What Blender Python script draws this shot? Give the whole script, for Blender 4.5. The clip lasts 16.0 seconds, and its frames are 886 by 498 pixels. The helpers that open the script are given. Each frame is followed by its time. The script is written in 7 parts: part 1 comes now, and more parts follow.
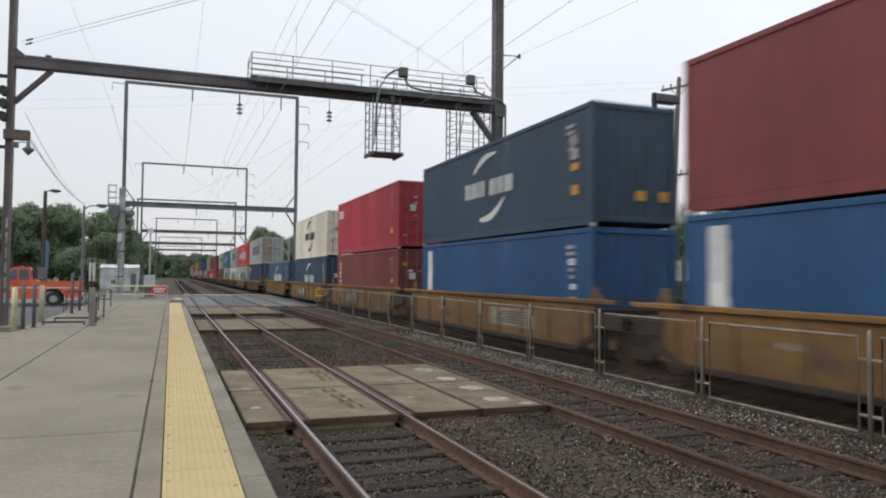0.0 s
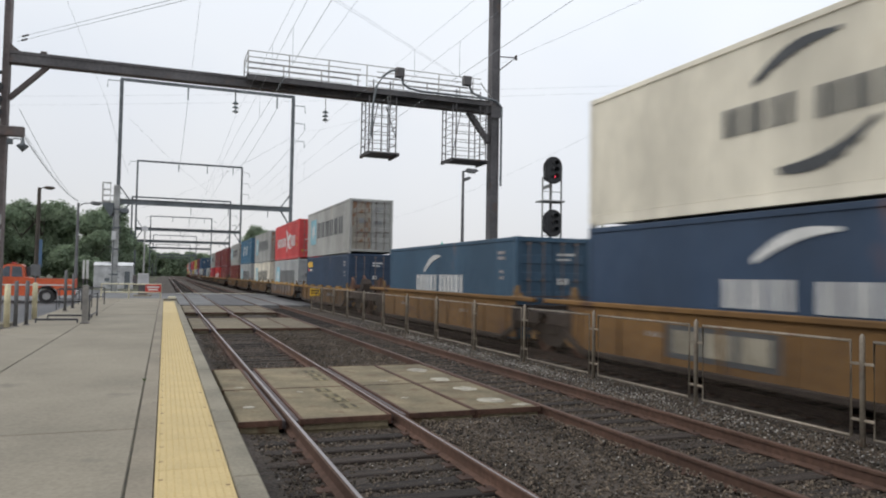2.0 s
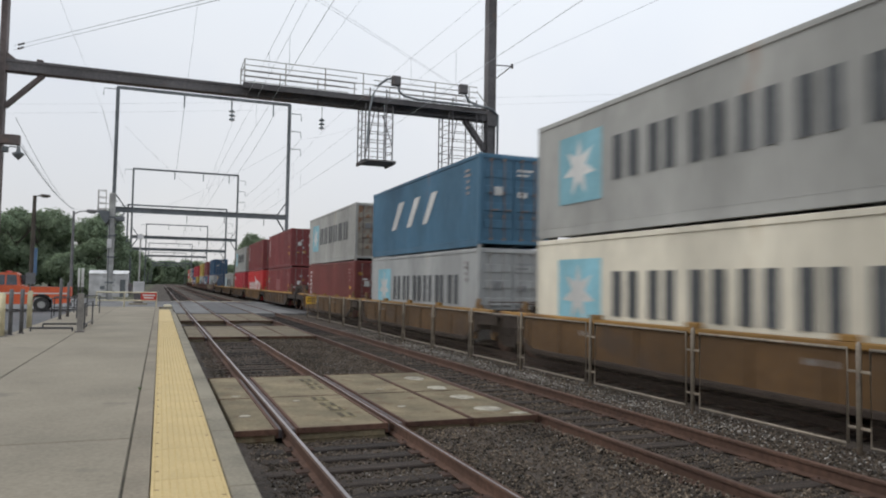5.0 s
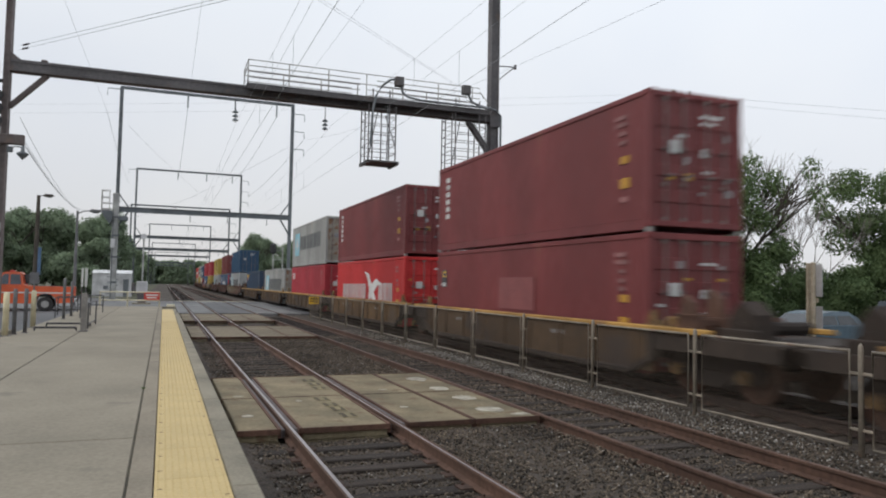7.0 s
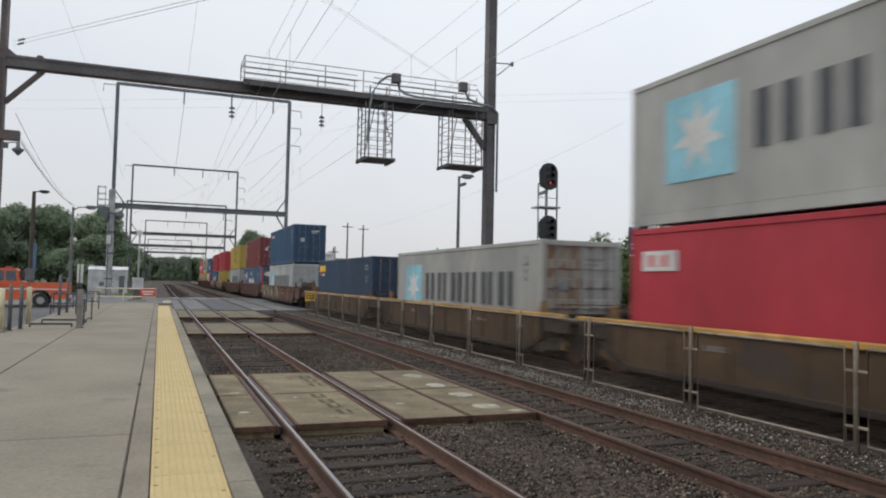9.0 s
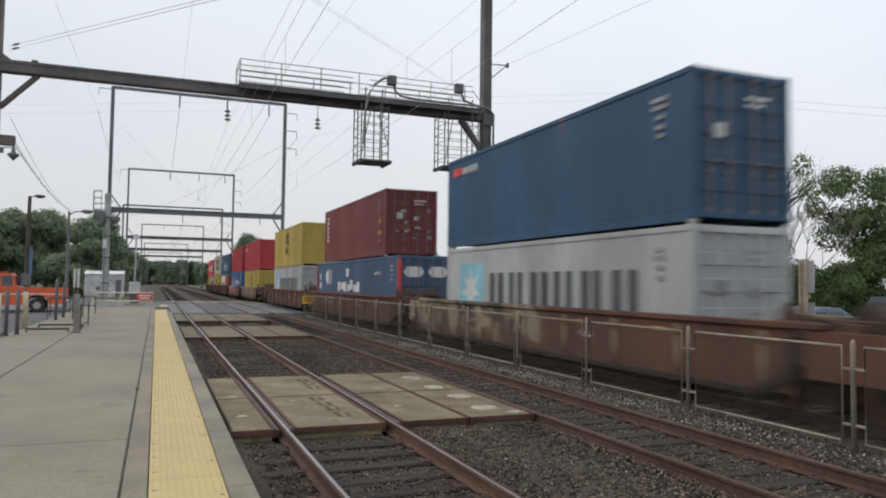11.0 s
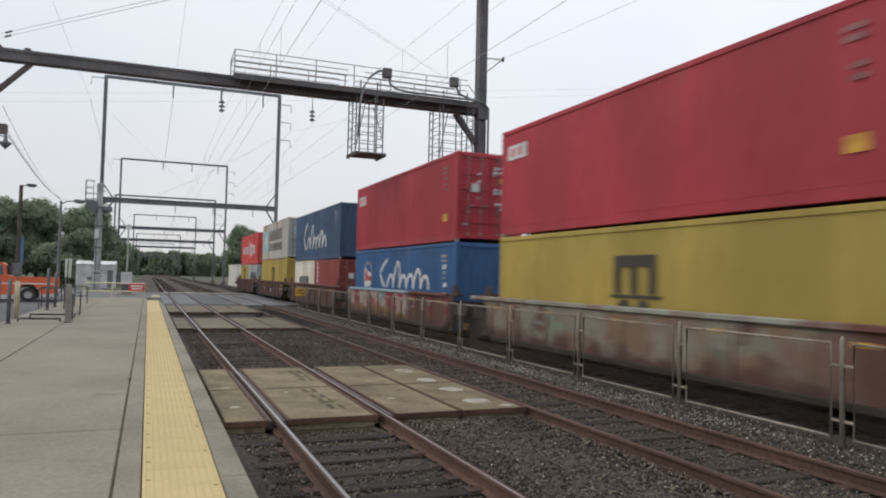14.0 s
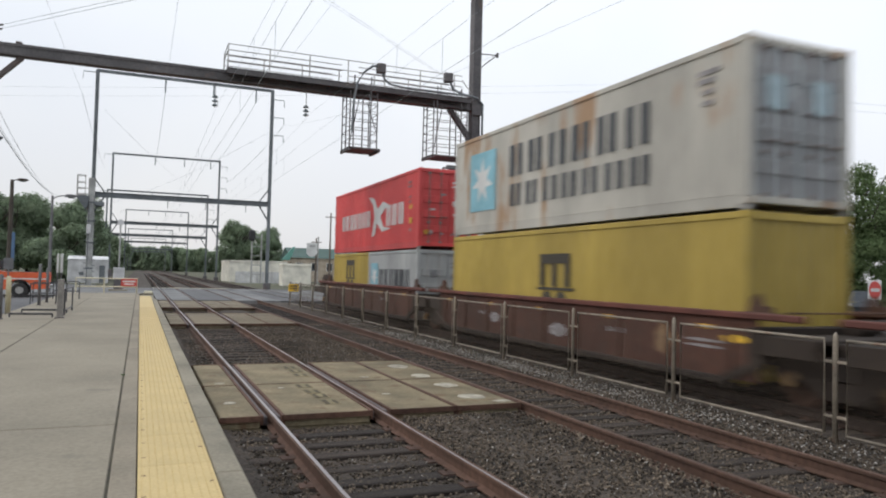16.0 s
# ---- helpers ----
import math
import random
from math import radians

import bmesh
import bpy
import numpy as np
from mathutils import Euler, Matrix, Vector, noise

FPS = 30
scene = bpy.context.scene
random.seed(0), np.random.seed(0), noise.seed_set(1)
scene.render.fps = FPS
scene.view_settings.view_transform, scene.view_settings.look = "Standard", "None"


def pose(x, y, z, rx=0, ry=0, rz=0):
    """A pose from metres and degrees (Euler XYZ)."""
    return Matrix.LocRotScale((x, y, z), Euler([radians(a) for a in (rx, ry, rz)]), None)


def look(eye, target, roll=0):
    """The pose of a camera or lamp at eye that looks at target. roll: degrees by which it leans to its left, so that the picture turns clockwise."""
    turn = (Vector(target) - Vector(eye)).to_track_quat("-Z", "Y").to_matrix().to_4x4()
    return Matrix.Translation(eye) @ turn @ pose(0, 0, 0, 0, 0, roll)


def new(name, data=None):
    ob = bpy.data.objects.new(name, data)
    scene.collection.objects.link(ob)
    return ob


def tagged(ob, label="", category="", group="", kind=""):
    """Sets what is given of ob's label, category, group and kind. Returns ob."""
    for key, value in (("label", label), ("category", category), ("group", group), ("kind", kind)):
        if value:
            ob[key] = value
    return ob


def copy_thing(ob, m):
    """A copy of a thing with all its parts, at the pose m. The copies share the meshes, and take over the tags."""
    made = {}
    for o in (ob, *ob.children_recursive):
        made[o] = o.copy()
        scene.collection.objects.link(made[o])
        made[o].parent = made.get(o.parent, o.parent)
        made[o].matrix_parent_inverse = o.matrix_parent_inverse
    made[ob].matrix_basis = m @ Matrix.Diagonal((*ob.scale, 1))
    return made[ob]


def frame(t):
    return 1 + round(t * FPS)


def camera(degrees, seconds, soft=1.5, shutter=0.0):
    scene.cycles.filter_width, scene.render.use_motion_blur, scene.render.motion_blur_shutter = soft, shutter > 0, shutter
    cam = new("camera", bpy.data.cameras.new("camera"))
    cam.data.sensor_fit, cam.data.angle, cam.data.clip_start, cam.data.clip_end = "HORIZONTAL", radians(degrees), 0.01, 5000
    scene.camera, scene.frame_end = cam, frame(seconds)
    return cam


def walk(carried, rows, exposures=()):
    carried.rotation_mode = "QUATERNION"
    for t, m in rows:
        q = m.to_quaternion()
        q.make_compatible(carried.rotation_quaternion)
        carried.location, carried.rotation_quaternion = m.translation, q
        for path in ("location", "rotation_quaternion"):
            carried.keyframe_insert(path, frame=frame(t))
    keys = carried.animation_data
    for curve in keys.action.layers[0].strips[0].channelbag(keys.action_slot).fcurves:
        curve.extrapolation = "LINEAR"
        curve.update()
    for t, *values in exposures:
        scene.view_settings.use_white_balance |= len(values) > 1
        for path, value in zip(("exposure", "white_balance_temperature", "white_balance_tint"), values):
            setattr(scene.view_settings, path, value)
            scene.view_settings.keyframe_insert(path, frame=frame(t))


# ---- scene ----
cam = camera(63.0, 16.0, soft=2.0, shutter=0.4)
PATH = [
    (0, (-1.646, -9.695, 1.933), (-0.943, -7.824, 2.01), 0.5),
    (0.5, (-1.646, -9.688, 1.941), (-0.938, -7.819, 2.017), 0.5),
    (1, (-1.642, -9.681, 1.933), (-0.933, -7.813, 2.01), 0.7),
    (1.5, (-1.639, -9.688, 1.935), (-0.926, -7.821, 2.013), 0.7),
    (2, (-1.647, -9.696, 1.934), (-0.931, -7.83, 2.013), 1.0),
    (2.5, (-1.654, -9.683, 1.932), (-0.934, -7.819, 2.016), 1.3),
    (3, (-1.658, -9.687, 1.94), (-0.935, -7.825, 2.03), 1.1),
    (3.5, (-1.65, -9.702, 1.94), (-0.925, -7.841, 2.035), 1.1),
    (4, (-1.656, -9.692, 1.936), (-0.929, -7.831, 2.035), 1.0),
    (6.5, (-1.655, -9.704, 1.946), (-0.932, -7.842, 2.047), 0.9),
    (7, (-1.663, -9.716, 1.945), (-0.945, -7.852, 2.047), 1.1),
    (7.5, (-1.672, -9.727, 1.945), (-0.955, -7.863, 2.048), 1.2),
    (8, (-1.67, -9.709, 1.936), (-0.952, -7.845, 2.037), 1.3),
    (8.5, (-1.662, -9.706, 1.935), (-0.941, -7.843, 2.032), 1.3),
    (9, (-1.667, -9.714, 1.941), (-0.94, -7.854, 2.035), 1.2),
    (11.5, (-1.668, -9.717, 1.946), (-0.933, -7.859, 2.045), 0.7),
    (12, (-1.675, -9.72, 1.938), (-0.939, -7.862, 2.032), 1.1),
    (12.5, (-1.67, -9.708, 1.935), (-0.932, -7.852, 2.026), 0.8),
    (13, (-1.678, -9.714, 1.941), (-0.934, -7.86, 2.028), 1.0),
    (13.5, (-1.677, -9.726, 1.938), (-0.929, -7.873, 2.023), 1.2),
    (14, (-1.692, -9.736, 1.944), (-0.939, -7.885, 2.025), 1.3),
    (14.5, (-1.686, -9.726, 1.936), (-0.93, -7.876, 2.013), 1.2),
    (15, (-1.691, -9.712, 1.942), (-0.931, -7.864, 2.015), 1.3),
    (15.5, (-1.705, -9.713, 1.947), (-0.941, -7.866, 2.018), 1.4),
    (16, (-1.718, -9.717, 1.942), (-0.947, -7.873, 2.012), 1.4),
]
walk(cam, [(t, look(eye, target, roll)) for t, eye, target, roll in PATH],
     [(0, 0.27), (1.5, 0.28), (3.5, 0.21), (8.5, 0.17), (12.5, 0.18), (14, 0.22), (15, 0.33), (16, 0.36)])

# world: overcast sky, soft sun from the west side
SUN_ELEV, SUN_AZ = radians(48), radians(-97)
world = bpy.data.worlds.new("overcast")
scene.world = world
world.use_nodes = True
wn, wl = world.node_tree.nodes, world.node_tree.links
wn.clear()
w_out = wn.new("ShaderNodeOutputWorld")
sky = wn.new("ShaderNodeTexSky")
sky.sky_type, sky.sun_disc, sky.sun_elevation, sky.sun_rotation = "NISHITA", False, SUN_ELEV, SUN_AZ
sky.air_density, sky.dust_density = 1.0, 3.0
bg_sky, bg_cloud, w_mix = wn.new("ShaderNodeBackground"), wn.new("ShaderNodeBackground"), wn.new("ShaderNodeMixShader")
bg_sky.inputs["Strength"].default_value = 0.12
w_tc, w_noise, w_ramp = wn.new("ShaderNodeTexCoord"), wn.new("ShaderNodeTexNoise"), wn.new("ShaderNodeValToRGB")
w_noise.inputs["Scale"].default_value, w_noise.inputs["Detail"].default_value = 1.6, 4
w_ramp.color_ramp.elements[0].position, w_ramp.color_ramp.elements[1].position = 0.34, 0.6
w_ramp.color_ramp.elements[0].color, w_ramp.color_ramp.elements[1].color = (0.86, 0.882, 0.925, 1), (0.97, 0.964, 0.955, 1)
wl.new(w_tc.outputs["Generated"], w_noise.inputs["Vector"])
wl.new(w_noise.outputs["Fac"], w_ramp.inputs["Fac"])
# the overcast is greyer toward the horizon and brighter overhead
w_sep, w_up, w_mul = wn.new("ShaderNodeSeparateXYZ"), wn.new("ShaderNodeValToRGB"), wn.new("ShaderNodeMix")
w_up.color_ramp.elements[0].position, w_up.color_ramp.elements[1].position = 0.0, 0.45
w_up.color_ramp.elements[0].color, w_up.color_ramp.elements[1].color = (0.74, 0.732, 0.738, 1), (0.915, 0.972, 1.045, 1)
w_mul.data_type, w_mul.blend_type = "RGBA", "MULTIPLY"
w_mul.inputs[0].default_value = 1.0
wl.new(w_tc.outputs["Generated"], w_sep.inputs[0])
wl.new(w_sep.outputs["Z"], w_up.inputs["Fac"])
wl.new(w_ramp.outputs["Color"], w_mul.inputs[6])
wl.new(w_up.outputs["Color"], w_mul.inputs[7])
# the cloud is thinner toward the east
w_side, w_east = wn.new("ShaderNodeMapRange"), wn.new("ShaderNodeVectorMath")
w_side.inputs[1].default_value, w_side.inputs[2].default_value = -0.25, 0.8
w_side.inputs[3].default_value, w_side.inputs[4].default_value = 0.945, 1.075
w_east.operation = "SCALE"
wl.new(w_sep.outputs["X"], w_side.inputs[0])
wl.new(w_mul.outputs[2], w_east.inputs[0])
wl.new(w_side.outputs[0], w_east.inputs["Scale"])
wl.new(w_east.outputs[0], bg_cloud.inputs["Color"])
bg_cloud.inputs["Strength"].default_value = 0.955
wl.new(sky.outputs["Color"], bg_sky.inputs["Color"])
w_mix.inputs["Fac"].default_value = 0.88
wl.new(bg_sky.outputs["Background"], w_mix.inputs[1])
wl.new(bg_cloud.outputs["Background"], w_mix.inputs[2])
wl.new(w_mix.outputs["Shader"], w_out.inputs["Surface"])
sun_data = bpy.data.lights.new("sun", "SUN")
sun_data.energy, sun_data.angle, sun_data.color = 0.95, radians(40), (1.0, 0.95, 0.88)
sun = new("sun", sun_data)
sun.matrix_world = look((-60, -8, 70), (0, 0, 0))


# ---- building helpers ----
class Geo:
    """Collects points and faces of one mesh."""

    def __init__(self):
        self.v, self.f = [], []

    def add(self, vs, fs):
        n = len(self.v)
        self.v.extend(tuple(p) for p in vs)
        self.f.extend(tuple(i + n for i in f) for f in fs)
        return self

    def box(self, x0, x1, y0, y1, z0, z1):
        vs = [(x, y, z) for x in (x0, x1) for y in (y0, y1) for z in (z0, z1)]
        return self.add(vs, [(0, 1, 3, 2), (4, 6, 7, 5), (0, 4, 5, 1), (2, 3, 7, 6), (0, 2, 6, 4), (1, 5, 7, 3)])

    def cbox(self, x0, x1, y0, y1, z0, z1, c=0.01):
        """A box with bevelled edges."""
        lo, hi = (x0, y0, z0), (x1, y1, z1)
        c = min(c, *(0.45 * (hi[a] - lo[a]) for a in range(3)))
        vs, ix = [], {}
        for s in [(a, b, d) for a in (0, 1) for b in (0, 1) for d in (0, 1)]:
            for a in range(3):
                p = [(hi[i] - (0 if i == a else c)) if s[i] else (lo[i] + (0 if i == a else c)) for i in range(3)]
                ix[s, a] = len(vs)
                vs.append(p)
        fs = []
        for a in range(3):
            b, d = (a + 1) % 3, (a + 2) % 3
            for e in (0, 1):
                q = []
                for m, k in ((0, 0), (1, 0), (1, 1), (0, 1)):
                    s = [0, 0, 0]
                    s[a], s[b], s[d] = e, m, k
                    q.append(ix[tuple(s), a])
                fs.append(q if e else q[::-1])
        for a in range(3):
            b, d = (a + 1) % 3, (a + 2) % 3
            for m in (0, 1):
                for k in (0, 1):
                    s0, s1 = [0, 0, 0], [0, 0, 0]
                    s0[b] = s1[b] = m
                    s0[d] = s1[d] = k
                    s0[a], s1[a] = 0, 1
                    q = [ix[tuple(s0), b], ix[tuple(s1), b], ix[tuple(s1), d], ix[tuple(s0), d]]
                    fs.append(q if (m + k) % 2 == 0 else q[::-1])
        for s in [(a, b, d) for a in (0, 1) for b in (0, 1) for d in (0, 1)]:
            q = [ix[s, 0], ix[s, 1], ix[s, 2]]
            fs.append(q if sum(s) % 2 else q[::-1])
        return self.add(vs, fs)

    def rod(self, p, q, r, n=8, r2=None):
        """A round bar from p to q."""
        p, q = Vector(p), Vector(q)
        r2 = r if r2 is None else r2
        d = (q - p).normalized()
        u = d.orthogonal().normalized()
        w = d.cross(u)
        vs = []
        for c, rr in ((p, r), (q, r2)):
            for i in range(n):
                a = 2 * math.pi * i / n
                vs.append(c + rr * (math.cos(a) * u + math.sin(a) * w))
        fs = [(i, (i + 1) % n, n + (i + 1) % n, n + i) for i in range(n)]
        return self.add(vs, fs + [tuple(range(n))[::-1], tuple(range(n, 2 * n))])

    def tube(self, pts, r, n=6):
        """One bent round bar through the points."""
        pts = [Vector(p) for p in pts]
        vs = []
        for i, p in enumerate(pts):
            d = (pts[min(i + 1, len(pts) - 1)] - pts[max(i - 1, 0)])
            if d.length < 1e-6:
                d = pts[i] - pts[i - 1]
            d.normalize()
            ref = Vector((0, 0, 1)) if abs(d.z) < 0.9 else Vector((1, 0, 0))
            u = d.cross(ref).normalized()
            w = d.cross(u)
            vs += [p + r * (math.cos(2 * math.pi * k / n) * u + math.sin(2 * math.pi * k / n) * w) for k in range(n)]
        m = len(pts)
        fs = [(i * n + k, i * n + (k + 1) % n, (i + 1) * n + (k + 1) % n, (i + 1) * n + k) for i in range(m - 1) for k in range(n)]
        return self.add(vs, fs + [tuple(range(n))[::-1], tuple(range((m - 1) * n, m * n))])

    def beam(self, p, q, w, h):
        """A square bar from p to q, w wide and h high."""
        p, q = Vector(p), Vector(q)
        d = (q - p).normalized()
        up = Vector((0, 0, 1)) if abs(d.z) < 0.95 else Vector((0, 1, 0))
        s = d.cross(up).normalized()
        u = s.cross(d)
        vs = [c + a * s * w / 2 + b * u * h / 2 for c in (p, q) for a, b in ((-1, -1), (1, -1), (1, 1), (-1, 1))]
        return self.add(vs, [(0, 1, 2, 3)[::-1], (4, 5, 6, 7), (0, 1, 5, 4), (1, 2, 6, 5), (2, 3, 7, 6), (3, 0, 4, 7)])

    def ibeam(self, p, q, w, h, t=0.03):
        """A rolled H section from p to q."""
        p, q = Vector(p), Vector(q)
        d = (q - p).normalized()
        up = Vector((0, 0, 1)) if abs(d.z) < 0.95 else Vector((0, 1, 0))
        s = d.cross(up).normalized()
        u = s.cross(d)
        for o in (h / 2 - t / 2, -h / 2 + t / 2):
            self.beam(p + u * o, q + u * o, w, t)
        self.beam(p, q, t, h - 2 * t)
        return self

    def lathe(self, c, prof, n=12):
        """Turns a profile of (radius, height) about the upright through c."""
        c = Vector(c)
        vs = [c + Vector((r * math.cos(2 * math.pi * i / n), r * math.sin(2 * math.pi * i / n), z)) for r, z in prof for i in range(n)]
        fs = [(k * n + i, k * n + (i + 1) % n, (k + 1) * n + (i + 1) % n, (k + 1) * n + i) for k in range(len(prof) - 1) for i in range(n)]
        return self.add(vs, fs + [tuple(range(n))[::-1], tuple(range((len(prof) - 1) * n, len(prof) * n))])

    def prism(self, prof, axis, a, b):
        """A flat outline pushed from a to b along an axis."""
        n = len(prof)
        put = {"x": lambda u, v, w: (w, u, v), "y": lambda u, v, w: (u, w, v), "z": lambda u, v, w: (u, v, w)}[axis]
        vs = [put(u, v, w) for w in (a, b) for u, v in prof]
        fs = [(i, (i + 1) % n, n + (i + 1) % n, n + i) for i in range(n)]
        return self.add(vs, fs + [tuple(range(n))[::-1], tuple(range(n, 2 * n))])

    def mesh(self, name, smooth=False):
        me = bpy.data.meshes.new(name)
        me.from_pydata(self.v, [], self.f)
        bm = bmesh.new()
        bm.from_mesh(me)
        bmesh.ops.recalc_face_normals(bm, faces=bm.faces)
        bm.to_mesh(me)
        bm.free()
        if smooth:
            me.shade_smooth()
        return me


def part(name, geo, material, parent=None, label="", smooth=False):
    me = geo.mesh(name, smooth) if isinstance(geo, Geo) else geo
    if not me.materials:
        me.materials.append(material)
    ob = new(name, me)
    if ob.material_slots[0].material != material:
        ob.material_slots[0].link = "OBJECT"
        ob.material_slots[0].material = material
    ob.parent = parent
    return tagged(ob, label)


def thing(name, m, label, category, group="", kind=""):
    ob = new(name)
    ob.empty_display_size = 0.2
    ob.matrix_basis = m
    return tagged(ob, label, category, group, kind)


# ---- materials ----
def mat(name, a, b, rough=0.8, metal=0.0, fine=14.0, coarse=1.2, dirt=0.35, bump=0.15, vary=0.12, stretch=(1, 1, 1), spot=None, spot_at=0.62, island=False):
    """A surface of two tones: fine grain, coarse stains, bump, and its own shade per object."""
    m = bpy.data.materials.new(name)
    m.use_nodes = True
    n, l = m.node_tree.nodes, m.node_tree.links
    p = n["Principled BSDF"]
    tc, mp = n.new("ShaderNodeTexCoord"), n.new("ShaderNodeMapping")
    mp.inputs["Scale"].default_value = stretch
    l.new(tc.outputs["Object"], mp.inputs["Vector"])
    nf, nc = n.new("ShaderNodeTexNoise"), n.new("ShaderNodeTexNoise")
    nf.inputs["Scale"].default_value, nf.inputs["Detail"].default_value = fine, 6
    nc.inputs["Scale"].default_value, nc.inputs["Detail"].default_value = coarse, 5
    for q in (nf, nc):
        l.new(mp.outputs["Vector"], q.inputs["Vector"])
    mix = n.new("ShaderNodeMix")
    mix.data_type = "RGBA"
    rf = n.new("ShaderNodeMapRange")
    rf.inputs[1].default_value, rf.inputs[2].default_value = 0.3, 0.7
    l.new(nf.outputs["Fac"], rf.inputs[0])
    l.new(rf.outputs[0], mix.inputs[0])
    mix.inputs[6].default_value, mix.inputs[7].default_value = (*a, 1), (*b, 1)
    rc = n.new("ShaderNodeMapRange")
    rc.inputs[1].default_value, rc.inputs[2].default_value = 0.35, 0.68
    rc.inputs[3].default_value, rc.inputs[4].default_value = 1.0 - dirt, 1.0 + dirt * 0.25
    l.new(nc.outputs["Fac"], rc.inputs[0])
    src = n.new("ShaderNodeNewGeometry").outputs["Random Per Island"] if island else n.new("ShaderNodeObjectInfo").outputs["Random"]
    ro = n.new("ShaderNodeMapRange")
    ro.inputs[3].default_value, ro.inputs[4].default_value = 1 - vary, 1 + vary
    l.new(src, ro.inputs[0])
    mul = n.new("ShaderNodeMath")
    mul.operation = "MULTIPLY"
    l.new(rc.outputs[0], mul.inputs[0])
    l.new(ro.outputs[0], mul.inputs[1])
    sc = n.new("ShaderNodeVectorMath")
    sc.operation = "SCALE"
    l.new(mix.outputs[2], sc.inputs[0])
    l.new(mul.outputs[0], sc.inputs["Scale"])
    out = sc.outputs[0]
    if spot:
        ns = n.new("ShaderNodeTexNoise")
        ns.inputs["Scale"].default_value, ns.inputs["Detail"].default_value = coarse * 2.3, 8
        l.new(mp.outputs["Vector"], ns.inputs["Vector"])
        rs = n.new("ShaderNodeMapRange")
        rs.inputs[1].default_value, rs.inputs[2].default_value = spot_at, spot_at + 0.09
        l.new(ns.outputs["Fac"], rs.inputs[0])
        m2 = n.new("ShaderNodeMix")
        m2.data_type = "RGBA"
        l.new(rs.outputs[0], m2.inputs[0])
        l.new(out, m2.inputs[6])
        m2.inputs[7].default_value = (*spot, 1)
        out = m2.outputs[2]
    l.new(out, p.inputs["Base Color"])
    p.inputs["Roughness"].default_value, p.inputs["Metallic"].default_value = rough, metal
    if bump:
        bp = n.new("ShaderNodeBump")
        bp.inputs["Strength"].default_value, bp.inputs["Distance"].default_value = bump, 0.02
        l.new(nf.outputs["Fac"], bp.inputs["Height"])
        l.new(bp.outputs["Normal"], p.inputs["Normal"])
    return m


def glow(name, col, strength):
    m = bpy.data.materials.new(name)
    m.use_nodes = True
    p = m.node_tree.nodes["Principled BSDF"]
    p.inputs["Base Color"].default_value = (*col, 1)
    p.inputs["Emission Color"].default_value, p.inputs["Emission Strength"].default_value = (*col, 1), strength
    return m


def leafy(name, a, b):
    m = mat(name, a, b, rough=0.7, fine=0.9, coarse=0.25, dirt=0.25, bump=0, vary=0.22, island=True)
    p = m.node_tree.nodes["Principled BSDF"]
    p.inputs["Specular IOR Level"].default_value = 0.2
    n, l = m.node_tree.nodes, m.node_tree.links
    tr, mx = n.new("ShaderNodeBsdfTranslucent"), n.new("ShaderNodeMixShader")
    l.new(p.inputs["Base Color"].links[0].from_socket, tr.inputs["Color"])
    mx.inputs[0].default_value = 0.38
    l.new(p.outputs[0], mx.inputs[1])
    l.new(tr.outputs[0], mx.inputs[2])
    l.new(mx.outputs[0], n["Material Output"].inputs["Surface"])
    return m


CONCRETE = mat("concrete", (0.222, 0.193, 0.143), (0.283, 0.25, 0.19), 0.9, fine=22, coarse=0.5, dirt=0.2, bump=0.12, vary=0.05, spot=(0.17, 0.148, 0.115), spot_at=0.64)
BORDER_CONCRETE = mat("border_concrete", (0.21, 0.178, 0.131), (0.27, 0.235, 0.177), 0.9, fine=24, coarse=0.8, dirt=0.22, bump=0.12, vary=0.06, spot=(0.16, 0.13, 0.1), spot_at=0.64)
JOINT_DIRT = mat("joint_dirt", (0.045, 0.04, 0.026), (0.1, 0.088, 0.058), 0.95, fine=30, coarse=3, dirt=0.5, bump=0.6, vary=0)
EDGE_CONCRETE = mat("edge_concrete", (0.212, 0.188, 0.138), (0.285, 0.256, 0.193), 0.9, fine=26, coarse=1.1, dirt=0.3, bump=0.2, vary=0.06, spot=(0.15, 0.135, 0.1), spot_at=0.64)
YELLOW_TILE = mat("yellow_tile", (0.49, 0.365, 0.16), (0.56, 0.43, 0.205), 0.7, fine=30, coarse=2.4, dirt=0.1, bump=0.1, vary=0.04, spot=(0.38, 0.27, 0.12), spot_at=0.68)
PANEL = mat("panel_concrete", (0.188, 0.152, 0.089), (0.262, 0.214, 0.131), 0.9, fine=16, coarse=1.3, dirt=0.42, bump=0.2, vary=0.1, spot=(0.135, 0.088, 0.05), spot_at=0.585)
PLANK = mat("crossing_plank", (0.155, 0.125, 0.08), (0.24, 0.2, 0.135), 0.9, fine=9, coarse=1.2, dirt=0.4, bump=0.3, vary=0.15, stretch=(1, 6, 1))
ASPHALT = mat("asphalt", (0.085, 0.085, 0.09), (0.125, 0.125, 0.125), 0.9, fine=30, coarse=0.15, dirt=0.3, bump=0.2, vary=0.05)
ASPHALT_WORN = mat("asphalt_worn", (0.15, 0.15, 0.15), (0.21, 0.21, 0.205), 0.9, fine=25, coarse=0.3, dirt=0.35, bump=0.2, vary=0.05)
BALLAST = mat("ballast", (0.032, 0.024, 0.018), (0.112, 0.088, 0.068), 0.95, fine=26, coarse=0.6, dirt=0.4, bump=1.0, vary=0.0, spot=(0.22, 0.2, 0.18), spot_at=0.72)
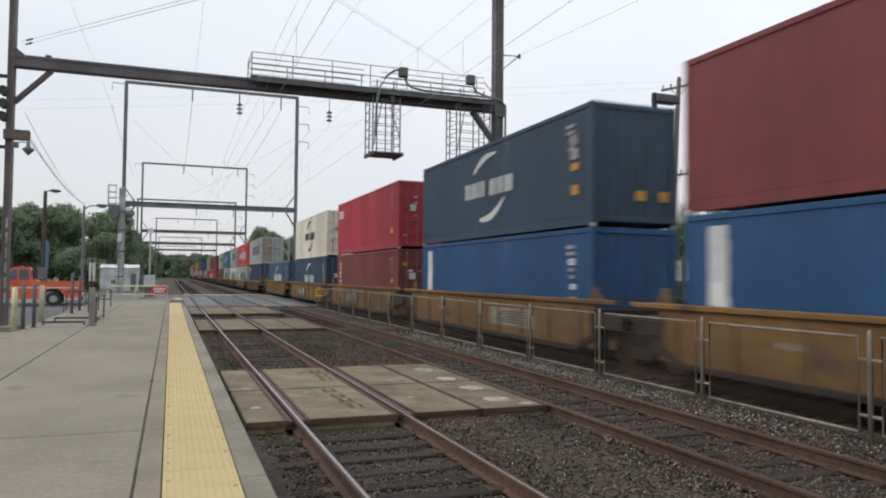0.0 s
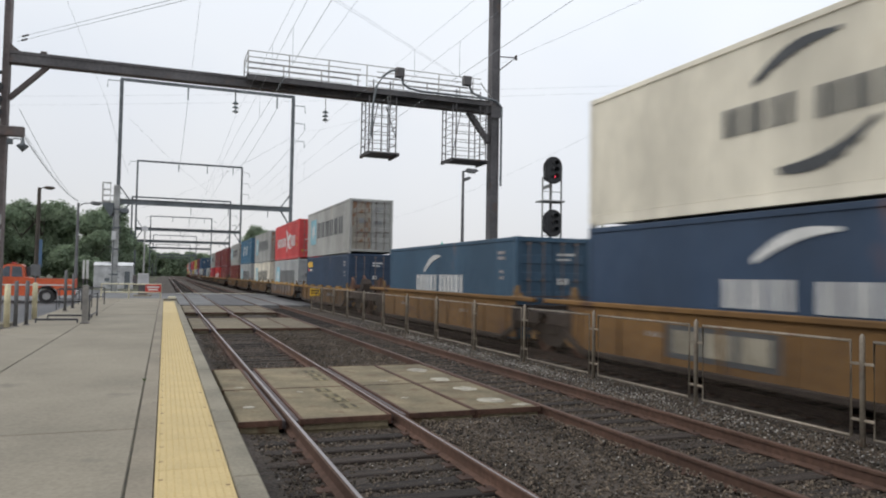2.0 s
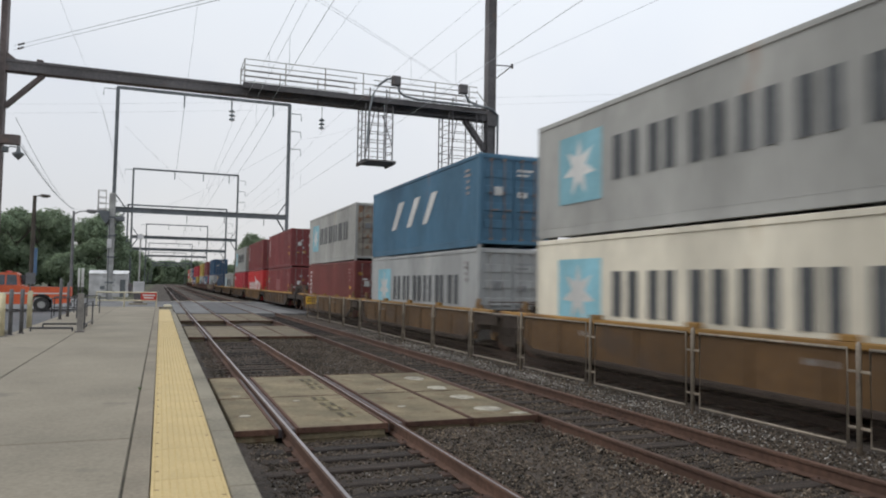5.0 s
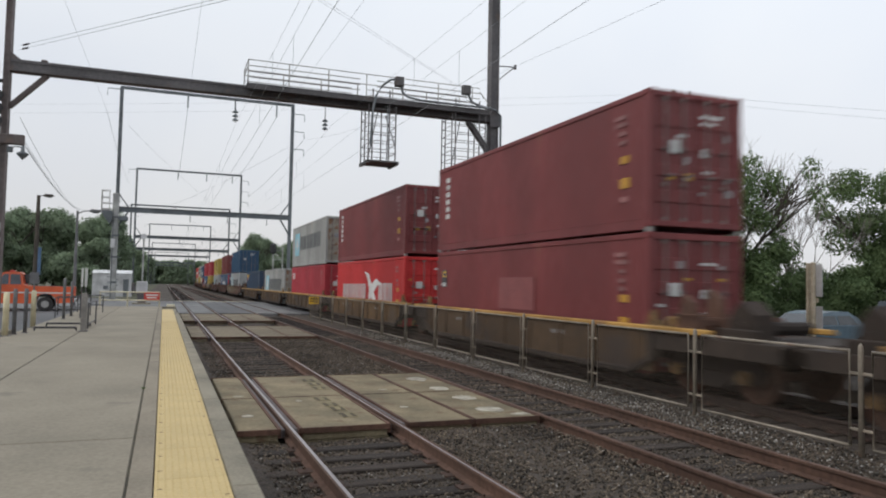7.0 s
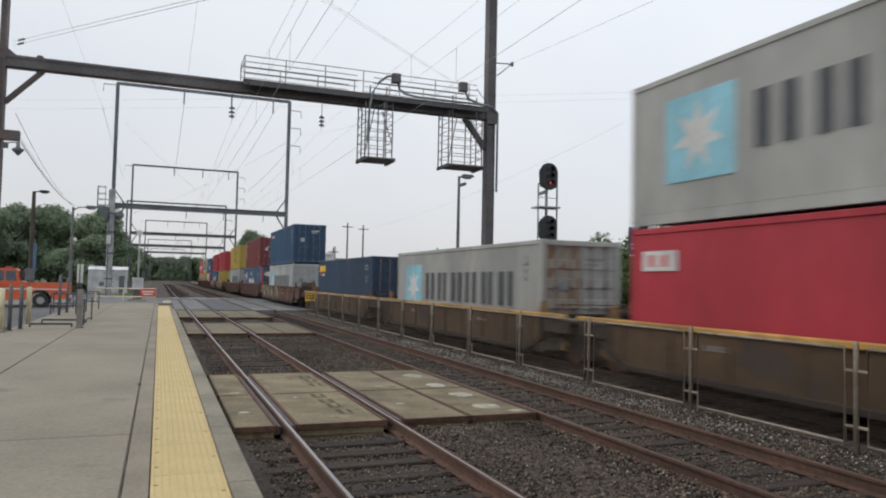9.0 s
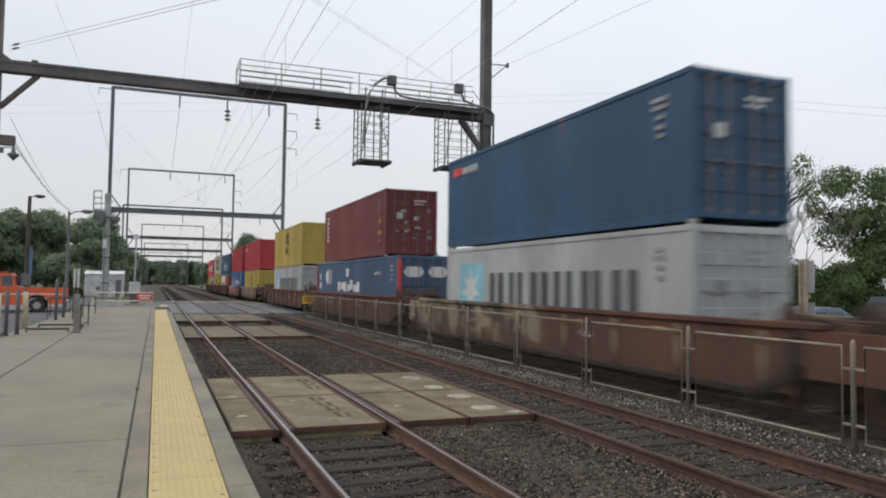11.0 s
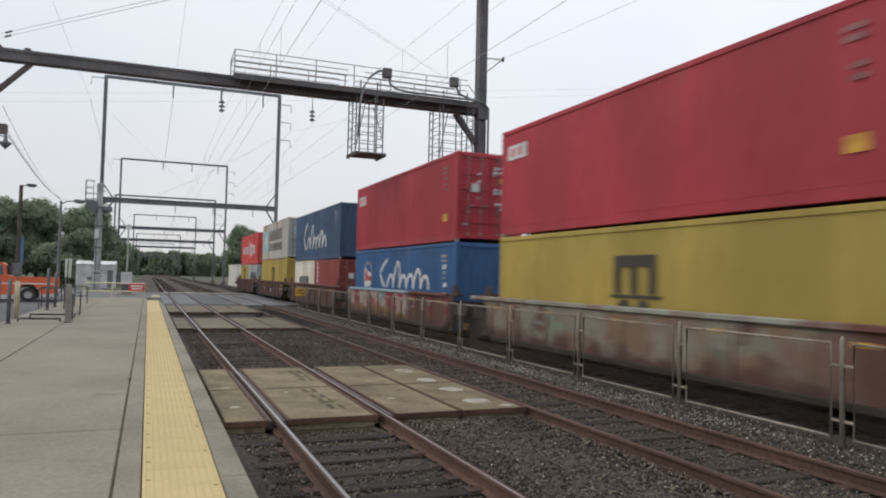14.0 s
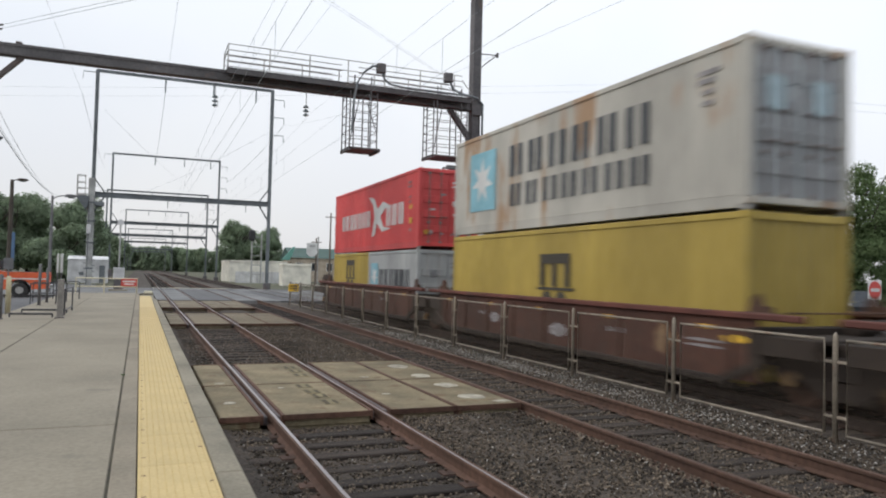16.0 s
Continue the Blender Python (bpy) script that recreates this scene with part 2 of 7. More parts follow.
STONE = mat("ballast_stone", (0.07, 0.053, 0.038), (0.168, 0.134, 0.1), 0.95, fine=60, coarse=0.7, dirt=0.5, bump=0.3, vary=0.85, island=True)
STONE_PALE = mat("pale_stone", (0.17, 0.155, 0.137), (0.43, 0.41, 0.38), 0.95, fine=22, coarse=1.5, dirt=0.45, bump=0.3, vary=0.75, island=True)
TIE = mat("tie_wood", (0.025, 0.018, 0.014), (0.056, 0.042, 0.033), 0.95, fine=20, coarse=2, dirt=0.45, bump=0.5, vary=0.35, stretch=(0.4, 6, 1))
RAIL_SIDE = mat("rail_rust", (0.082, 0.043, 0.028), (0.135, 0.074, 0.05), 0.85, 0.1, fine=12, coarse=0.7, dirt=0.35, bump=0.1)
RAIL_TOP = mat("rail_polished", (0.36, 0.335, 0.33), (0.46, 0.43, 0.42), 0.4, 0.9, fine=20, coarse=0.5, dirt=0.2, bump=0.02)
RAIL_TOP_DULL = mat("rail_dull", (0.098, 0.056, 0.04), (0.15, 0.09, 0.066), 0.6, 0.3, fine=14, coarse=0.6, dirt=0.3, bump=0.05)
RAIL_DULL_SIDE = mat("plate_rust", (0.05, 0.028, 0.02), (0.09, 0.052, 0.037), 0.9, 0.1, fine=14, coarse=1.2, dirt=0.4, bump=0.2, vary=0.2)
# rail rust darkened: shade under the train put into the colour
RAIL_SHADED = mat("rail_shaded", (0.035, 0.022, 0.017), (0.06, 0.04, 0.03), 0.8, 0.1, fine=12, coarse=0.7, dirt=0.35, bump=0.1)
RUST = mat("rusty_steel", (0.085, 0.042, 0.028), (0.15, 0.08, 0.054), 0.85, 0.2, fine=14, coarse=1.2, dirt=0.4, bump=0.2, vary=0.15)
DARK_STEEL = mat("dark_steel", (0.1, 0.095, 0.1), (0.15, 0.14, 0.14), 0.75, 0.05, fine=9, coarse=0.8, dirt=0.3, bump=0.1, vary=0.08, spot=(0.12, 0.095, 0.085), spot_at=0.6)
FAR_STEEL = mat("grey_blue_steel", (0.13, 0.145, 0.155), (0.18, 0.196, 0.205), 0.8, 0.05, fine=4, coarse=0.4, dirt=0.3, bump=0.05)
BROWN_STEEL = mat("brown_painted_steel", (0.115, 0.094, 0.09), (0.165, 0.135, 0.128), 0.75, 0.05, fine=8, coarse=0.7, dirt=0.3, bump=0.1, spot=(0.15, 0.105, 0.09), spot_at=0.62)
GALV = mat("galvanised_steel", (0.33, 0.32, 0.30), (0.45, 0.44, 0.42), 0.5, 0.6, fine=25, coarse=2, dirt=0.35, bump=0.05)
FENCE_STEEL = mat("weathered_fence_steel", (0.24, 0.2, 0.152), (0.34, 0.292, 0.232), 0.6, 0.15, fine=22, coarse=1.8, dirt=0.4, bump=0.05, spot=(0.2, 0.11, 0.07), spot_at=0.6)
WIRE_MESH = mat("wire_mesh", (0.1, 0.076, 0.056), (0.15, 0.118, 0.09), 0.7, 0.2, fine=5, coarse=0.5, dirt=0.3, bump=0)
WIRE = mat("copper_wire", (0.33, 0.37, 0.39), (0.4, 0.44, 0.46), 0.7, 0.0, fine=2, coarse=0.3, dirt=0.2, bump=0)
INSULATOR = mat("porcelain", (0.2, 0.24, 0.25), (0.27, 0.3, 0.31), 0.3, 0, fine=6, coarse=2, dirt=0.2, bump=0)
SHED_METAL = mat("shed_cladding", (0.56, 0.56, 0.56), (0.65, 0.65, 0.65), 0.7, 0.05, fine=9, coarse=0.8, dirt=0.3, bump=0.05)
GREY_METAL = mat("grey_cabinet", (0.54, 0.54, 0.54), (0.62, 0.62, 0.62), 0.6, 0.1, fine=9, coarse=0.8, dirt=0.3, bump=0.05)
PALE_POLE = mat("pale_pole", (0.33, 0.335, 0.32), (0.43, 0.43, 0.415), 0.85, 0, fine=9, coarse=0.8, dirt=0.35, bump=0.1)
WHITE_PAINT = mat("white_paint", (0.66, 0.66, 0.63), (0.76, 0.76, 0.73), 0.6, 0, fine=14, coarse=0.9, dirt=0.25, bump=0.03)
CREAM_PAINT = mat("cream_paint", (0.62, 0.56, 0.40), (0.7, 0.65, 0.48), 0.7, 0, fine=12, coarse=0.9, dirt=0.25, bump=0.05)
BLACK_PAINT = mat("black_paint", (0.018, 0.018, 0.02), (0.03, 0.03, 0.032), 0.55, 0, fine=12, coarse=1, dirt=0.2, bump=0.03)
SIGN_RED = mat("sign_red", (0.5, 0.045, 0.04), (0.58, 0.07, 0.05), 0.5, 0, fine=8, coarse=1, dirt=0.15, bump=0)
SIGN_YELLOW = mat("sign_yellow", (0.72, 0.42, 0.03), (0.8, 0.5, 0.05), 0.55, 0, fine=8, coarse=1, dirt=0.2, bump=0)
SIGN_BLUE = mat("sign_blue", (0.07, 0.14, 0.25), (0.1, 0.18, 0.3), 0.6, 0, fine=8, coarse=1, dirt=0.2, bump=0)
GRASS = mat("ground_grass", (0.05, 0.06, 0.025), (0.13, 0.12, 0.075), 0.95, fine=3, coarse=0.05, dirt=0.4, bump=0.6, vary=0)
DARK_SOIL = mat("dark_soil", (0.03, 0.025, 0.019), (0.062, 0.052, 0.04), 0.95, fine=7, coarse=0.5, dirt=0.45, bump=0.7, vary=0)
BARK = mat("bark", (0.045, 0.038, 0.03), (0.095, 0.08, 0.064), 0.95, fine=9, coarse=1, dirt=0.4, bump=0.6, stretch=(3, 3, 0.6))
BARE_BARK = mat("bare_bark", (0.22, 0.195, 0.175), (0.32, 0.29, 0.26), 0.95, fine=9, coarse=1, dirt=0.3, bump=0.3)
# far foliage: distance haze mixed into the green, paler than real leaves
LEAF_HAZED = leafy("leaf_hazed", (0.195, 0.255, 0.165), (0.28, 0.35, 0.225))
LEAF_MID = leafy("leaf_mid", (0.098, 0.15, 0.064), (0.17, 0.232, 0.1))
POSTER = mat("faded_poster", (0.64, 0.65, 0.56), (0.74, 0.75, 0.66), 0.7, 0, fine=8, coarse=3, dirt=0.3, bump=0)
TAN_POST = mat("tan_post", (0.46, 0.39, 0.28), (0.56, 0.49, 0.37), 0.9, 0, fine=12, coarse=2, dirt=0.4, bump=0.1)
TRUCK_GLASS = mat("tinted_cab_glass", (0.05, 0.06, 0.07), (0.09, 0.1, 0.12), 0.08, 0, fine=3, coarse=0.5, dirt=0.2, bump=0)
BANNER_BLUE = mat("faded_banner_blue", (0.035, 0.075, 0.12), (0.05, 0.1, 0.15), 0.8, 0, fine=8, coarse=1, dirt=0.3, bump=0)
GLASS = mat("dark_glass", (0.02, 0.025, 0.03), (0.04, 0.045, 0.05), 0.08, 0, fine=3, coarse=0.5, dirt=0.1, bump=0)
RUBBER = mat("rubber", (0.025, 0.024, 0.024), (0.05, 0.047, 0.045), 0.9, 0, fine=20, coarse=3, dirt=0.3, bump=0.1)
TRUCK_ORANGE = mat("truck_orange", (0.62, 0.10, 0.03), (0.7, 0.13, 0.045), 0.4, 0, fine=6, coarse=0.7, dirt=0.2, bump=0)
CAR_BLUE = mat("car_grey_blue", (0.055, 0.095, 0.125), (0.08, 0.13, 0.165), 0.3, 0.2, fine=4, coarse=0.5, dirt=0.1, bump=0)
CAR_DARK = mat("car_dark", (0.04, 0.045, 0.05), (0.06, 0.065, 0.07), 0.25, 0.4, fine=4, coarse=0.5, dirt=0.1, bump=0)
CHROME = mat("chrome", (0.6, 0.6, 0.6), (0.7, 0.7, 0.7), 0.25, 1.0, fine=5, coarse=1, dirt=0.2, bump=0)
ROOF_GREEN = mat("green_roof", (0.14, 0.36, 0.3), (0.2, 0.44, 0.37), 0.6, 0.1, fine=4, coarse=0.4, dirt=0.2, bump=0)
ROOF_DARK_GREEN = mat("dark_green_roof", (0.055, 0.1, 0.085), (0.08, 0.135, 0.115), 0.7, 0, fine=4, coarse=0.4, dirt=0.25, bump=0.05)
PALE_WALL = mat("off_white_wall", (0.74, 0.71, 0.61), (0.82, 0.79, 0.69), 0.85, 0, fine=9, coarse=0.8, dirt=0.25, bump=0.05)
ROOF_GREY = mat("grey_roof", (0.12, 0.13, 0.135), (0.18, 0.19, 0.195), 0.85, 0, fine=5, coarse=0.4, dirt=0.3, bump=0.1)
BRICK_TAN = mat("tan_masonry", (0.4, 0.33, 0.25), (0.5, 0.43, 0.34), 0.9, 0, fine=9, coarse=0.8, dirt=0.3, bump=0.2)
RED_LAMP = glow("red_signal_lens", (1.0, 0.05, 0.1), 1.2)
FILLER = mat("worn_filler", (0.10, 0.085, 0.085), (0.15, 0.13, 0.13), 0.7, 0.1, fine=14, coarse=1, dirt=0.3, bump=0.1)
RUSTY_DOOR = mat("rusty_door", (0.3, 0.27, 0.22), (0.36, 0.33, 0.28), 0.7, 0, fine=6, coarse=0.8, dirt=0.35, bump=0.08, stretch=(1, 1, 0.45), spot=(0.22, 0.12, 0.07), spot_at=0.5)
PALE_DOOR = mat("pale_weathered_door", (0.3, 0.315, 0.32), (0.38, 0.395, 0.4), 0.7, 0, fine=6, coarse=0.8, dirt=0.3, bump=0.08, stretch=(1, 1, 0.45), spot=(0.24, 0.16, 0.11), spot_at=0.6)
END_BROWN = mat("railcar_end_brown", (0.085, 0.042, 0.028), (0.14, 0.07, 0.045), 0.85, 0, fine=7, coarse=1, dirt=0.45, bump=0.15, vary=0.15)


def paint(name, a, rust=(0.2, 0.09, 0.05), rust_at=0.68, dirt=0.28):
    b = tuple(min(1, c * 1.18 + 0.012) for c in a)
    return mat(name, a, b, 0.55, 0, fine=7, coarse=0.55, dirt=dirt, bump=0.04, vary=0.06, stretch=(1, 1, 0.3), spot=rust, spot_at=rust_at)


PAINT = {
    "maroon": paint("container_maroon", (0.162, 0.026, 0.026)),
    "brown": paint("container_brown", (0.152, 0.031, 0.025)),
    "red": paint("container_red", (0.355, 0.021, 0.034)),
    "bright_red": paint("container_bright_red", (0.5, 0.02, 0.02)),
    "coral": paint("container_coral_red", (0.54, 0.056, 0.055)),
    "navy": paint("container_navy", (0.016, 0.041, 0.074)),
    "deep_blue": paint("container_deep_blue", (0.018, 0.042, 0.085)),
    "blue": paint("container_blue", (0.022, 0.096, 0.24)),
    "brick_red": paint("container_brick_red", (0.23, 0.038, 0.031)),
    "ocean_blue": paint("container_ocean_blue", (0.014, 0.058, 0.12)),
    "royal_blue": paint("container_royal_blue", (0.004, 0.056, 0.148)),
    "steel_blue": paint("container_steel_blue", (0.03, 0.075, 0.125)),
    "mid_blue": paint("container_mid_blue", (0.045, 0.13, 0.21)),
    "dull_blue": paint("container_dull_blue", (0.045, 0.085, 0.155)),
    "slate": paint("container_slate", (0.028, 0.068, 0.13)),
    "grey": paint("container_grey", (0.33, 0.33, 0.31), rust=(0.3, 0.22, 0.16), rust_at=0.66),
    "rusty_grey": paint("container_rusty_grey", (0.43, 0.41, 0.36), rust=(0.34, 0.22, 0.13), rust_at=0.535),
    "pale": paint("container_pale_grey", (0.355, 0.365, 0.36), rust=(0.34, 0.3, 0.25)),
    "cream": paint("container_cream", (0.68, 0.635, 0.52), rust=(0.48, 0.4, 0.28)),
    "yellow": paint("container_yellow", (0.385, 0.278, 0.052), rust=(0.26, 0.18, 0.05)),
}
# side sheets of yellow cars: grime, plus shade below the chord in the base colour
CAR_OCHRE = mat("railcar_grimy_shaded_ochre", (0.112, 0.058, 0.018), (0.158, 0.084, 0.026), 0.8, 0, fine=6, coarse=0.45, dirt=0.5, bump=0.1, vary=0.12, stretch=(1, 0.6, 0.9), spot=(0.07, 0.042, 0.022), spot_at=0.57)
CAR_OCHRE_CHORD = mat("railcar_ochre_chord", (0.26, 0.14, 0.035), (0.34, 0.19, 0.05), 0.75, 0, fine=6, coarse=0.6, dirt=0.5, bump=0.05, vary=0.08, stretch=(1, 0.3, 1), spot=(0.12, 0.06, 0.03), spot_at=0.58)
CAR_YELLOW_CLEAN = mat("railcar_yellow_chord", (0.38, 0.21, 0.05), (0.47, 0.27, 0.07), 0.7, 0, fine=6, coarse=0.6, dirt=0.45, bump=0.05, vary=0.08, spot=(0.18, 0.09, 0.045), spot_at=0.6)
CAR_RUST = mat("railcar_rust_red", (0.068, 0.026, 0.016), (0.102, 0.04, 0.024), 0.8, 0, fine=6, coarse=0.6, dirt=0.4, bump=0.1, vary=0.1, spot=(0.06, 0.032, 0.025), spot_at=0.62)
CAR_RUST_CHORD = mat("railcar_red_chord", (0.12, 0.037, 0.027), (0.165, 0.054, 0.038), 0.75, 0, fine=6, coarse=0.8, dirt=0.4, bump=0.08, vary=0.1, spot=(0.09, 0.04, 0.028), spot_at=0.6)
# as the ochre sheet: grime and shade together in one dark brown
CAR_BROWN = mat("railcar_grimy_shaded_brown", (0.07, 0.04, 0.018), (0.112, 0.064, 0.028), 0.85, 0, fine=6, coarse=0.45, dirt=0.5, bump=0.1, vary=0.15, stretch=(1, 0.6, 0.9), spot=(0.045, 0.03, 0.022), spot_at=0.56)
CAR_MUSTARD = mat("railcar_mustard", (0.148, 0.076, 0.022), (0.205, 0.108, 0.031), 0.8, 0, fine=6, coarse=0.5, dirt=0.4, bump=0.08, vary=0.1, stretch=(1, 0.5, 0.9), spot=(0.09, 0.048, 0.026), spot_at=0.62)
DULL_ROD = mat("dull_lock_rod", (0.19, 0.15, 0.14), (0.27, 0.22, 0.2), 0.6, 0.2, fine=9, coarse=1, dirt=0.4, bump=0.05)


def sprayed(name, base, hues, reach, under=None):
    """Rusty paint sprayed over with soft-edged faded colours, from the rear end up to `reach` along the side."""
    m = mat(name, base, tuple(1.4 * c for c in base), 0.75, 0, fine=6, coarse=0.6, dirt=0.4, bump=0.08, vary=0.05)
    n, l = m.node_tree.nodes, m.node_tree.links
    p = n["Principled BSDF"]
    rust = p.inputs["Base Color"].links[0].from_socket
    tc = n.new("ShaderNodeTexCoord").outputs["Object"]
    wob = n.new("ShaderNodeTexNoise")
    wob.inputs["Scale"].default_value, wob.inputs["Detail"].default_value = 1.6, 3
    l.new(tc, wob.inputs["Vector"])
    add = n.new("ShaderNodeVectorMath")
    add.operation = "MULTIPLY_ADD"
    l.new(wob.outputs["Color"], add.inputs[0])
    add.inputs[1].default_value = (1.3, 1.3, 1.3)
    l.new(tc, add.inputs[2])
    cell = n.new("ShaderNodeTexVoronoi")
    cell.feature, cell.inputs["Scale"].default_value = "SMOOTH_F1", 1.5
    cell.inputs["Smoothness"].default_value = 0.12
    l.new(add.outputs[0], cell.inputs["Vector"])
    sep = n.new("ShaderNodeSeparateColor")
    l.new(cell.outputs["Color"], sep.inputs[0])
    ramp = n.new("ShaderNodeValToRGB")
    while len(ramp.color_ramp.elements) < len(hues):
        ramp.color_ramp.elements.new(0.5)
    for i, h in enumerate(hues):
        ramp.color_ramp.elements[i].position = 0.2 + 0.6 * i / (len(hues) - 1)
        ramp.color_ramp.elements[i].color = (*h, 1)
    l.new(sep.outputs[0], ramp.inputs["Fac"])
    xyz = n.new("ShaderNodeSeparateXYZ")
    l.new(add.outputs[0], xyz.inputs[0])
    along, up, both = n.new("ShaderNodeMapRange"), n.new("ShaderNodeMapRange"), n.new("ShaderNodeMath")
    along.inputs[1].default_value, along.inputs[2].default_value = reach + 0.3, reach + 1.1
    up.inputs[1].default_value, up.inputs[2].default_value = 1.0, 1.3
    both.operation = "MULTIPLY"
    l.new(xyz.outputs["Y"], along.inputs[0])
    l.new(xyz.outputs["Z"], up.inputs[0])
    l.new(along.outputs[0], both.inputs[0])
    l.new(up.outputs[0], both.inputs[1])
    wear = n.new("ShaderNodeMath")
    wear.operation = "MULTIPLY"
    wear.inputs[1].default_value = 0.95
    l.new(both.outputs[0], wear.inputs[0])
    mx = n.new("ShaderNodeMix")
    mx.data_type = "RGBA"
    l.new(wear.outputs[0], mx.inputs[0])
    l.new(rust, mx.inputs[6])
    colours = ramp.outputs["Color"]
    if under:
        # a second coat along the lower half of the side
        band, low = n.new("ShaderNodeMapRange"), n.new("ShaderNodeMix")
        band.inputs[1].default_value, band.inputs[2].default_value = 1.24, 1.38
        low.data_type = "RGBA"
        low.inputs[6].default_value = (*under, 1)
        l.new(xyz.outputs["Z"], band.inputs[0])
        l.new(band.outputs[0], low.inputs[0])
        l.new(colours, low.inputs[7])
        colours = low.outputs[2]
    l.new(colours, mx.inputs[7])
    l.new(mx.outputs[2], p.inputs["Base Color"])
    return m


CAR_GRAFFITI = sprayed("railcar_graffiti", (0.08, 0.03, 0.02), [(0.4, 0.36, 0.32), (0.28, 0.03, 0.04), (0.3, 0.035, 0.045), (0.38, 0.32, 0.29), (0.14, 0.33, 0.33), (0.27, 0.03, 0.04)], -2.2, (0.27, 0.165, 0.055))
CAR_GRAFFITI_CHORD = sprayed("railcar_graffiti_chord", (0.11, 0.037, 0.027), [(0.24, 0.34, 0.42), (0.34, 0.39, 0.41), (0.2, 0.36, 0.38), (0.36, 0.37, 0.35)], -2.2)
CAR_FADED = sprayed("railcar_faded_graffiti", (0.075, 0.03, 0.02), [(0.24, 0.21, 0.16), (0.18, 0.1, 0.07), (0.2, 0.25, 0.19), (0.1, 0.05, 0.035), (0.25, 0.24, 0.19), (0.2, 0.13, 0.08)], -5.0)
CAR_FADED_CHORD = sprayed("railcar_faded_chord", (0.1, 0.037, 0.027), [(0.26, 0.25, 0.2), (0.17, 0.08, 0.06), (0.24, 0.28, 0.26), (0.19, 0.1, 0.075), (0.28, 0.29, 0.24)], -5.0)
CAR_BEIGE = sprayed("railcar_beige_graffiti", (0.08, 0.032, 0.02), [(0.05, 0.04, 0.032), (0.2, 0.15, 0.085), (0.3, 0.25, 0.165), (0.055, 0.043, 0.034), (0.15, 0.1, 0.055), (0.24, 0.2, 0.14)], -0.8)
CAR_TAGGED = sprayed("railcar_tagged_yellow", (0.125, 0.066, 0.022), [(0.09, 0.065, 0.055), (0.15, 0.125, 0.11), (0.085, 0.06, 0.055), (0.24, 0.21, 0.19), (0.11, 0.075, 0.06), (0.14, 0.115, 0.1)], -4.4)
END_MIXED = mat("railcar_end_ochre", (0.16, 0.09, 0.035), (0.25, 0.15, 0.055), 0.85, 0, fine=9, coarse=1.6, dirt=0.55, bump=0.15, vary=0.3, spot=(0.06, 0.035, 0.024), spot_at=0.5)
REFLECTOR = mat("dusty_reflector", (0.5, 0.27, 0.03), (0.6, 0.35, 0.045), 0.6, 0, fine=20, coarse=4, dirt=0.4, bump=0)
STENCIL_PALE = mat("stencil_panel_paint", (0.3, 0.27, 0.2), (0.36, 0.33, 0.26), 0.75, 0, fine=9, coarse=1.6, dirt=0.35, bump=0.02)
CAR_DARKBROWN = mat("railcar_underframe", (0.022, 0.015, 0.011), (0.042, 0.028, 0.02), 0.9, 0, fine=8, coarse=1, dirt=0.4, bump=0.2, vary=0.15)
LOGO = {
    "white": mat("logo_white", (0.56, 0.56, 0.54), (0.66, 0.66, 0.64), 0.6, 0, fine=9, coarse=1, dirt=0.2, bump=0),
    "dark": mat("logo_dark", (0.05, 0.055, 0.06), (0.085, 0.09, 0.095), 0.6, 0, fine=9, coarse=1, dirt=0.2, bump=0),
    "pale_sky": mat("logo_pale_blue", (0.34, 0.45, 0.49), (0.42, 0.53, 0.57), 0.6, 0, fine=9, coarse=3, dirt=0.3, bump=0),
    "sky": mat("logo_light_blue", (0.2, 0.43, 0.51), (0.26, 0.5, 0.58), 0.6, 0, fine=9, coarse=1, dirt=0.2, bump=0),
    "yellow": mat("logo_yellow", (0.72, 0.42, 0.03), (0.8, 0.5, 0.05), 0.6, 0, fine=9, coarse=1, dirt=0.2, bump=0),
    "ochre": mat("logo_ochre", (0.2, 0.12, 0.06), (0.27, 0.17, 0.09), 0.7, 0, fine=9, coarse=3, dirt=0.5, bump=0),
    "amber": mat("logo_amber", (0.48, 0.25, 0.03), (0.56, 0.31, 0.045), 0.6, 0, fine=9, coarse=2, dirt=0.35, bump=0),
    "faint": mat("logo_faint", (0.26, 0.24, 0.24), (0.36, 0.34, 0.34), 0.6, 0, fine=9, coarse=2, dirt=0.4, bump=0),
    "black": mat("logo_black", (0.04, 0.034, 0.024), (0.065, 0.055, 0.04), 0.7, 0, fine=9, coarse=1, dirt=0.2, bump=0),
    "worn": mat("logo_worn", (0.25, 0.105, 0.1), (0.32, 0.15, 0.145), 0.6, 0, fine=9, coarse=2, dirt=0.4, bump=0),
    "grey": mat("logo_grey", (0.22, 0.225, 0.23), (0.3, 0.305, 0.31), 0.6, 0, fine=9, coarse=1, dirt=0.2, bump=0),
    "red": mat("logo_red", (0.55, 0.04, 0.04), (0.62, 0.06, 0.05), 0.6, 0, fine=9, coarse=1, dirt=0.2, bump=0),
    "pink": mat("logo_faded", (0.2, 0.055, 0.055), (0.235, 0.075, 0.073), 0.6, 0, fine=9, coarse=1, dirt=0.2, bump=0),
}


# ---- ground and road ----
TRACKS = (0.7525, 4.5925, 8.79)
GAUGE = 1.505


def sheet(x0, x1, y0, y1, z, depth=0.25):
    return Geo().box(x0, x1, y0, y1, z - depth, z)


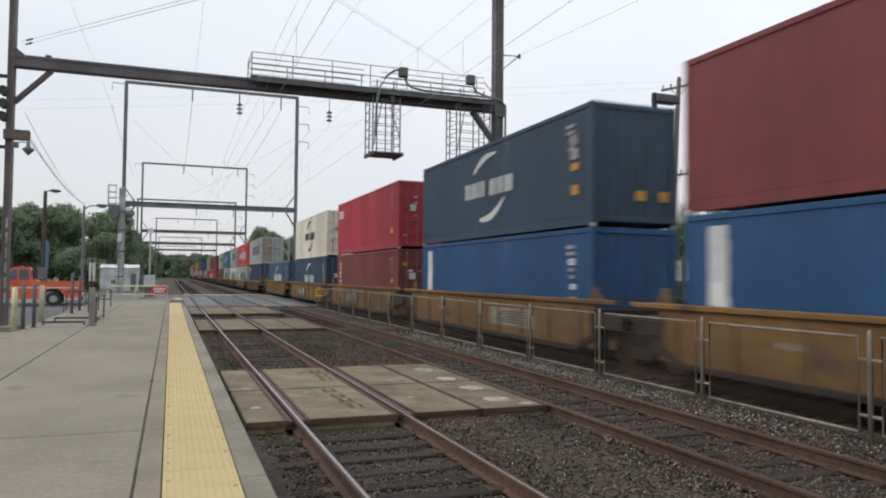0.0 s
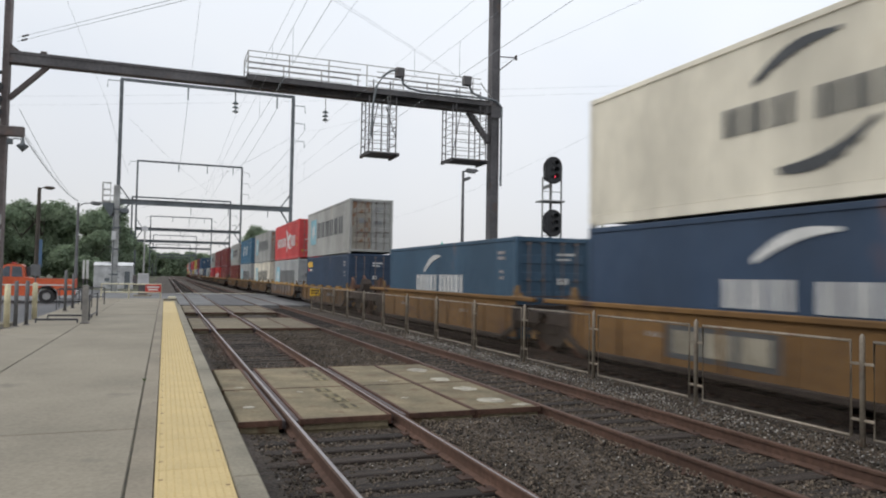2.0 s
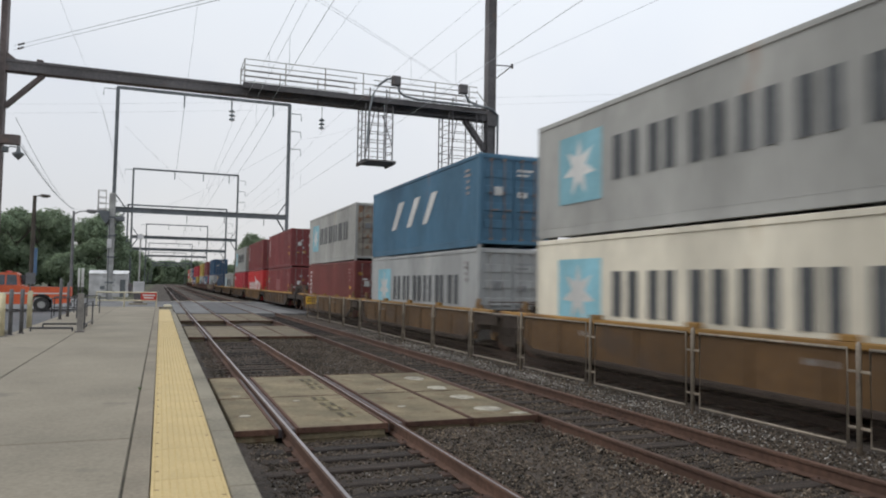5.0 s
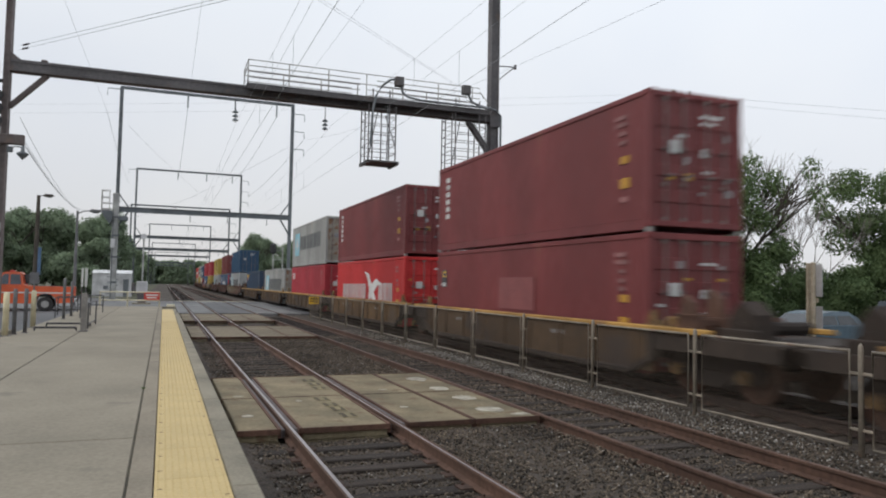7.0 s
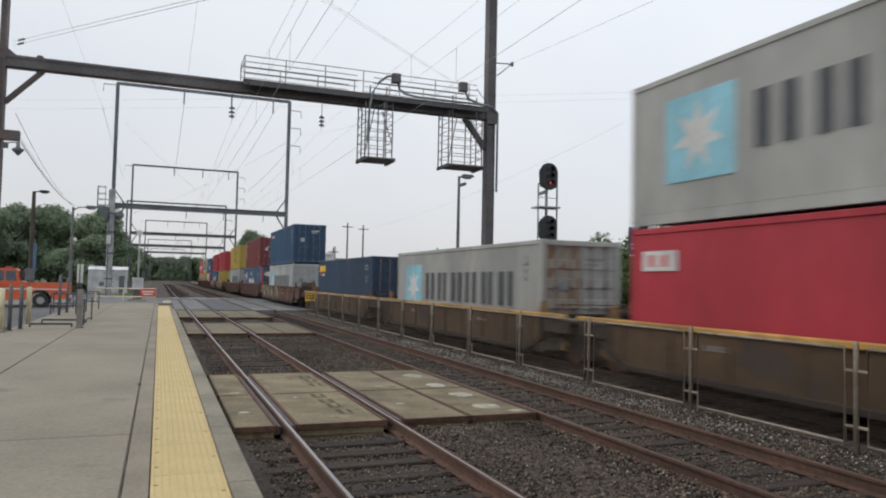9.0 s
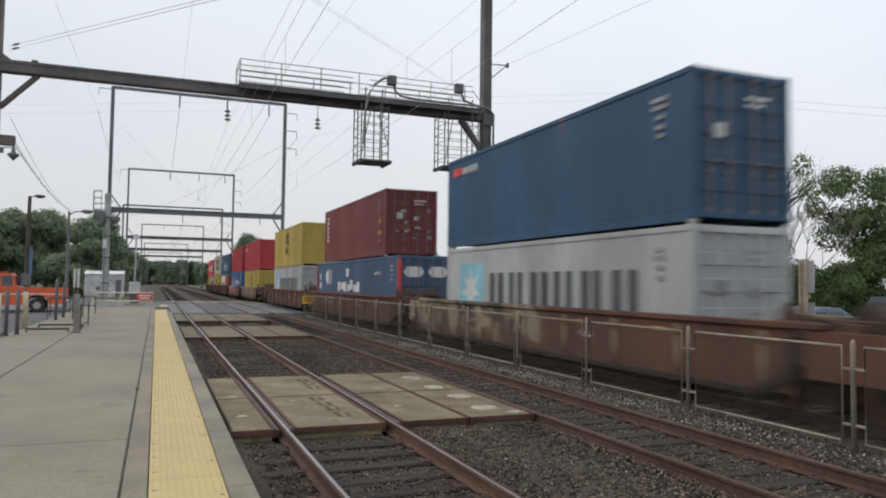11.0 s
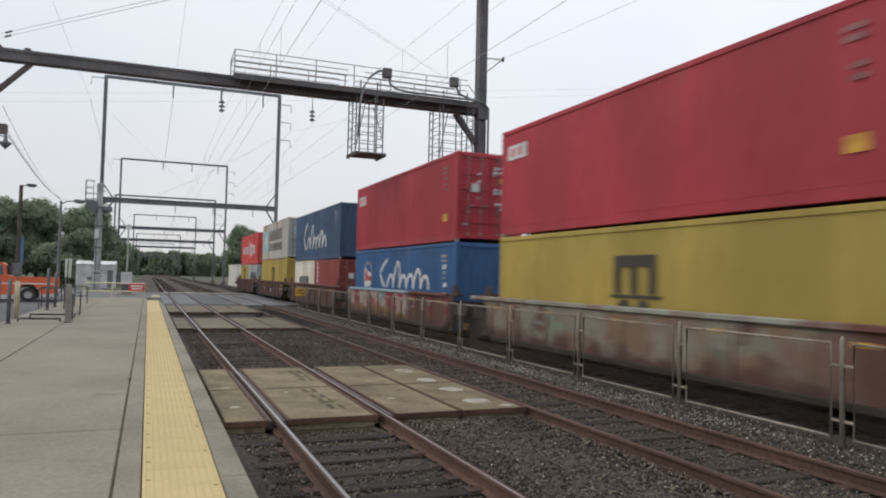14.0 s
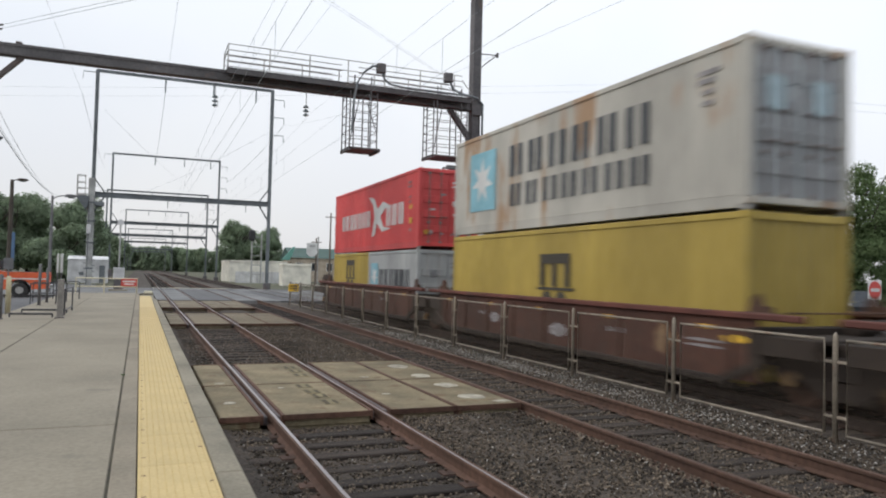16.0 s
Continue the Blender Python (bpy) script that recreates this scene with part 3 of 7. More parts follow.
tagged(part("ground", sheet(-2500, 2500, -600, 4000, -0.42, 1.0), GRASS), "grass and bare earth reaching the horizon", "ground", kind="structure")
tagged(part("parking_lot_west", Geo().box(-70, -6.06, 14.7, 78, -0.41, -0.10).box(-70, -8.2, -40, 14.7, -0.41, -0.10), ASPHALT), "grey asphalt parking lot behind the platform", "parking lot", kind="structure")
tagged(part("verge", sheet(12.2, 16.6, -40, 62, -0.12, 0.3), DARK_SOIL), "dark bare earth verge beyond the tracks", "ground", kind="structure")
tagged(part("parking_lot_east", sheet(16.6, 75, -40, 62, -0.10, 0.3), ASPHALT), "grey asphalt parking lot beyond the tracks", "parking lot", kind="structure")
tagged(part("road", Geo().box(-90, -0.75, 44.0, 64.5, -0.4, -0.03).box(9.65, 90, 44.0, 64.5, -0.4, -0.03), ASPHALT_WORN), "worn grey asphalt road leading to the level crossing", "road", kind="structure")


def ballast_bed():
    """The stone bed under the tracks, a gently uneven grid."""
    def grid(x0, x1, y0, y1, dx, dy):
        xs = np.linspace(x0, x1, int((x1 - x0) / dx) + 1)
        ys = np.linspace(y0, y1, int((y1 - y0) / dy) + 1)
        gx, gy = np.meshgrid(xs, ys)
        z = np.full_like(gx, -0.125)
        for c in TRACKS:
            z -= 0.075 * np.clip(1.5 - np.abs(gx - c), 0, 0.4) / 0.4
        z += np.random.RandomState(3).uniform(-0.012, 0.012, gx.shape)
        z -= 0.25 * np.clip(gx - 10.6, 0, 1.2)
        n, m = gx.shape
        vs = np.stack([gx, gy, z], -1).reshape(-1, 3)
        i = np.arange(n * m).reshape(n, m)
        fs = np.stack([i[:-1, :-1], i[:-1, 1:], i[1:, 1:], i[1:, :-1]], -1).reshape(-1, 4)
        return vs, fs
    va, fa = grid(-0.86, 12.2, -16, 45, 0.12, 0.12)
    vb, fb = grid(-4.0, 12.2, 45, 520, 0.4, 2.0)
    me = bpy.data.meshes.new("ballast_bed")
    me.from_pydata(np.vstack([va, vb]).tolist(), [], fa.tolist() + (fb + len(va)).tolist())
    return tagged(part("ballast_bed", me, BALLAST), "grey crushed stone track bed", "ballast", kind="structure")


ballast_bed()


def stones(name, n, regions, lo, hi, material, label, seed):
    """Loose crushed stones, each an irregular lump."""
    rs = np.random.RandomState(seed)
    cube = np.array([(x, y, z) for x in (-1, 1) for y in (-1, 1) for z in (-1, 1)], float) * 0.6
    faces = np.array([(0, 1, 3, 2), (4, 6, 7, 5), (0, 4, 5, 1), (2, 3, 7, 6), (0, 2, 6, 4), (1, 5, 7, 3)])
    area = np.array([(r[1] - r[0]) * (r[3] - r[2]) for r in regions])
    pick = rs.choice(len(regions), n, p=area / area.sum())
    reg = np.array(regions)[pick]
    x = reg[:, 0] + rs.rand(n) * (reg[:, 1] - reg[:, 0])
    y = reg[:, 2] + rs.rand(n) * (reg[:, 3] - reg[:, 2])
    z = reg[:, 4] + rs.rand(n) * 0.03
    s = rs.uniform(lo, hi, (n, 1, 1)) * rs.uniform(0.65, 1.2, (n, 1, 3))
    q = cube[None] * (1 + rs.uniform(-0.35, 0.35, (n, 8, 3)))
    a, b = rs.rand(n) * 6.28, rs.rand(n) * 6.28
    q = q * s
    ca, sa, cb, sb = np.cos(a), np.sin(a), np.cos(b), np.sin(b)
    r1 = np.stack([np.stack([ca, -sa, 0 * a], -1), np.stack([sa, ca, 0 * a], -1), np.stack([0 * a, 0 * a, 0 * a + 1], -1)], 1)
    r2 = np.stack([np.stack([0 * b + 1, 0 * b, 0 * b], -1), np.stack([0 * b, cb, -sb], -1), np.stack([0 * b, sb, cb], -1)], 1)
    q = np.einsum("nij,njk,nvk->nvi", r1, r2, q)
    v = q + np.stack([x, y, z], -1)[:, None]
    me = bpy.data.meshes.new(name)
    me.vertices.add(n * 8)
    me.vertices.foreach_set("co", v.reshape(-1).astype(np.float32))
    f = (faces[None] + 8 * np.arange(n)[:, None, None]).reshape(-1)
    me.loops.add(len(f))
    me.loops.foreach_set("vertex_index", f.astype(np.int32))
    me.polygons.add(n * 6)
    me.polygons.foreach_set("loop_start", np.arange(0, n * 24, 4, dtype=np.int32))
    me.update(calc_edges=True)
    me.validate()
    return tagged(part(name, me, material), label, "ballast", kind="stuff")


BED = [(-0.78, -0.12, -9, 0.1, -0.19), (0.12, 1.4, -9, 0.1, -0.205), (1.62, 3.75, -9, 0.1, -0.13), (3.95, 5.25, -9, 20, -0.203), (5.45, 6.9, -9, 20, -0.13),
       (-0.78, -0.12, 5.7, 17, -0.19), (0.12, 1.4, 5.7, 17, -0.205), (1.62, 3.75, 5.7, 17, -0.13)]
stones("loose_ballast", 104000, BED, 0.006, 0.022, STONE, "dark grey crushed stone ballast between the rails", 5)
stones("pale_ballast", 5000, [(5.7, 6.9, -9, 22, -0.115), (5.85, 6.5, -1.5, 14, -0.11), (6.0, 6.4, 0.5, 14, -0.105)], 0.006, 0.02, STONE_PALE, "fresh pale ballast beside the fence", 6)
stones("scattered_pale_stones", 7500, BED, 0.004, 0.015, STONE_PALE, "pale stones scattered in the ballast", 7)


# ---- tracks ----
def rail_profile(c):
    return [(c - 0.07, -0.172), (c + 0.07, -0.172), (c + 0.07, -0.158), (c + 0.012, -0.135), (c + 0.012, -0.045), (c + 0.036, -0.035), (c + 0.036, -0.006),
            (c + 0.028, 0.0), (c - 0.028, 0.0), (c - 0.036, -0.006), (c - 0.036, -0.035), (c - 0.012, -0.045), (c - 0.012, -0.135), (c - 0.07, -0.158)]


TIE_MESH = Geo().cbox(-1.3, 1.3, -0.115, 0.115, -0.36, -0.165, 0.012).mesh("tie")
PLATE_MESH = Geo().cbox(-0.18, 0.18, -0.09, 0.09, -0.17, -0.148, 0.004).rod((-0.1, 0.05, -0.15), (-0.1, 0.05, -0.125), 0.016, 6).rod((0.1, -0.05, -0.15), (0.1, -0.05, -0.125), 0.016, 6).mesh("tie_plate")


def track(cx, top, label, near, side=RAIL_SIDE, strips=((-0.024, 0.024), (-0.024, 0.024)), y1=520):
    t = thing("railway_track", pose(cx, 0, 0), label, "railway track", "parallel railway tracks", "structure")
    for s, (a, b) in zip((-GAUGE / 2, GAUGE / 2), strips):
        r = part("rail", Geo().prism(rail_profile(s), "y", -18, y1), side, t)
        part("rail_head", Geo().prism([(s + a - 0.003, 0.0), (s + b + 0.003, 0.0), (s + b, 0.003), (s + a, 0.003)], "y", -18, y1), top, r, "worn running surface")
    rs = random.Random(int(cx * 10))
    far = Geo()
    y = -15.83
    while y < 240:
        covered = cx < 3 and (0.0 < y < 5.7 or 16.9 < y < 23.6 or 27.6 < y < 36.2)
        if 36.0 < y < 65 or covered:
            y += 0.53
            continue
        m = pose(rs.uniform(-0.05, 0.05), y + rs.uniform(-0.03, 0.03), rs.uniform(-0.012, 0.006) - (0.006 if cx > 3 else 0), 0, 0, rs.uniform(-1.5, 1.5))
        if y < near:
            o = part("tie", TIE_MESH, TIE, t)
            o.matrix_basis = m
            for s in (-GAUGE / 2, GAUGE / 2):
                p = part("tie_plate", PLATE_MESH, RAIL_DULL_SIDE, o)
                p.matrix_basis = pose(s, 0, 0)
        else:
            far.box(-1.3, 1.3, y - 0.11, y + 0.11, -0.3, -0.168)
        y += 0.53
    tagged(part("far_ties", far, TIE, t), kind="stuff")
    return t


track(TRACKS[0], RAIL_TOP, "railway track with polished rails on dark wooden ties", 36, strips=((-0.008, 0.024), (-0.025, -0.006)))
track(TRACKS[1], RAIL_TOP_DULL, "railway track with dull rusty rails on dark ties", 28)
track(TRACKS[2], RAIL_TOP_DULL, "railway track beyond the fence under the freight train", 20, RAIL_SHADED)


# ---- crossings between the rails ----
def crossing_panels(y0, y1, rows, material, edge, label, x1=3.74):
    t = thing("track_crossing", pose(0, 0, 0), label, "crossing", "crossings over the near track", "structure")
    xs = [(-0.70, -0.15), (0.13, 1.37), (1.66, 2.66), (2.69, x1)]
    step = (y1 - y0) / rows
    wide, gap = (0.02, 0.012) if rows == 2 else (0.012, 0.03)
    for a, b in xs:
        for k in range(rows):
            p = part("panel", Geo().cbox(a + 0.02, b - 0.02, y0 + k * step + gap, y0 + (k + 1) * step - gap, -0.17, -0.004, 0.012), material, t)
        g = Geo()
        for c in (a, b)[a < -0.5:]:
            g.box(c - wide, c + wide, y0, y1, -0.12, 0.004)
        for c in (y0, y1):
            g.box(a, b, c - 0.018, c + 0.012, -0.07, 0.003)
        if rows == 2:
            g.box(a, b, y0 + step - 0.012, y0 + step + 0.012, -0.07, 0.0015)
        part("edge_angle", g, edge, t, "rusty steel edge angle")
        part("footing", Geo().box(a, b, y0 + 0.03, y1 - 0.03, -0.26, -0.172), material, t)
    for c in (-0.105, 0.105, GAUGE - 0.105, GAUGE + 0.105):
        part("flangeway_filler", Geo().cbox(c - 0.045, c + 0.045, y0 + 0.12, y1 - 0.05, -0.15, -0.03, 0.012), FILLER, t)
    return t


walkway = crossing_panels(0.12, 5.62, 2, PANEL, RUST, "greenish concrete foot crossing with rusty steel edges")
crossing_panels(17.0, 23.4, 6, PLANK, RUST, "tan plank crossing over the near track")
crossing_panels(28.0, 36.0, 7, PLANK, RUST, "tan plank crossing beside the road")


def blotch(cx, cy, rx, ry, seed, z=0.0):
    rs = random.Random(seed)
    n = 18
    prof = [(cx + rx * math.cos(2 * math.pi * i / n) * rs.uniform(0.75, 1.1), cy + ry * math.sin(2 * math.pi * i / n) * rs.uniform(0.75, 1.1)) for i in range(n)]
    return Geo().prism(prof, "z", z - 0.003, z + 0.003)


PATCH = mat("patch_mortar", (0.34, 0.31, 0.24), (0.47, 0.44, 0.36), 0.9, fine=24, coarse=5, dirt=0.45, bump=0.15)
for i, (px, py, rx, ry) in enumerate([(3.33, 4.62, 0.2, 0.3), (3.3, 3.22, 0.19, 0.28), (3.32, 2.04, 0.2, 0.26), (3.26, 0.85, 0.24, 0.24), (3.56, 0.36, 0.16, 0.1), (2.2, 3.3, 0.09, 0.06), (2.0, 1.4, 0.07, 0.05), (-0.4, 3.1, 0.09, 0.05), (-0.45, 1.2, 0.1, 0.09), (0.5, 2.4, 0.06, 0.05)]):
    part("mortar_patch", blotch(px, py, rx, ry, i), PATCH, walkway)
LETTER = mat("worn_stencil", (0.06, 0.046, 0.026), (0.12, 0.095, 0.05), 0.9, fine=20, coarse=3, dirt=0.4, bump=0)
STENCIL_BED = mat("worn_yellow_paint", (0.19, 0.16, 0.085), (0.26, 0.218, 0.125), 0.9, fine=20, coarse=3, dirt=0.4, bump=0)
for k, (sx, sy) in enumerate([(1.12, 4.9), (1.14, 4.35), (1.12, 3.8), (0.9, 2.5), (0.92, 1.95), (0.95, 1.5), (0.98, 0.95)]):
    s = part("stencil_patch", Geo().cbox(sx - 0.12, sx + 0.12, sy - 0.2, sy + 0.2, -0.006, 0.002, 0.001), STENCIL_BED, walkway, "worn stencilled mark in yellow paint")
    g = Geo()
    g.box(sx - 0.11, sx - 0.04, sy - 0.18, sy + 0.16, 0.0, 0.0045).box(sx + 0.04, sx + 0.1, sy - 0.17, sy + 0.12, 0.0, 0.0045)
    if k % 2:
        g.box(sx - 0.06, sx + 0.05, sy - 0.16, sy - 0.11, 0.0, 0.0045)
    part("bar", g, LETTER, s)

# level crossing of the road: wide smooth panels over all tracks
lc = thing("level_crossing", pose(0, 0, 0), "wide asphalt level crossing with pale and dark panels", "level crossing", kind="structure")
for i, (a, b) in enumerate([(-0.74, -0.12), (0.12, 1.38), (1.63, 2.7), (2.72, 3.72), (3.96, 5.22), (5.47, 6.7), (6.72, 7.9), (8.16, 9.42), (9.66, 12.2)]):
    for k in range(4):
        y0 = 37.2 + k * 6.8
        part("panel", Geo().cbox(a, b, y0 + 0.02, y0 + 6.78, -0.2, -0.006, 0.01), (ASPHALT_WORN, ASPHALT)[(i // 2 + (k == 3)) % 2], lc)
part("stop_line", Geo().box(-0.6, 7.0, 64.6, 65.1, -0.1, 0.0), CREAM_PAINT, lc, "pale stop line")

# ---- platform ----
plat = thing("platform", pose(0, 0, 0), "pale concrete low platform with yellow warning strip", "platform", kind="structure")
part("base", Geo().box(-6.05, -0.86, -16, 42.6, -0.5, 0.06).box(-8.2, -6.05, -16, 14.7, -0.5, 0.06), EDGE_CONCRETE, plat)
rs = random.Random(11)
JOINTS = [-15.9, -9.6, -5.2, -0.93, 2.87, 12.9, 22.6, 32.4, 42.6]
for a, b in zip(JOINTS, JOINTS[1:]):
    for x0, x1, yend in ((-4.2, -1.905, 43), (-6.05, -4.2, 43), (-8.2, -6.05, 14.7)):
        if a >= yend:
            continue
        part("slab", Geo().cbox(x0 + 0.009, x1 - (0.013 if x1 < -3 else 0.003), a + {2.87: 0.003, 12.9: 0.022}.get(a, 0.011), min(b, yend) - {2.87: 0.003, 12.9: 0.022}.get(b, 0.011), 0.0, 0.2 + rs.uniform(-0.003, 0.002), 0.008), CONCRETE, plat)
    part("border_slab", Geo().cbox(-1.885, -1.685, a + 0.004, b - 0.004, 0.0, 0.2, 0.006), BORDER_CONCRETE, plat)
for x0, x1, yend in ((-1.908, -1.882, 42.5), (-4.215, -4.189, 42.5)):
    part("joint_filler", Geo().box(x0, x1, -15.8, yend, 0.05, 0.188), JOINT_DIRT, plat, "dirt-filled joint between the slabs")
for k in range(20):
    a = -16 + 2.44 * k + 0.6
    b = min(a + 2.44, 38.0)
    part("edge_stone", Geo().cbox(-1.055, -0.82, a + 0.004, b - 0.004, -0.12, 0.197, 0.014), EDGE_CONCRETE, plat)
    if b >= 38:
        break
TILE = Geo().cbox(-0.305, 0.305, -0.607, 0.607, -0.05, 0.003, 0.004).mesh("tactile_tile")
FASTENER = Geo().cbox(-0.018, 0.018, -0.007, 0.007, 0.0, 0.006, 0.002).mesh("fastener")
y = -15.66
tile_rows = []
while y < 37.4:
    o = part("tactile_tile", TILE, YELLOW_TILE, plat)
    o.matrix_basis = pose(-1.37, y, 0.2)
    if -6 < y < 16:
        for fx, fy in ((-0.26, -0.3), (-0.26, 0.3), (0.26, 0.0)):
            q = part("fastener", FASTENER, RUST, o)
            q.matrix_basis = pose(fx, fy, 0.0)
    tile_rows.append(y)
    y += 1.22
dome = Geo()
for ty in tile_rows:
    if -7 < ty < 24:
        for i in range(10):
            for k in range(20):
                cx, cy = -1.37 - 0.275 + 0.061 * i, ty - 0.58 + 0.061 * k
                dome.v.extend([(cx + r * c, cy + r * s, z) for r, z in ((0.0125, 0.202), (0.007, 0.2078)) for c, s in ((1, 0), (0.3, 0.95), (-0.8, 0.6), (-0.8, -0.6), (0.3, -0.95))])
                n = len(dome.v) - 10
                dome.f.extend([(n + q, n + (q + 1) % 5, n + 5 + (q + 1) % 5, n + 5 + q) for q in range(5)] + [(n + 5, n + 6, n + 7, n + 8, n + 9)])
me = bpy.data.meshes.new("tactile_domes")
me.from_pydata(dome.v, [], dome.f)
tagged(part("tactile_domes", me, YELLOW_TILE, plat), kind="stuff")
part("end_face", Geo().cbox(-6.05, -0.82, 42.6, 42.75, -0.4, 0.19, 0.01), EDGE_CONCRETE, plat)
weed = thing("weed", pose(-1.9, 2.87, 0.2), "small green weed in the platform joint", "weed")
g = Geo()
for i in range(14):
    a, q = rs.uniform(0, 6.28), rs.uniform(0.03, 0.06)
    tip = Vector((q * math.cos(a), q * math.sin(a), rs.uniform(0.01, 0.05)))
    side = Vector((-math.sin(a), math.cos(a), 0)) * 0.008
    g.add([(0, 0, 0), tip * 0.5 + side + Vector((0, 0, 0.01)), tip, tip * 0.5 - side + Vector((0, 0, 0.01))], [(0, 1, 2, 3)])
part("leaves", g, LEAF_MID, weed)


# ---- fence between the tracks ----
FENCE_X, BAY = 6.65, 3.08
fence = thing("chain_link_fence", pose(FENCE_X, 0, 0), "weathered chain-link fence with tubular panel frames", "fence")
POST = Geo().lathe((0, 0, -0.3), [(0.036, 0), (0.036, 1.55), (0.03, 1.58), (0.012, 1.61), (0.001, 1.615)], 10).mesh("post", True)
CLAMP = Geo().cbox(-0.014, 0.014, -0.17, 0.17, -0.018, 0.018, 0.004).mesh("clamp")
y_in, y_out, zb, zt = 0.165, BAY - 0.165, 0.0, 1.215
FRAME = Geo().tube([(0, y_in, zb), (0, y_in, zt), (0, y_out, zt), (0, y_out, zb), (0, y_in, zb)], 0.021, 8).mesh("panel_frame", True)
NET = Geo()
L, H, stp = y_out - y_in, zt - zb, 0.045
for sgn in (1, -1):
    c = -H
    while c < L:
        y0, y1 = max(c, 0), min(c + H, L)
        z0, z1 = y0 - c, y1 - c
        if y1 - y0 > 0.02:
            a, b = (y0, y1) if sgn > 0 else (L - y0, L - y1)
            NET.rod((0, y_in + a, zb + z0), (0, y_in + b, zb + z1), 0.001, 3)
        c += stp
NET = NET.mesh("wire_net")
for k in range(-4, 12):
    p = part("post", POST, FENCE_STEEL, fence)
    p.matrix_basis = pose(0, 0.08 + BAY * k, 0)
    for zc in (0.22, 0.93):
        q = part("clamp", CLAMP, FENCE_STEEL, p)
        q.matrix_basis = pose(0, 0, zc)
    if k < 11:
        f = part("panel_frame", FRAME, FENCE_STEEL, fence)
        f.matrix_basis = pose(0, 0.08 + BAY * k, 0)
        part("wire_net", NET, WIRE_MESH, f)
sign = thing("warning_sign", pose(FENCE_X - 0.06, 32.9, 0.92), "small yellow warning sign on the fence end", "sign")
part("plate", Geo().cbox(-0.25, 0.36, -0.06, -0.04, -0.2, 0.24, 0.005), SIGN_YELLOW, sign)
for z in (0.08, -0.06):
    part("writing_bar", Geo().box(-0.18, 0.29, -0.064, -0.059, z, z + 0.06), BLACK_PAINT, sign)


# ---- the freight train ----
CL, CW, CH = 12.19, 2.438, 2.896


def corrugated(length, height, depth=0.034, pitch=0.278):
    """A wall in the y-z plane, waved along y, its outer ridges at x = 0."""
    g = Geo()
    n = max(4, int(length / pitch))
    p = length / n
    ys = []
    for i in range(n):
        y = -length / 2 + i * p
        ys += [(y, 0.0), (y + 0.26 * p, 0.0), (y + 0.5 * p, depth), (y + 0.76 * p, depth)]
    ys.append((length / 2, 0.0))
    for y, x in ys:
        g.v += [(x, y, 0), (x, y, height)]
    g.f = [(2 * i, 2 * i + 2, 2 * i + 3, 2 * i + 1) for i in range(len(ys) - 1)]
    return g


def container_meshes(length, height):
    W, h = CW / 2, height
    d = {}
    side = corrugated(length - 0.3, h - 0.30)
    d["side_near"] = Geo().add([(x - W + 0.012, y, z + 0.17) for x, y, z in side.v], side.f).mesh("side_wall")
    d["side_far"] = Geo().add([(W - 0.012 - x, y, z + 0.17) for x, y, z in side.v], side.f).mesh("side_wall")
    d["roof"] = Geo().cbox(-W + 0.05, W - 0.05, -length / 2 + 0.1, length / 2 - 0.1, h - 0.06, h - 0.018, 0.008).mesh("roof")
    d["floor"] = Geo().box(-W + 0.04, W - 0.04, -length / 2 + 0.08, length / 2 - 0.08, 0.05, 0.16).mesh("floor")
    for k, s in (("near", -1), ("far", 1)):
        d["top_rail_" + k] = Geo().cbox(s * W - 0.055 if s > 0 else -W, W if s > 0 else -W + 0.055, -length / 2 + 0.1, length / 2 - 0.1, h - 0.13, h - 0.012, 0.012).mesh("top_rail")
        d["bottom_rail_" + k] = Geo().cbox(W - 0.08 if s > 0 else -W + 0.028, W - 0.028 if s > 0 else -W + 0.08, -length / 2 + 0.1, length / 2 - 0.1, -0.055, 0.18, 0.012).mesh("bottom_rail")
    d["post"] = Geo().cbox(-0.075, 0.075, -0.075, 0.075, 0.11, h - 0.11, 0.018).mesh("corner_post")
    d["casting"] = Geo().cbox(-0.081, 0.081, -0.089, 0.089, 0, 0.118, 0.012).mesh("corner_casting")
    g = Geo().add([(y, x + length / 2 - 0.05, z + 0.15) for x, y, z in corrugated(CW - 0.26, h - 0.27, 0.026, 0.25).v], corrugated(CW - 0.26, h - 0.27, 0.026, 0.25).f)
    d["end_wall"] = g.mesh("end_wall")
    door = Geo().cbox(-0.53, 0.53, -0.02, 0.02, 0, h - 0.3, 0.01)
    d["pressing"] = Geo().cbox(-0.47, 0.47, -0.045, -0.015, -0.13, 0.13, 0.02).mesh("door_panel")
    d["door"] = door.mesh("door")
    rod = Geo().rod((0, -0.07, -0.02), (0, -0.07, h - 0.28), 0.019, 8)
    for z in (0.02, 0.75, 1.5, h - 0.34):
        rod.cbox(-0.05, 0.05, -0.085, -0.02, z - 0.04, z + 0.04, 0.008)
    rod.cbox(-0.02, 0.26, -0.1, -0.08, 0.93, 0.97, 0.006)
    d["rod"] = rod.mesh("lock_rod", False)
    d["header"] = Geo().cbox(-W + 0.15, W - 0.15, -length / 2, -length / 2 + 0.1, h - 0.15, h - 0.01, 0.012).mesh("door_header")
    d["sill"] = Geo().cbox(-W + 0.15, W - 0.15, -length / 2, -length / 2 + 0.1, 0.02, 0.15, 0.012).mesh("door_sill")
    return d


FORTY, TWENTY, FIFTY = container_meshes(CL, CH), container_meshes(6.058, 2.591), container_meshes(16.15, CH)


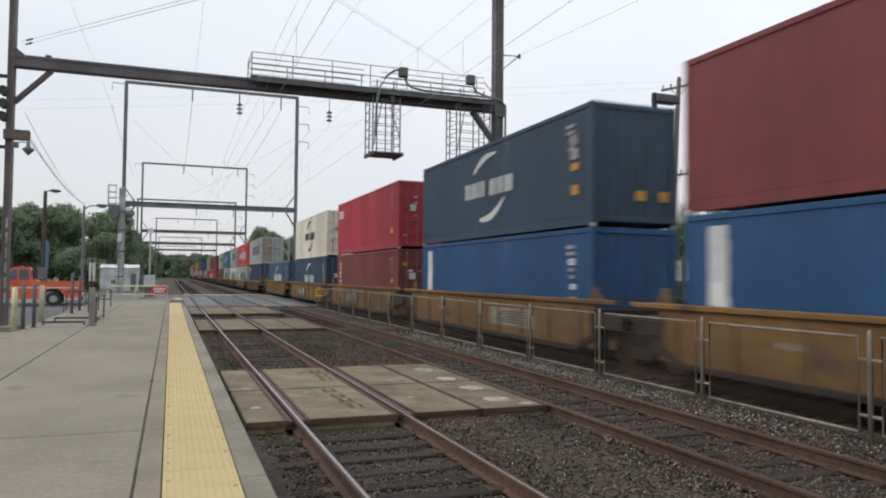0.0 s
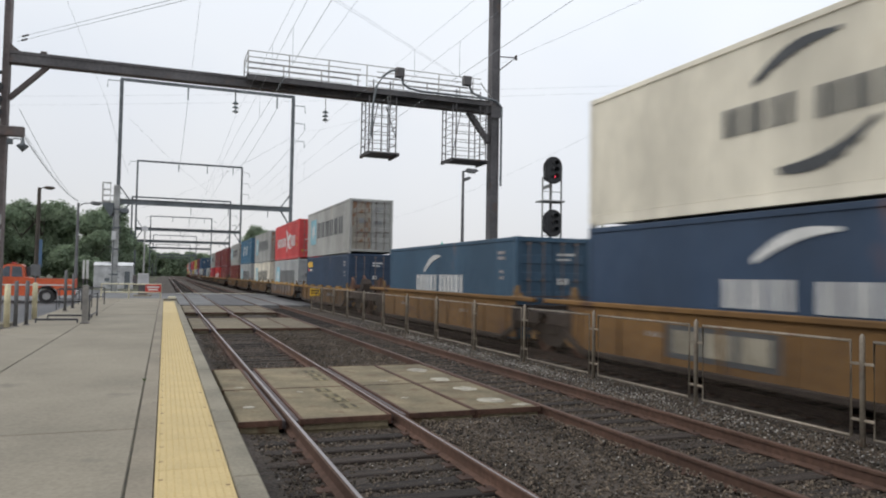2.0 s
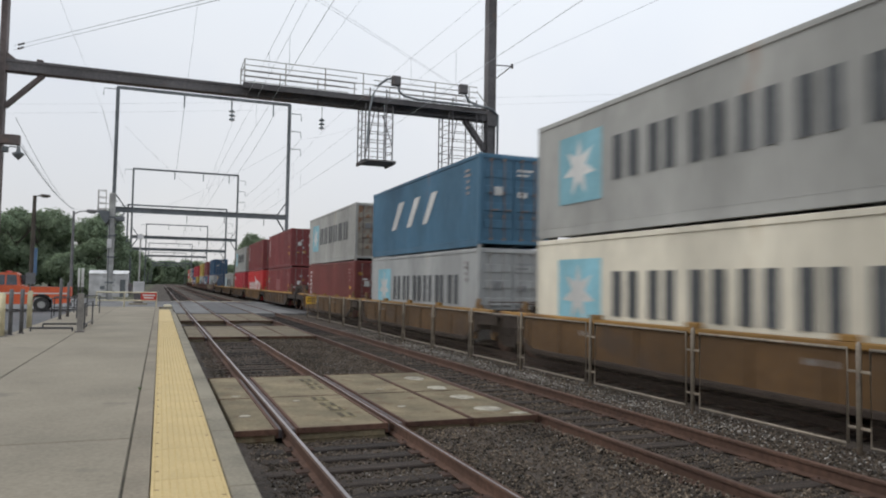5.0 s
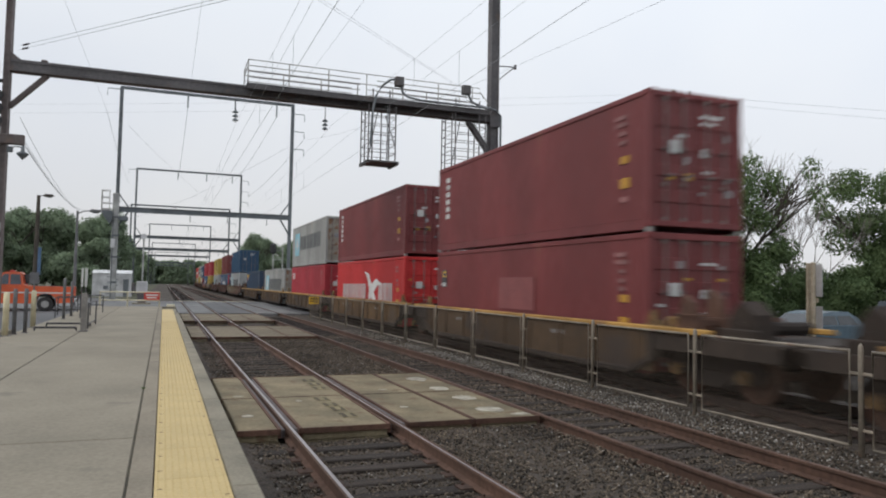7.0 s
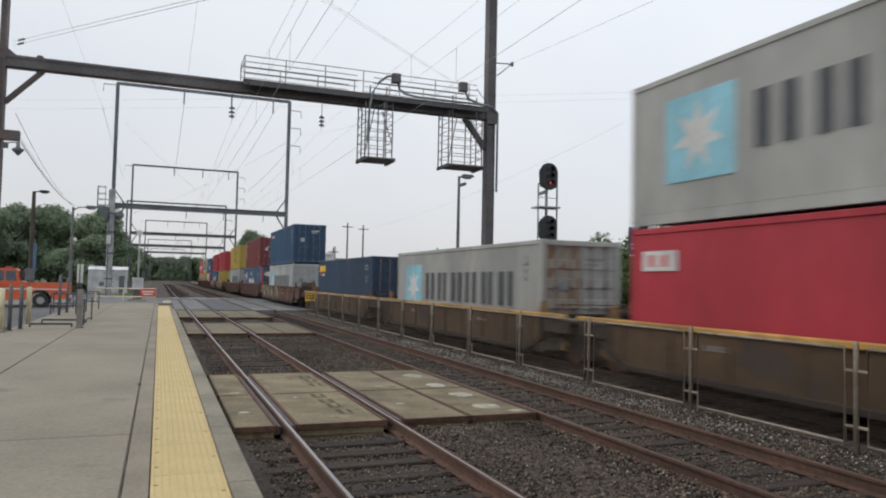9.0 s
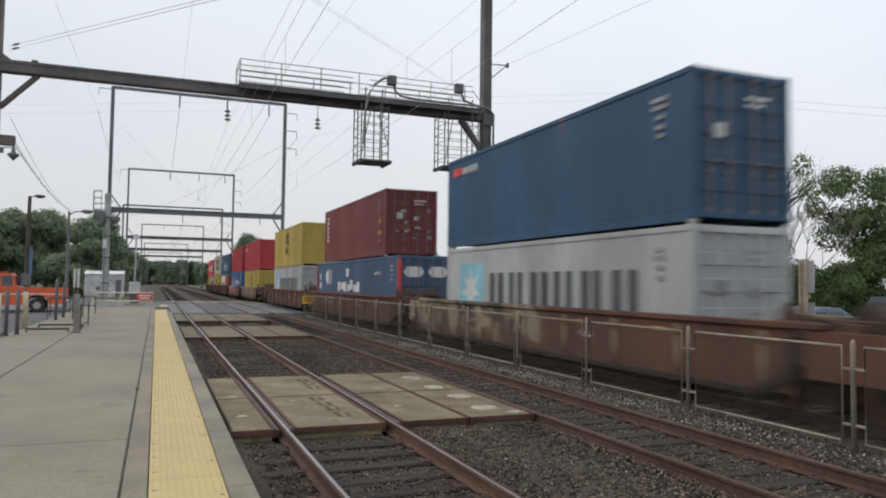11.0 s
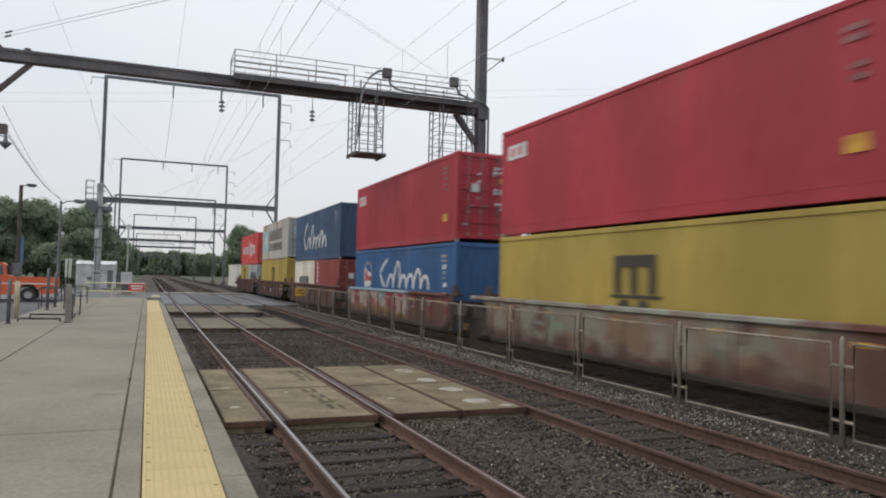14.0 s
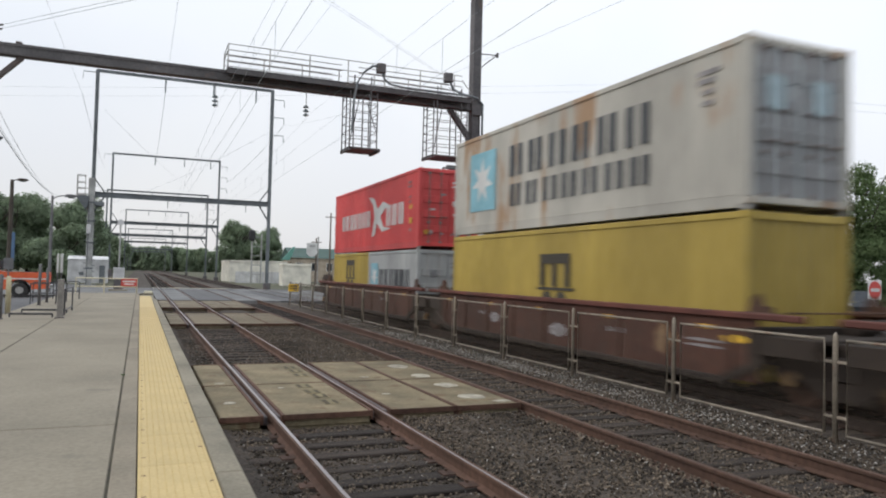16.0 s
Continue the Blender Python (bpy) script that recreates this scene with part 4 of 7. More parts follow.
def mark(kind, length):
    """Plain shapes of the side markings: (colour, outline in u, v) with u from the rear end, v upward."""
    out = []

    def rect(col, u, v, w, h):
        out.append((col, [(u, v), (u + w, v), (u + w, v + h), (u, v + h)]))

    def blocks(col, u0, u1, v, h, n, fill=0.74):
        """A row of plain upright bars that stands for a line of lettering."""
        p = (u1 - u0) / n
        for i in range(n):
            w = p * fill
            rect(col, u0 + i * p, v, w * 0.36, h)
            rect(col, u0 + i * p + w * (0.6, 0.56, 0.64)[i % 3], v, w * 0.34, h)

    def star(col, u, v, r, n=7):
        out.append((col, [(u + q * math.sin(math.pi * i / n), v + q * math.cos(math.pi * i / n)) for i in range(2 * n) for q in [r if i % 2 == 0 else r * 0.42]]))

    def arc(col, p, q, bow, w):
        """A tapered swoosh from p to q."""
        n = 8
        p, q = Vector(p), Vector(q)
        d = q - p
        s = Vector((-d.y, d.x)).normalized()
        up, down = [], []
        for i in range(n + 1):
            f = i / n
            m = p + d * f + s * bow * math.sin(math.pi * f)
            h = w * (0.15 + 0.85 * math.sin(math.pi * min(1, f * 0.8 + 0.15))) / 2
            up.append(tuple(m + s * h))
            down.append(tuple(m - s * h))
        out.append((col, up + down[::-1]))

    def ribbon(col, pts, w):
        """A brush stroke of even width through the points."""
        edge = []
        for k, (a, b) in enumerate(pts):
            p, q = pts[max(k - 1, 0)], pts[min(k + 1, len(pts) - 1)]
            n = math.hypot(q[0] - p[0], q[1] - p[1]) or 1
            x, y = -(q[1] - p[1]) / n * w / 2, (q[0] - p[0]) / n * w / 2
            edge.append([(a + x, b + y), (a - x, b - y)])
        out.append((col, edge))

    def script(u0, u1, v, tall):
        """A flourish: one tall bow, then a run of waves."""
        ribbon("white", [(u0 + 0.95 - 0.75 * math.sin(math.pi * k / 14) + 0.3 * (1 - k / 14), v + tall * (1 - k / 14)) for k in range(15)], 0.17)
        n, run = 6, u1 - u0 - 1.3
        pts = []
        for k in range(n * 9 + 1):
            q = 2 * math.pi * k / 9
            h = tall * (0.44, 0.9, 0.42, 0.46, 0.62, 0.42, 0.42)[k // 9]
            z = h * (1 - math.cos(q)) / 2
            pts.append((u0 + 1.25 + run * k / (n * 9) - 0.13 * math.sin(q) + 0.2 * z, v + z))
        ribbon("white", pts, 0.15)

    if kind == "star":
        rect("sky", 1.1, 0.72, 1.85, 1.65)
        star("white", 2.0, 1.55, 0.72)
        blocks("dark", 3.4, 10.85, 1.08, 0.98, 6)
    if kind == "star_two":
        rect("sky", 1.15, 0.6, 1.7, 1.75)
        star("white", 2.0, 1.48, 0.7)
        blocks("dark", 3.7, 9.9, 1.42, 0.85, 6)
        blocks("dark", 3.75, 9.9, 0.6, 0.6, 7)
    if kind == "star_short":
        rect("sky", 0.4, 1.0, 0.95, 1.1)
        star("white", 0.87, 1.55, 0.42)
        blocks("dark", 1.6, 5.4, 1.15, 0.7, 6)
    if kind == "bars_short":
        blocks("dark", 1.7, 4.6, 1.15, 0.5, 6)
    if kind in ("swoosh", "swoosh_dark"):
        col = "white" if kind == "swoosh" else "dark"
        blocks(col, 4.36, 6.0, 1.24, 0.5, 3, 0.8)
        blocks(col, 6.35, 8.0, 1.22, 0.5, 3, 0.8)
        arc(col, (5.05, 2.05), (6.75, 2.5), 0.16, 0.2)
        arc(col, (5.6, 0.5), (7.35, 1.08), -0.2, 0.22)
    if kind == "swoosh_low":
        blocks("white", 3.63, 5.85, 1.17, 0.62, 3, 0.88)
        blocks("white", 6.1, 8.35, 1.17, 0.62, 3, 0.88)
        arc("white", (4.45, 1.92), (6.15, 2.46), 0.16, 0.22)
    if kind == "crossmark":
        blocks("white", 1.5, 6.35, 1.0, 0.72, 7)
        out.append(("white", [(5.9, 2.35), (6.7, 2.2), (7.2, 1.72), (8.0, 1.98), (9.0, 1.7), (8.2, 1.66), (7.6, 1.35), (8.1, 0.9), (9.1, 0.82), (7.9, 0.72), (7.15, 1.12), (6.85, 0.6), (6.45, 0.55), (6.8, 1.35), (6.6, 1.9)]))
        blocks("white", 8.45, 10.7, 0.92, 0.85, 3)
    if kind == "script":
        script(2.5, 9.0, 0.62, 1.6)
    if kind == "script_low":
        ribbon("faint", [(2.08 + 0.66 * math.cos(math.pi * i / 16), 1.72 + 0.62 * math.sin(math.pi * i / 16)) for i in range(33)], 0.11)
        rect("white", 1.62, 1.22, 0.13, 0.9)
        out.append(("white", [(1.75, 1.28), (2.05, 1.22), (2.55, 1.34), (2.42, 1.55), (2.56, 1.88), (2.1, 1.94), (1.75, 2.06)]))
        out.append(("red", [(1.76, 1.52), (2.1, 1.5), (2.5, 1.56), (2.46, 1.72), (2.1, 1.74), (2.0, 1.94), (1.76, 1.98)]))
        script(3.7, 9.8, 1.28, 1.15)
    if kind == "stacked":
        rect("black", 5.45, 1.58, 0.34, 0.72)
        rect("black", 5.98, 1.58, 0.32, 0.72)
        rect("black", 6.5, 1.58, 0.34, 0.72)
        rect("black", 5.45, 2.31, 1.39, 0.12)
        blocks("black", 5.45, 6.9, 0.85, 0.52, 2)
    if kind in ("stacked_low", "stacked_blind", "stacked_short"):
        u = 2.4 if kind == "stacked_short" else 5.4
        for du, w in ((0.05, 0.2), (0.62, 0.2), (1.2, 0.22)):
            rect("black", u + du, 1.46, w, 0.56)
        rect("black", u + 0.05, 2.022, 1.37, 0.24)
        rect("black", u - 0.06, 1.37, 1.66, 0.07)
        for du in (0.4, 1.04):
            out.append(("black", [(u + du + 0.25 * math.cos(math.pi * i / 8), 1.1 + 0.25 * math.sin(math.pi * i / 8)) for i in range(16)]))
    if kind in ("tag", "tag_blind"):
        rect("white", 0.4, 2.02, 1.05, 0.4)
        rect("red", 0.6, 2.1, 0.16, 0.24)
        rect("red", 1.0, 2.1, 0.16, 0.24)
    if kind == "tag_red":
        rect("red", 0.47, 2.3, 0.68, 0.25)
        blocks("white", 1.22, 2.45, 2.3, 0.22, 5, 0.8)
    if kind == "column":
        for i in range(6):
            rect("white", 0.72, 1.05 + 0.255 * i, 0.32, 0.16)
    if kind == "bar":
        for i, w in enumerate((0.5, 0.46, 0.5, 0.48, 0.5, 0.47)):
            rect("white", 0.66, 1.12 + 0.255 * i, w, 0.2555)
    if kind == "disc":
        rect("red", 0.02, 0.2, 0.24, 2.5)
        out.append(("white", [(2.86 + 0.33 * math.cos(2 * math.pi * i / 20), 2.05 + 0.35 * math.sin(2 * math.pi * i / 20)) for i in range(20)]))
        for i in range(12):
            rect("white", 3.1 if 2 < i < 9 else 2.9, 1.67 + 0.068 * i, (1.0 if 2 < i < 9 else 1.2) - 0.04 * abs(i - 5.5), 0.03)
        rect("white", 0.82, 1.38, 0.52, 0.37)
        rect("white", 0.8, 1.88, 0.18, 0.36)
        rect("white", 1.06, 1.88, 0.16, 0.36)
        rect("white", 7.3, 2.05, 0.55, 0.42)
        rect("faint", 12.6, 2.1, 1.1, 0.14)
        for i, w in enumerate((0.5, 0.6, 0.45, 0.6, 0.5, 0.62, 0.5)):
            rect("white", 5.5 + 0.66 * i, 1.28 + (0.1 if i % 3 == 1 else 0), w * 1.05, 0.36 if i % 2 else 0.5)
    if kind == "three":
        for u, w in ((3.0, 1.3), (5.0, 1.2), (6.9, 1.1)):
            out.append(("white", [(u, 1.0), (u + 0.95, 2.1), (u + 0.95 + 0.55 * w, 2.1), (u + 0.45 * w, 1.0)]))
    if kind == "yellow_tag":
        rect("yellow", 0.4, 2.22, 1.6, 0.36)
        rect("red", 0.57, 1.98, 0.5, 0.13)
        rect("white", 1.15, 1.98, 0.7, 0.13)
    if kind == "patch":
        rect("pink", 5.1, 1.08, 2.2, 0.9)
        rect("dark", 0.45, 1.66, 0.42, 0.6)
        rect("yellow", 0.48, 2.0, 0.36, 0.09)
        rect("yellow", 0.48, 2.14, 0.36, 0.07)
        rect("white", 0.48, 1.69, 0.36, 0.12)
    if length > 10:
        rnd = random.Random(len(kind) * 7 + int(length * 10))
        e = length - 1.3
        for i, v in enumerate((2.4, 2.24, 2.04, 1.84, 1.66)):
            if kind[:7] == "stacked":
                continue
            if i < 2 or rnd.random() < 0.75:
                rect("worn" if kind in ("tag", "tag_blind", "column", "crossmark", "patch", "") else "faint", e + 0.1 + 0.12 * (i > 1), v, rnd.uniform(0.3, 0.55) if i < 2 else 0.26, 0.09)
        if kind == "swoosh":
            for v in (1.95, 1.6):
                rect("faint", e + 0.3, v, 0.36, 0.26)
            rect("amber", e + 0.34, 1.32, 0.34, 0.18)
            rect("amber", e + 0.34, 0.72, 0.34, 0.24)
        elif kind in ("column", "crossmark", "patch"):
            rect("amber", e + 0.3, 1.42, 0.3, 0.16)
            rect("amber", e + 0.3, 0.88, 0.32, 0.22)
            rect("worn", e + 0.3, 0.58, 0.26, 0.12)
        elif kind in ("tag", "tag_blind"):
            rect("amber", e + 0.12, 0.62, 0.38, 0.26)
        elif kind in ("bar", "script_low"):
            rect("white", e + 0.2, 2.0, 0.32, 0.16)
            rect("white", e + 0.3, 1.4, 0.24, 0.14)
            rect("amber", e + 0.3, 1.08, 0.26, 0.14)
    return out


def container(colour, kind, label, length=CL, mirror=0):
    ob = thing("shipping_container", pose(0, 0, 0), label, "shipping container", "containers on the freight train")
    d = FIFTY if length > 15 else FORTY if length > 10 else TWENTY
    p = PAINT[colour]
    W = CW / 2
    pick = random.Random(len(label) * 13 + len(kind))
    near = part("side_wall", d["side_near"], p, ob)
    part("side_wall", d["side_far"], p, ob)
    for k in ("roof", "floor", "top_rail_near", "top_rail_far", "bottom_rail_near", "bottom_rail_far"):
        part(k.replace("_near", "").replace("_far", ""), d[k], p, ob)
    # some stand with their blind end foremost, the doors behind
    turn = 180 if kind in ("bar", "stacked", "stacked_blind", "script", "script_low", "tag_blind") or colour == "navy" else 0
    part("end_wall", d["end_wall"], p, ob).matrix_basis = pose(0, 0, 0, 0, 0, turn)
    for k in ("header", "sill"):
        for q in (0, 180):
            part("door_" + k, d[k], p, ob).matrix_basis = pose(0, 0, 0, 0, 0, q)
    if colour == "navy" or kind == "tag_blind":
        for x in (0.15, 0.82) if colour == "navy" else (0.72,):
            part("placard", Geo().cbox(x - 0.13, x + 0.13, -length / 2 - 0.004, -length / 2 + 0.06, 0.55, 0.8, 0.002), LOGO["amber"], ob)
    for sx in (-1, 1):
        for sy in (-1, 1):
            o = part("corner_post", d["post"], PAINT["coral"] if kind == "disc" and sx < 0 else p, ob)
            o.matrix_basis = pose(sx * (W - 0.075), sy * (length / 2 - 0.075), 0)
            for z in (0, (CH if length > 10 else 2.591) - 0.118):
                o = part("corner_casting", d["casting"], p, ob)
                o.matrix_basis = pose(sx * (W - 0.079), sy * (length / 2 - 0.087), z)
        o = part("door", d["door"], PALE_DOOR if colour == "rusty_grey" else RUSTY_DOOR if colour == "grey" and sx < 0 else p, ob)
        o.matrix_basis = pose(0, 0, 0, 0, 0, turn) @ pose(sx * 0.54, -length / 2 + 0.07, 0.15)
        for z in (0.5, 1.05, 1.6, 2.1):
            if z < (CH if length > 10 else 2.591) - 0.5:
                q = part("door_panel", d["pressing"], o.material_slots[0].material, o)
                q.matrix_basis = pose(0, 0, z)
        for dx in (-0.26, 0.2):
            q = part("lock_rod", d["rod"], GALV if colour in ("cream", "pale") else DULL_ROD, o)
            q.matrix_basis = pose(dx, 0, 0)
        if kind == "disc":
            part("white_panel", Geo().prism([(-0.45, 2.06), (-0.29, 1.84), (0.29, 1.84), (0.45, 2.06), (0.29, 2.28), (-0.29, 2.28)], "y", -0.055, -0.046), LOGO["white"], o, "white six-sided panel")
        top = (CH if length > 10 else 2.591) - 0.3
        plates = [(-0.14, 0.14, 1.42, 1.7)] if sx < 0 else [(-0.42, 0.14, top - 0.38, top - 0.31), (-0.42, 0.0, top - 0.52, top - 0.46), (-0.4, -0.3 + 0.12 * pick.randint(1, 3), 1.38, 1.56), (-0.36, -0.12, 1.02, 1.09)]
        if colour == "rusty_grey":
            part("placard", Geo().cbox(-0.3, 0.28, -0.058, -0.046, 1.5, 2.1, 0.002), LOGO["pale_sky"], o, "pale blue square")
        if colour in ("maroon", "brown", "red", "bright_red", "coral", "brick_red"):
            for i in range(5):
                x0, z0 = pick.choice((-0.45, -0.2, 0.05, 0.22)), pick.choice((0.3, 0.55, 0.85, 1.2, 1.75, 2.0))
                part("placard", Geo().cbox(x0, x0 + pick.uniform(0.1, 0.24), -0.053, -0.045, z0, z0 + pick.choice((0.06, 0.08, 0.16)), 0.002), LOGO[pick.choice(("faint", "faint", "white", "amber"))], o)
        for x0, x1, z0, z1 in plates:
            if pick.random() < 0.8 and kind != "disc" and colour not in ("yellow", "rusty_grey"):
                part("placard", Geo().cbox(x0, x1, -0.055, -0.046, z0, z1, 0.002), LOGO["white" if colour not in ("cream", "pale", "grey", "rusty_grey") else "grey"], o)
    for col, prof in mark(kind, length):
        lift = 0.002 if col == "sky" else 0.009 if col == "red" else 0.006
        g = Geo()
        x0, x1 = -W + 0.009 - lift, -W + 0.012
        if isinstance(prof[0], list):
            for side in prof:
                g.v += [(x, length / 2 - u, v) for u, v in side for x in (x0, x1)]
            for k in range(0, 4 * len(prof) - 4, 4):
                g.f += [(k, k + 2, k + 6, k + 4), (k, k + 4, k + 5, k + 1), (k + 2, k + 3, k + 7, k + 6), (k + 1, k + 5, k + 7, k + 3)]
        else:
            g.prism([(length / 2 - u, v) for u, v in prof], "x", x0, x1)
        part("painted_mark", g, LOGO[col], near)
    return ob


TRUCK_SIDE = Geo().prism([(-1.25, 0.55), (-1.1, 0.72), (-0.55, 0.78), (0.55, 0.78), (1.1, 0.72), (1.25, 0.55), (1.1, 0.36), (0.6, 0.42), (0.35, 0.22), (-0.35, 0.22), (-0.6, 0.42), (-1.1, 0.36)], "x", -0.07, 0.07)
for y in (-0.15, 0.0, 0.15):
    TRUCK_SIDE.rod((0.02, y, 0.3), (0.02, y, 0.62), 0.08, 8)
TRUCK_SIDE = TRUCK_SIDE.mesh("side_frame")
WHEEL = Geo()
for sx in (-1, 1):
    a, b = sx * 0.68, sx * 0.82
    WHEEL.rod((a, 0, 0.46), (b, 0, 0.46), 0.455, 24).rod((sx * 0.67, 0, 0.46), (sx * 0.69, 0, 0.46), 0.48, 24)
WHEEL.rod((-0.8, 0, 0.46), (0.8, 0, 0.46), 0.08, 10)
WHEEL = WHEEL.mesh("wheelset")
BOLSTER = Geo().cbox(-1.1, 1.1, -0.22, 0.22, 0.5, 0.85, 0.03).mesh("bolster")
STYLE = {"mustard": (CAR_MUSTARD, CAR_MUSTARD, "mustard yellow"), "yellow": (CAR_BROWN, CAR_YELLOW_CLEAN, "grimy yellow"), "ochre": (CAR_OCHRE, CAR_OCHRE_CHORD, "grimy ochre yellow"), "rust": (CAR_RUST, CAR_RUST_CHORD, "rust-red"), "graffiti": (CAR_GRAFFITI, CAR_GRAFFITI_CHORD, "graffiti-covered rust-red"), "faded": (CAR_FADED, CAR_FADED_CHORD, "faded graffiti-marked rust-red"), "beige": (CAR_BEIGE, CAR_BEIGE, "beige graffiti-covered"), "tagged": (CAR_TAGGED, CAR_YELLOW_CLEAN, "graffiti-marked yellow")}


def well_side(length, top):
    """One long side of a well, in the y-z plane, outer face toward -x."""
    g = Geo().cbox(-0.02, 0.02, -length / 2 - 0.2, length / 2 + 0.2, 0.34, top - 0.09, 0.004)
    return g.mesh("side_sheet")


def well_meshes(w, top):
    sill = Geo().cbox(-0.1, 0.09, -w / 2 + 0.5, w / 2 - 0.5, 0.24, 0.36, 0.02)
    for s in (-1, 1):
        q = [(s * (w / 2 + 0.3), 0.6), (s * (w / 2 - 0.55), 0.24), (s * (w / 2 - 0.55), 0.36), (s * (w / 2 + 0.3), 0.75)]
        sill.prism(q, "x", -0.1, 0.09)
    return {"well": w, "top": top, "rib": Geo().cbox(-0.07, -0.018, -0.05, 0.05, 0.36, top - 0.17, 0.01).mesh("rib"), "side": well_side(w, top), "sill": sill.mesh("bottom_sill")}


SHORT_WELL, TALL_WELL, LONG_WELL = well_meshes(12.75, 1.25), well_meshes(12.75, 1.45), well_meshes(16.7, 1.45)
GUIDE_MESH = Geo().prism([(-0.16, 1.22), (0.2, 1.22), (0.08, 1.5), (-0.03, 1.56)], "x", -0.04, 0.04).prism([(-0.3, 1.22), (-0.12, 1.22), (-0.16, 1.36), (-0.26, 1.36)], "x", -0.07, 0.05).cbox(-0.1, 0.1, -0.36, 0.26, 1.17, 1.265, 0.02).mesh("corner_guide")


def well_car(front, rear, truck_front, truck_rear, style, shape, guides=0):
    """One unit of a well car. front and rear: from the middle of the load to the joint with the next unit."""
    body, chord, word = STYLE[style]
    WELL = shape["well"]
    ob = thing("well_car", pose(0, 0, 0), f"{word} steel well car unit carrying containers", "freight car", "units of the freight train")
    for s in (-1, 1):
        ends = [ln - (0.3 if ln < 8.6 else 1.65) for ln in (front, rear)]
        if style == "graffiti":
            ends = [min(q, 6.0) for q in ends]
        a, b = (ends[0], ends[1]) if s < 0 else (ends[1], ends[0])
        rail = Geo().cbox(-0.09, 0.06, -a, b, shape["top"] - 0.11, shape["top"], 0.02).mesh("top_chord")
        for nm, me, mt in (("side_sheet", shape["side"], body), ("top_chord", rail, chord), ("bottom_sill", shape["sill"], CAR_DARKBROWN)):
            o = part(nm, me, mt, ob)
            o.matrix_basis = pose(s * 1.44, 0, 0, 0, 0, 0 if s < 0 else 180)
            if nm == "side_sheet":
                for i in range(9):
                    r = part("rib", shape["rib"], mt, o)
                    r.matrix_basis = pose(0, (WELL - 0.7) * (i / 8 - 0.5), 0)
        for e in (-1, 1):
            o = part("corner_guide", GUIDE_MESH, END_MIXED if "yellow" in word else END_BROWN, ob)
            o.matrix_basis = pose(s * 1.36, e * (WELL / 2 + 0.1), shape["top"] - 1.25, 0, 0, 0 if e < 0 else 180)
    for i in range(7):
        y = (-0.46 + 0.92 * i / 6) * WELL
        part("cross_bearer", Geo().cbox(-1.4, 1.4, y - 0.1, y + 0.1, 0.16, 0.235, 0.01), CAR_DARKBROWN, ob)
    for e, ln in ((-1, front), (1, rear)):
        y0, y1 = e * (WELL / 2 - 0.05), e * (ln - 0.12)
        a, b = min(y0, y1), max(y0, y1)
        g = Geo().cbox(-0.42, 0.42, a, b, 0.72, 1.02, 0.02).cbox(-1.5, 1.5, e * (WELL / 2 + 0.12) - 0.1, e * (WELL / 2 + 0.12) + 0.1, 0.62, 1.22, 0.02)
        part("end_frame", g, CAR_DARKBROWN, ob)
        if shape is LONG_WELL:
            for s in (-1, 1):
                part("end_skirt", Geo().cbox(s * 1.46 - 0.03, s * 1.46 + 0.03, a + 0.3, b - 0.5, 0.62, shape["top"] - 0.11, 0.01), body, ob)
        if b - a > 0.4:
            part("end_platform", Geo().cbox(-1.42, 1.42, a + 0.1, b - 0.05, 1.03, 1.09, 0.01).cbox(-1.45, -1.39, a, b - 0.2, 0.8, 1.1, 0.01).cbox(1.39, 1.45, a, b - 0.2, 0.8, 1.1, 0.01), CAR_DARKBROWN, ob)
        yy = e * (WELL / 2 + 0.5)
        part("end_handrail", Geo().tube([(-1.2, yy, 1.08), (-1.2, yy, 1.46), (1.2, yy, 1.46), (1.2, yy, 1.08)], 0.016, 6), END_BROWN, ob)
        if ln > 8.6:
            part("air_reservoir", Geo().rod((-1.0, yy - 0.1 * e, 1.3), (-0.1, yy - 0.1 * e, 1.3), 0.2, 14).rod((-1.04, yy - 0.1 * e, 1.3), (-0.06, yy - 0.1 * e, 1.3), 0.1, 10), CAR_DARKBROWN, ob)
            part("valve_bracket", Geo().cbox(-1.3, -1.12, yy - 0.12, yy + 0.1, 1.08, 1.44, 0.03).cbox(-1.34, -1.08, yy - 0.2, yy - 0.14, 1.1, 1.3, 0.02), END_MIXED if "yellow" in word else END_BROWN, ob)
            for x0, x1, h in ((-1.34, -1.22, 0.8 if "yellow" in word else 0.4), (-0.72, -0.6, 0.9 if "yellow" in word else 0.5), (0.7, 0.82, 0.4)):
                q = [(yy + e * 0.2, 1.08), (yy + e * 0.85, 1.08), (yy + e * 0.7, 1.08 + 0.8 * h), (yy + e * 0.42, 1.08 + h)]
                part("end_bracket", Geo().prism(q, "x", x0, x1), END_BROWN, ob)
            part("crossover_step", Geo().cbox(-1.3, 0.8, yy + e * 0.62 - 0.12, yy + e * 0.62 + 0.12, 1.4, 1.45, 0.01).cbox(-1.3, 0.8, yy + e * 0.72 - 0.03, yy + e * 0.72 + 0.03, 1.3, 1.42, 0.01), END_BROWN, ob)
            yk = e * (ln - 1.25)
            part("brake_stand", Geo().prism([(yk - 0.35, 1.08), (yk + 0.35, 1.08), (yk + 0.22, 1.6), (yk, 1.78), (yk - 0.28, 1.55)], "x", -1.15, -0.7).rod((-1.2, yk, 1.3), (0.4, yk, 1.3), 0.12, 10).cbox(-1.3, -1.2, yk - 0.5, yk + 0.4, 1.08, 1.3, 0.02), CAR_DARKBROWN, ob)
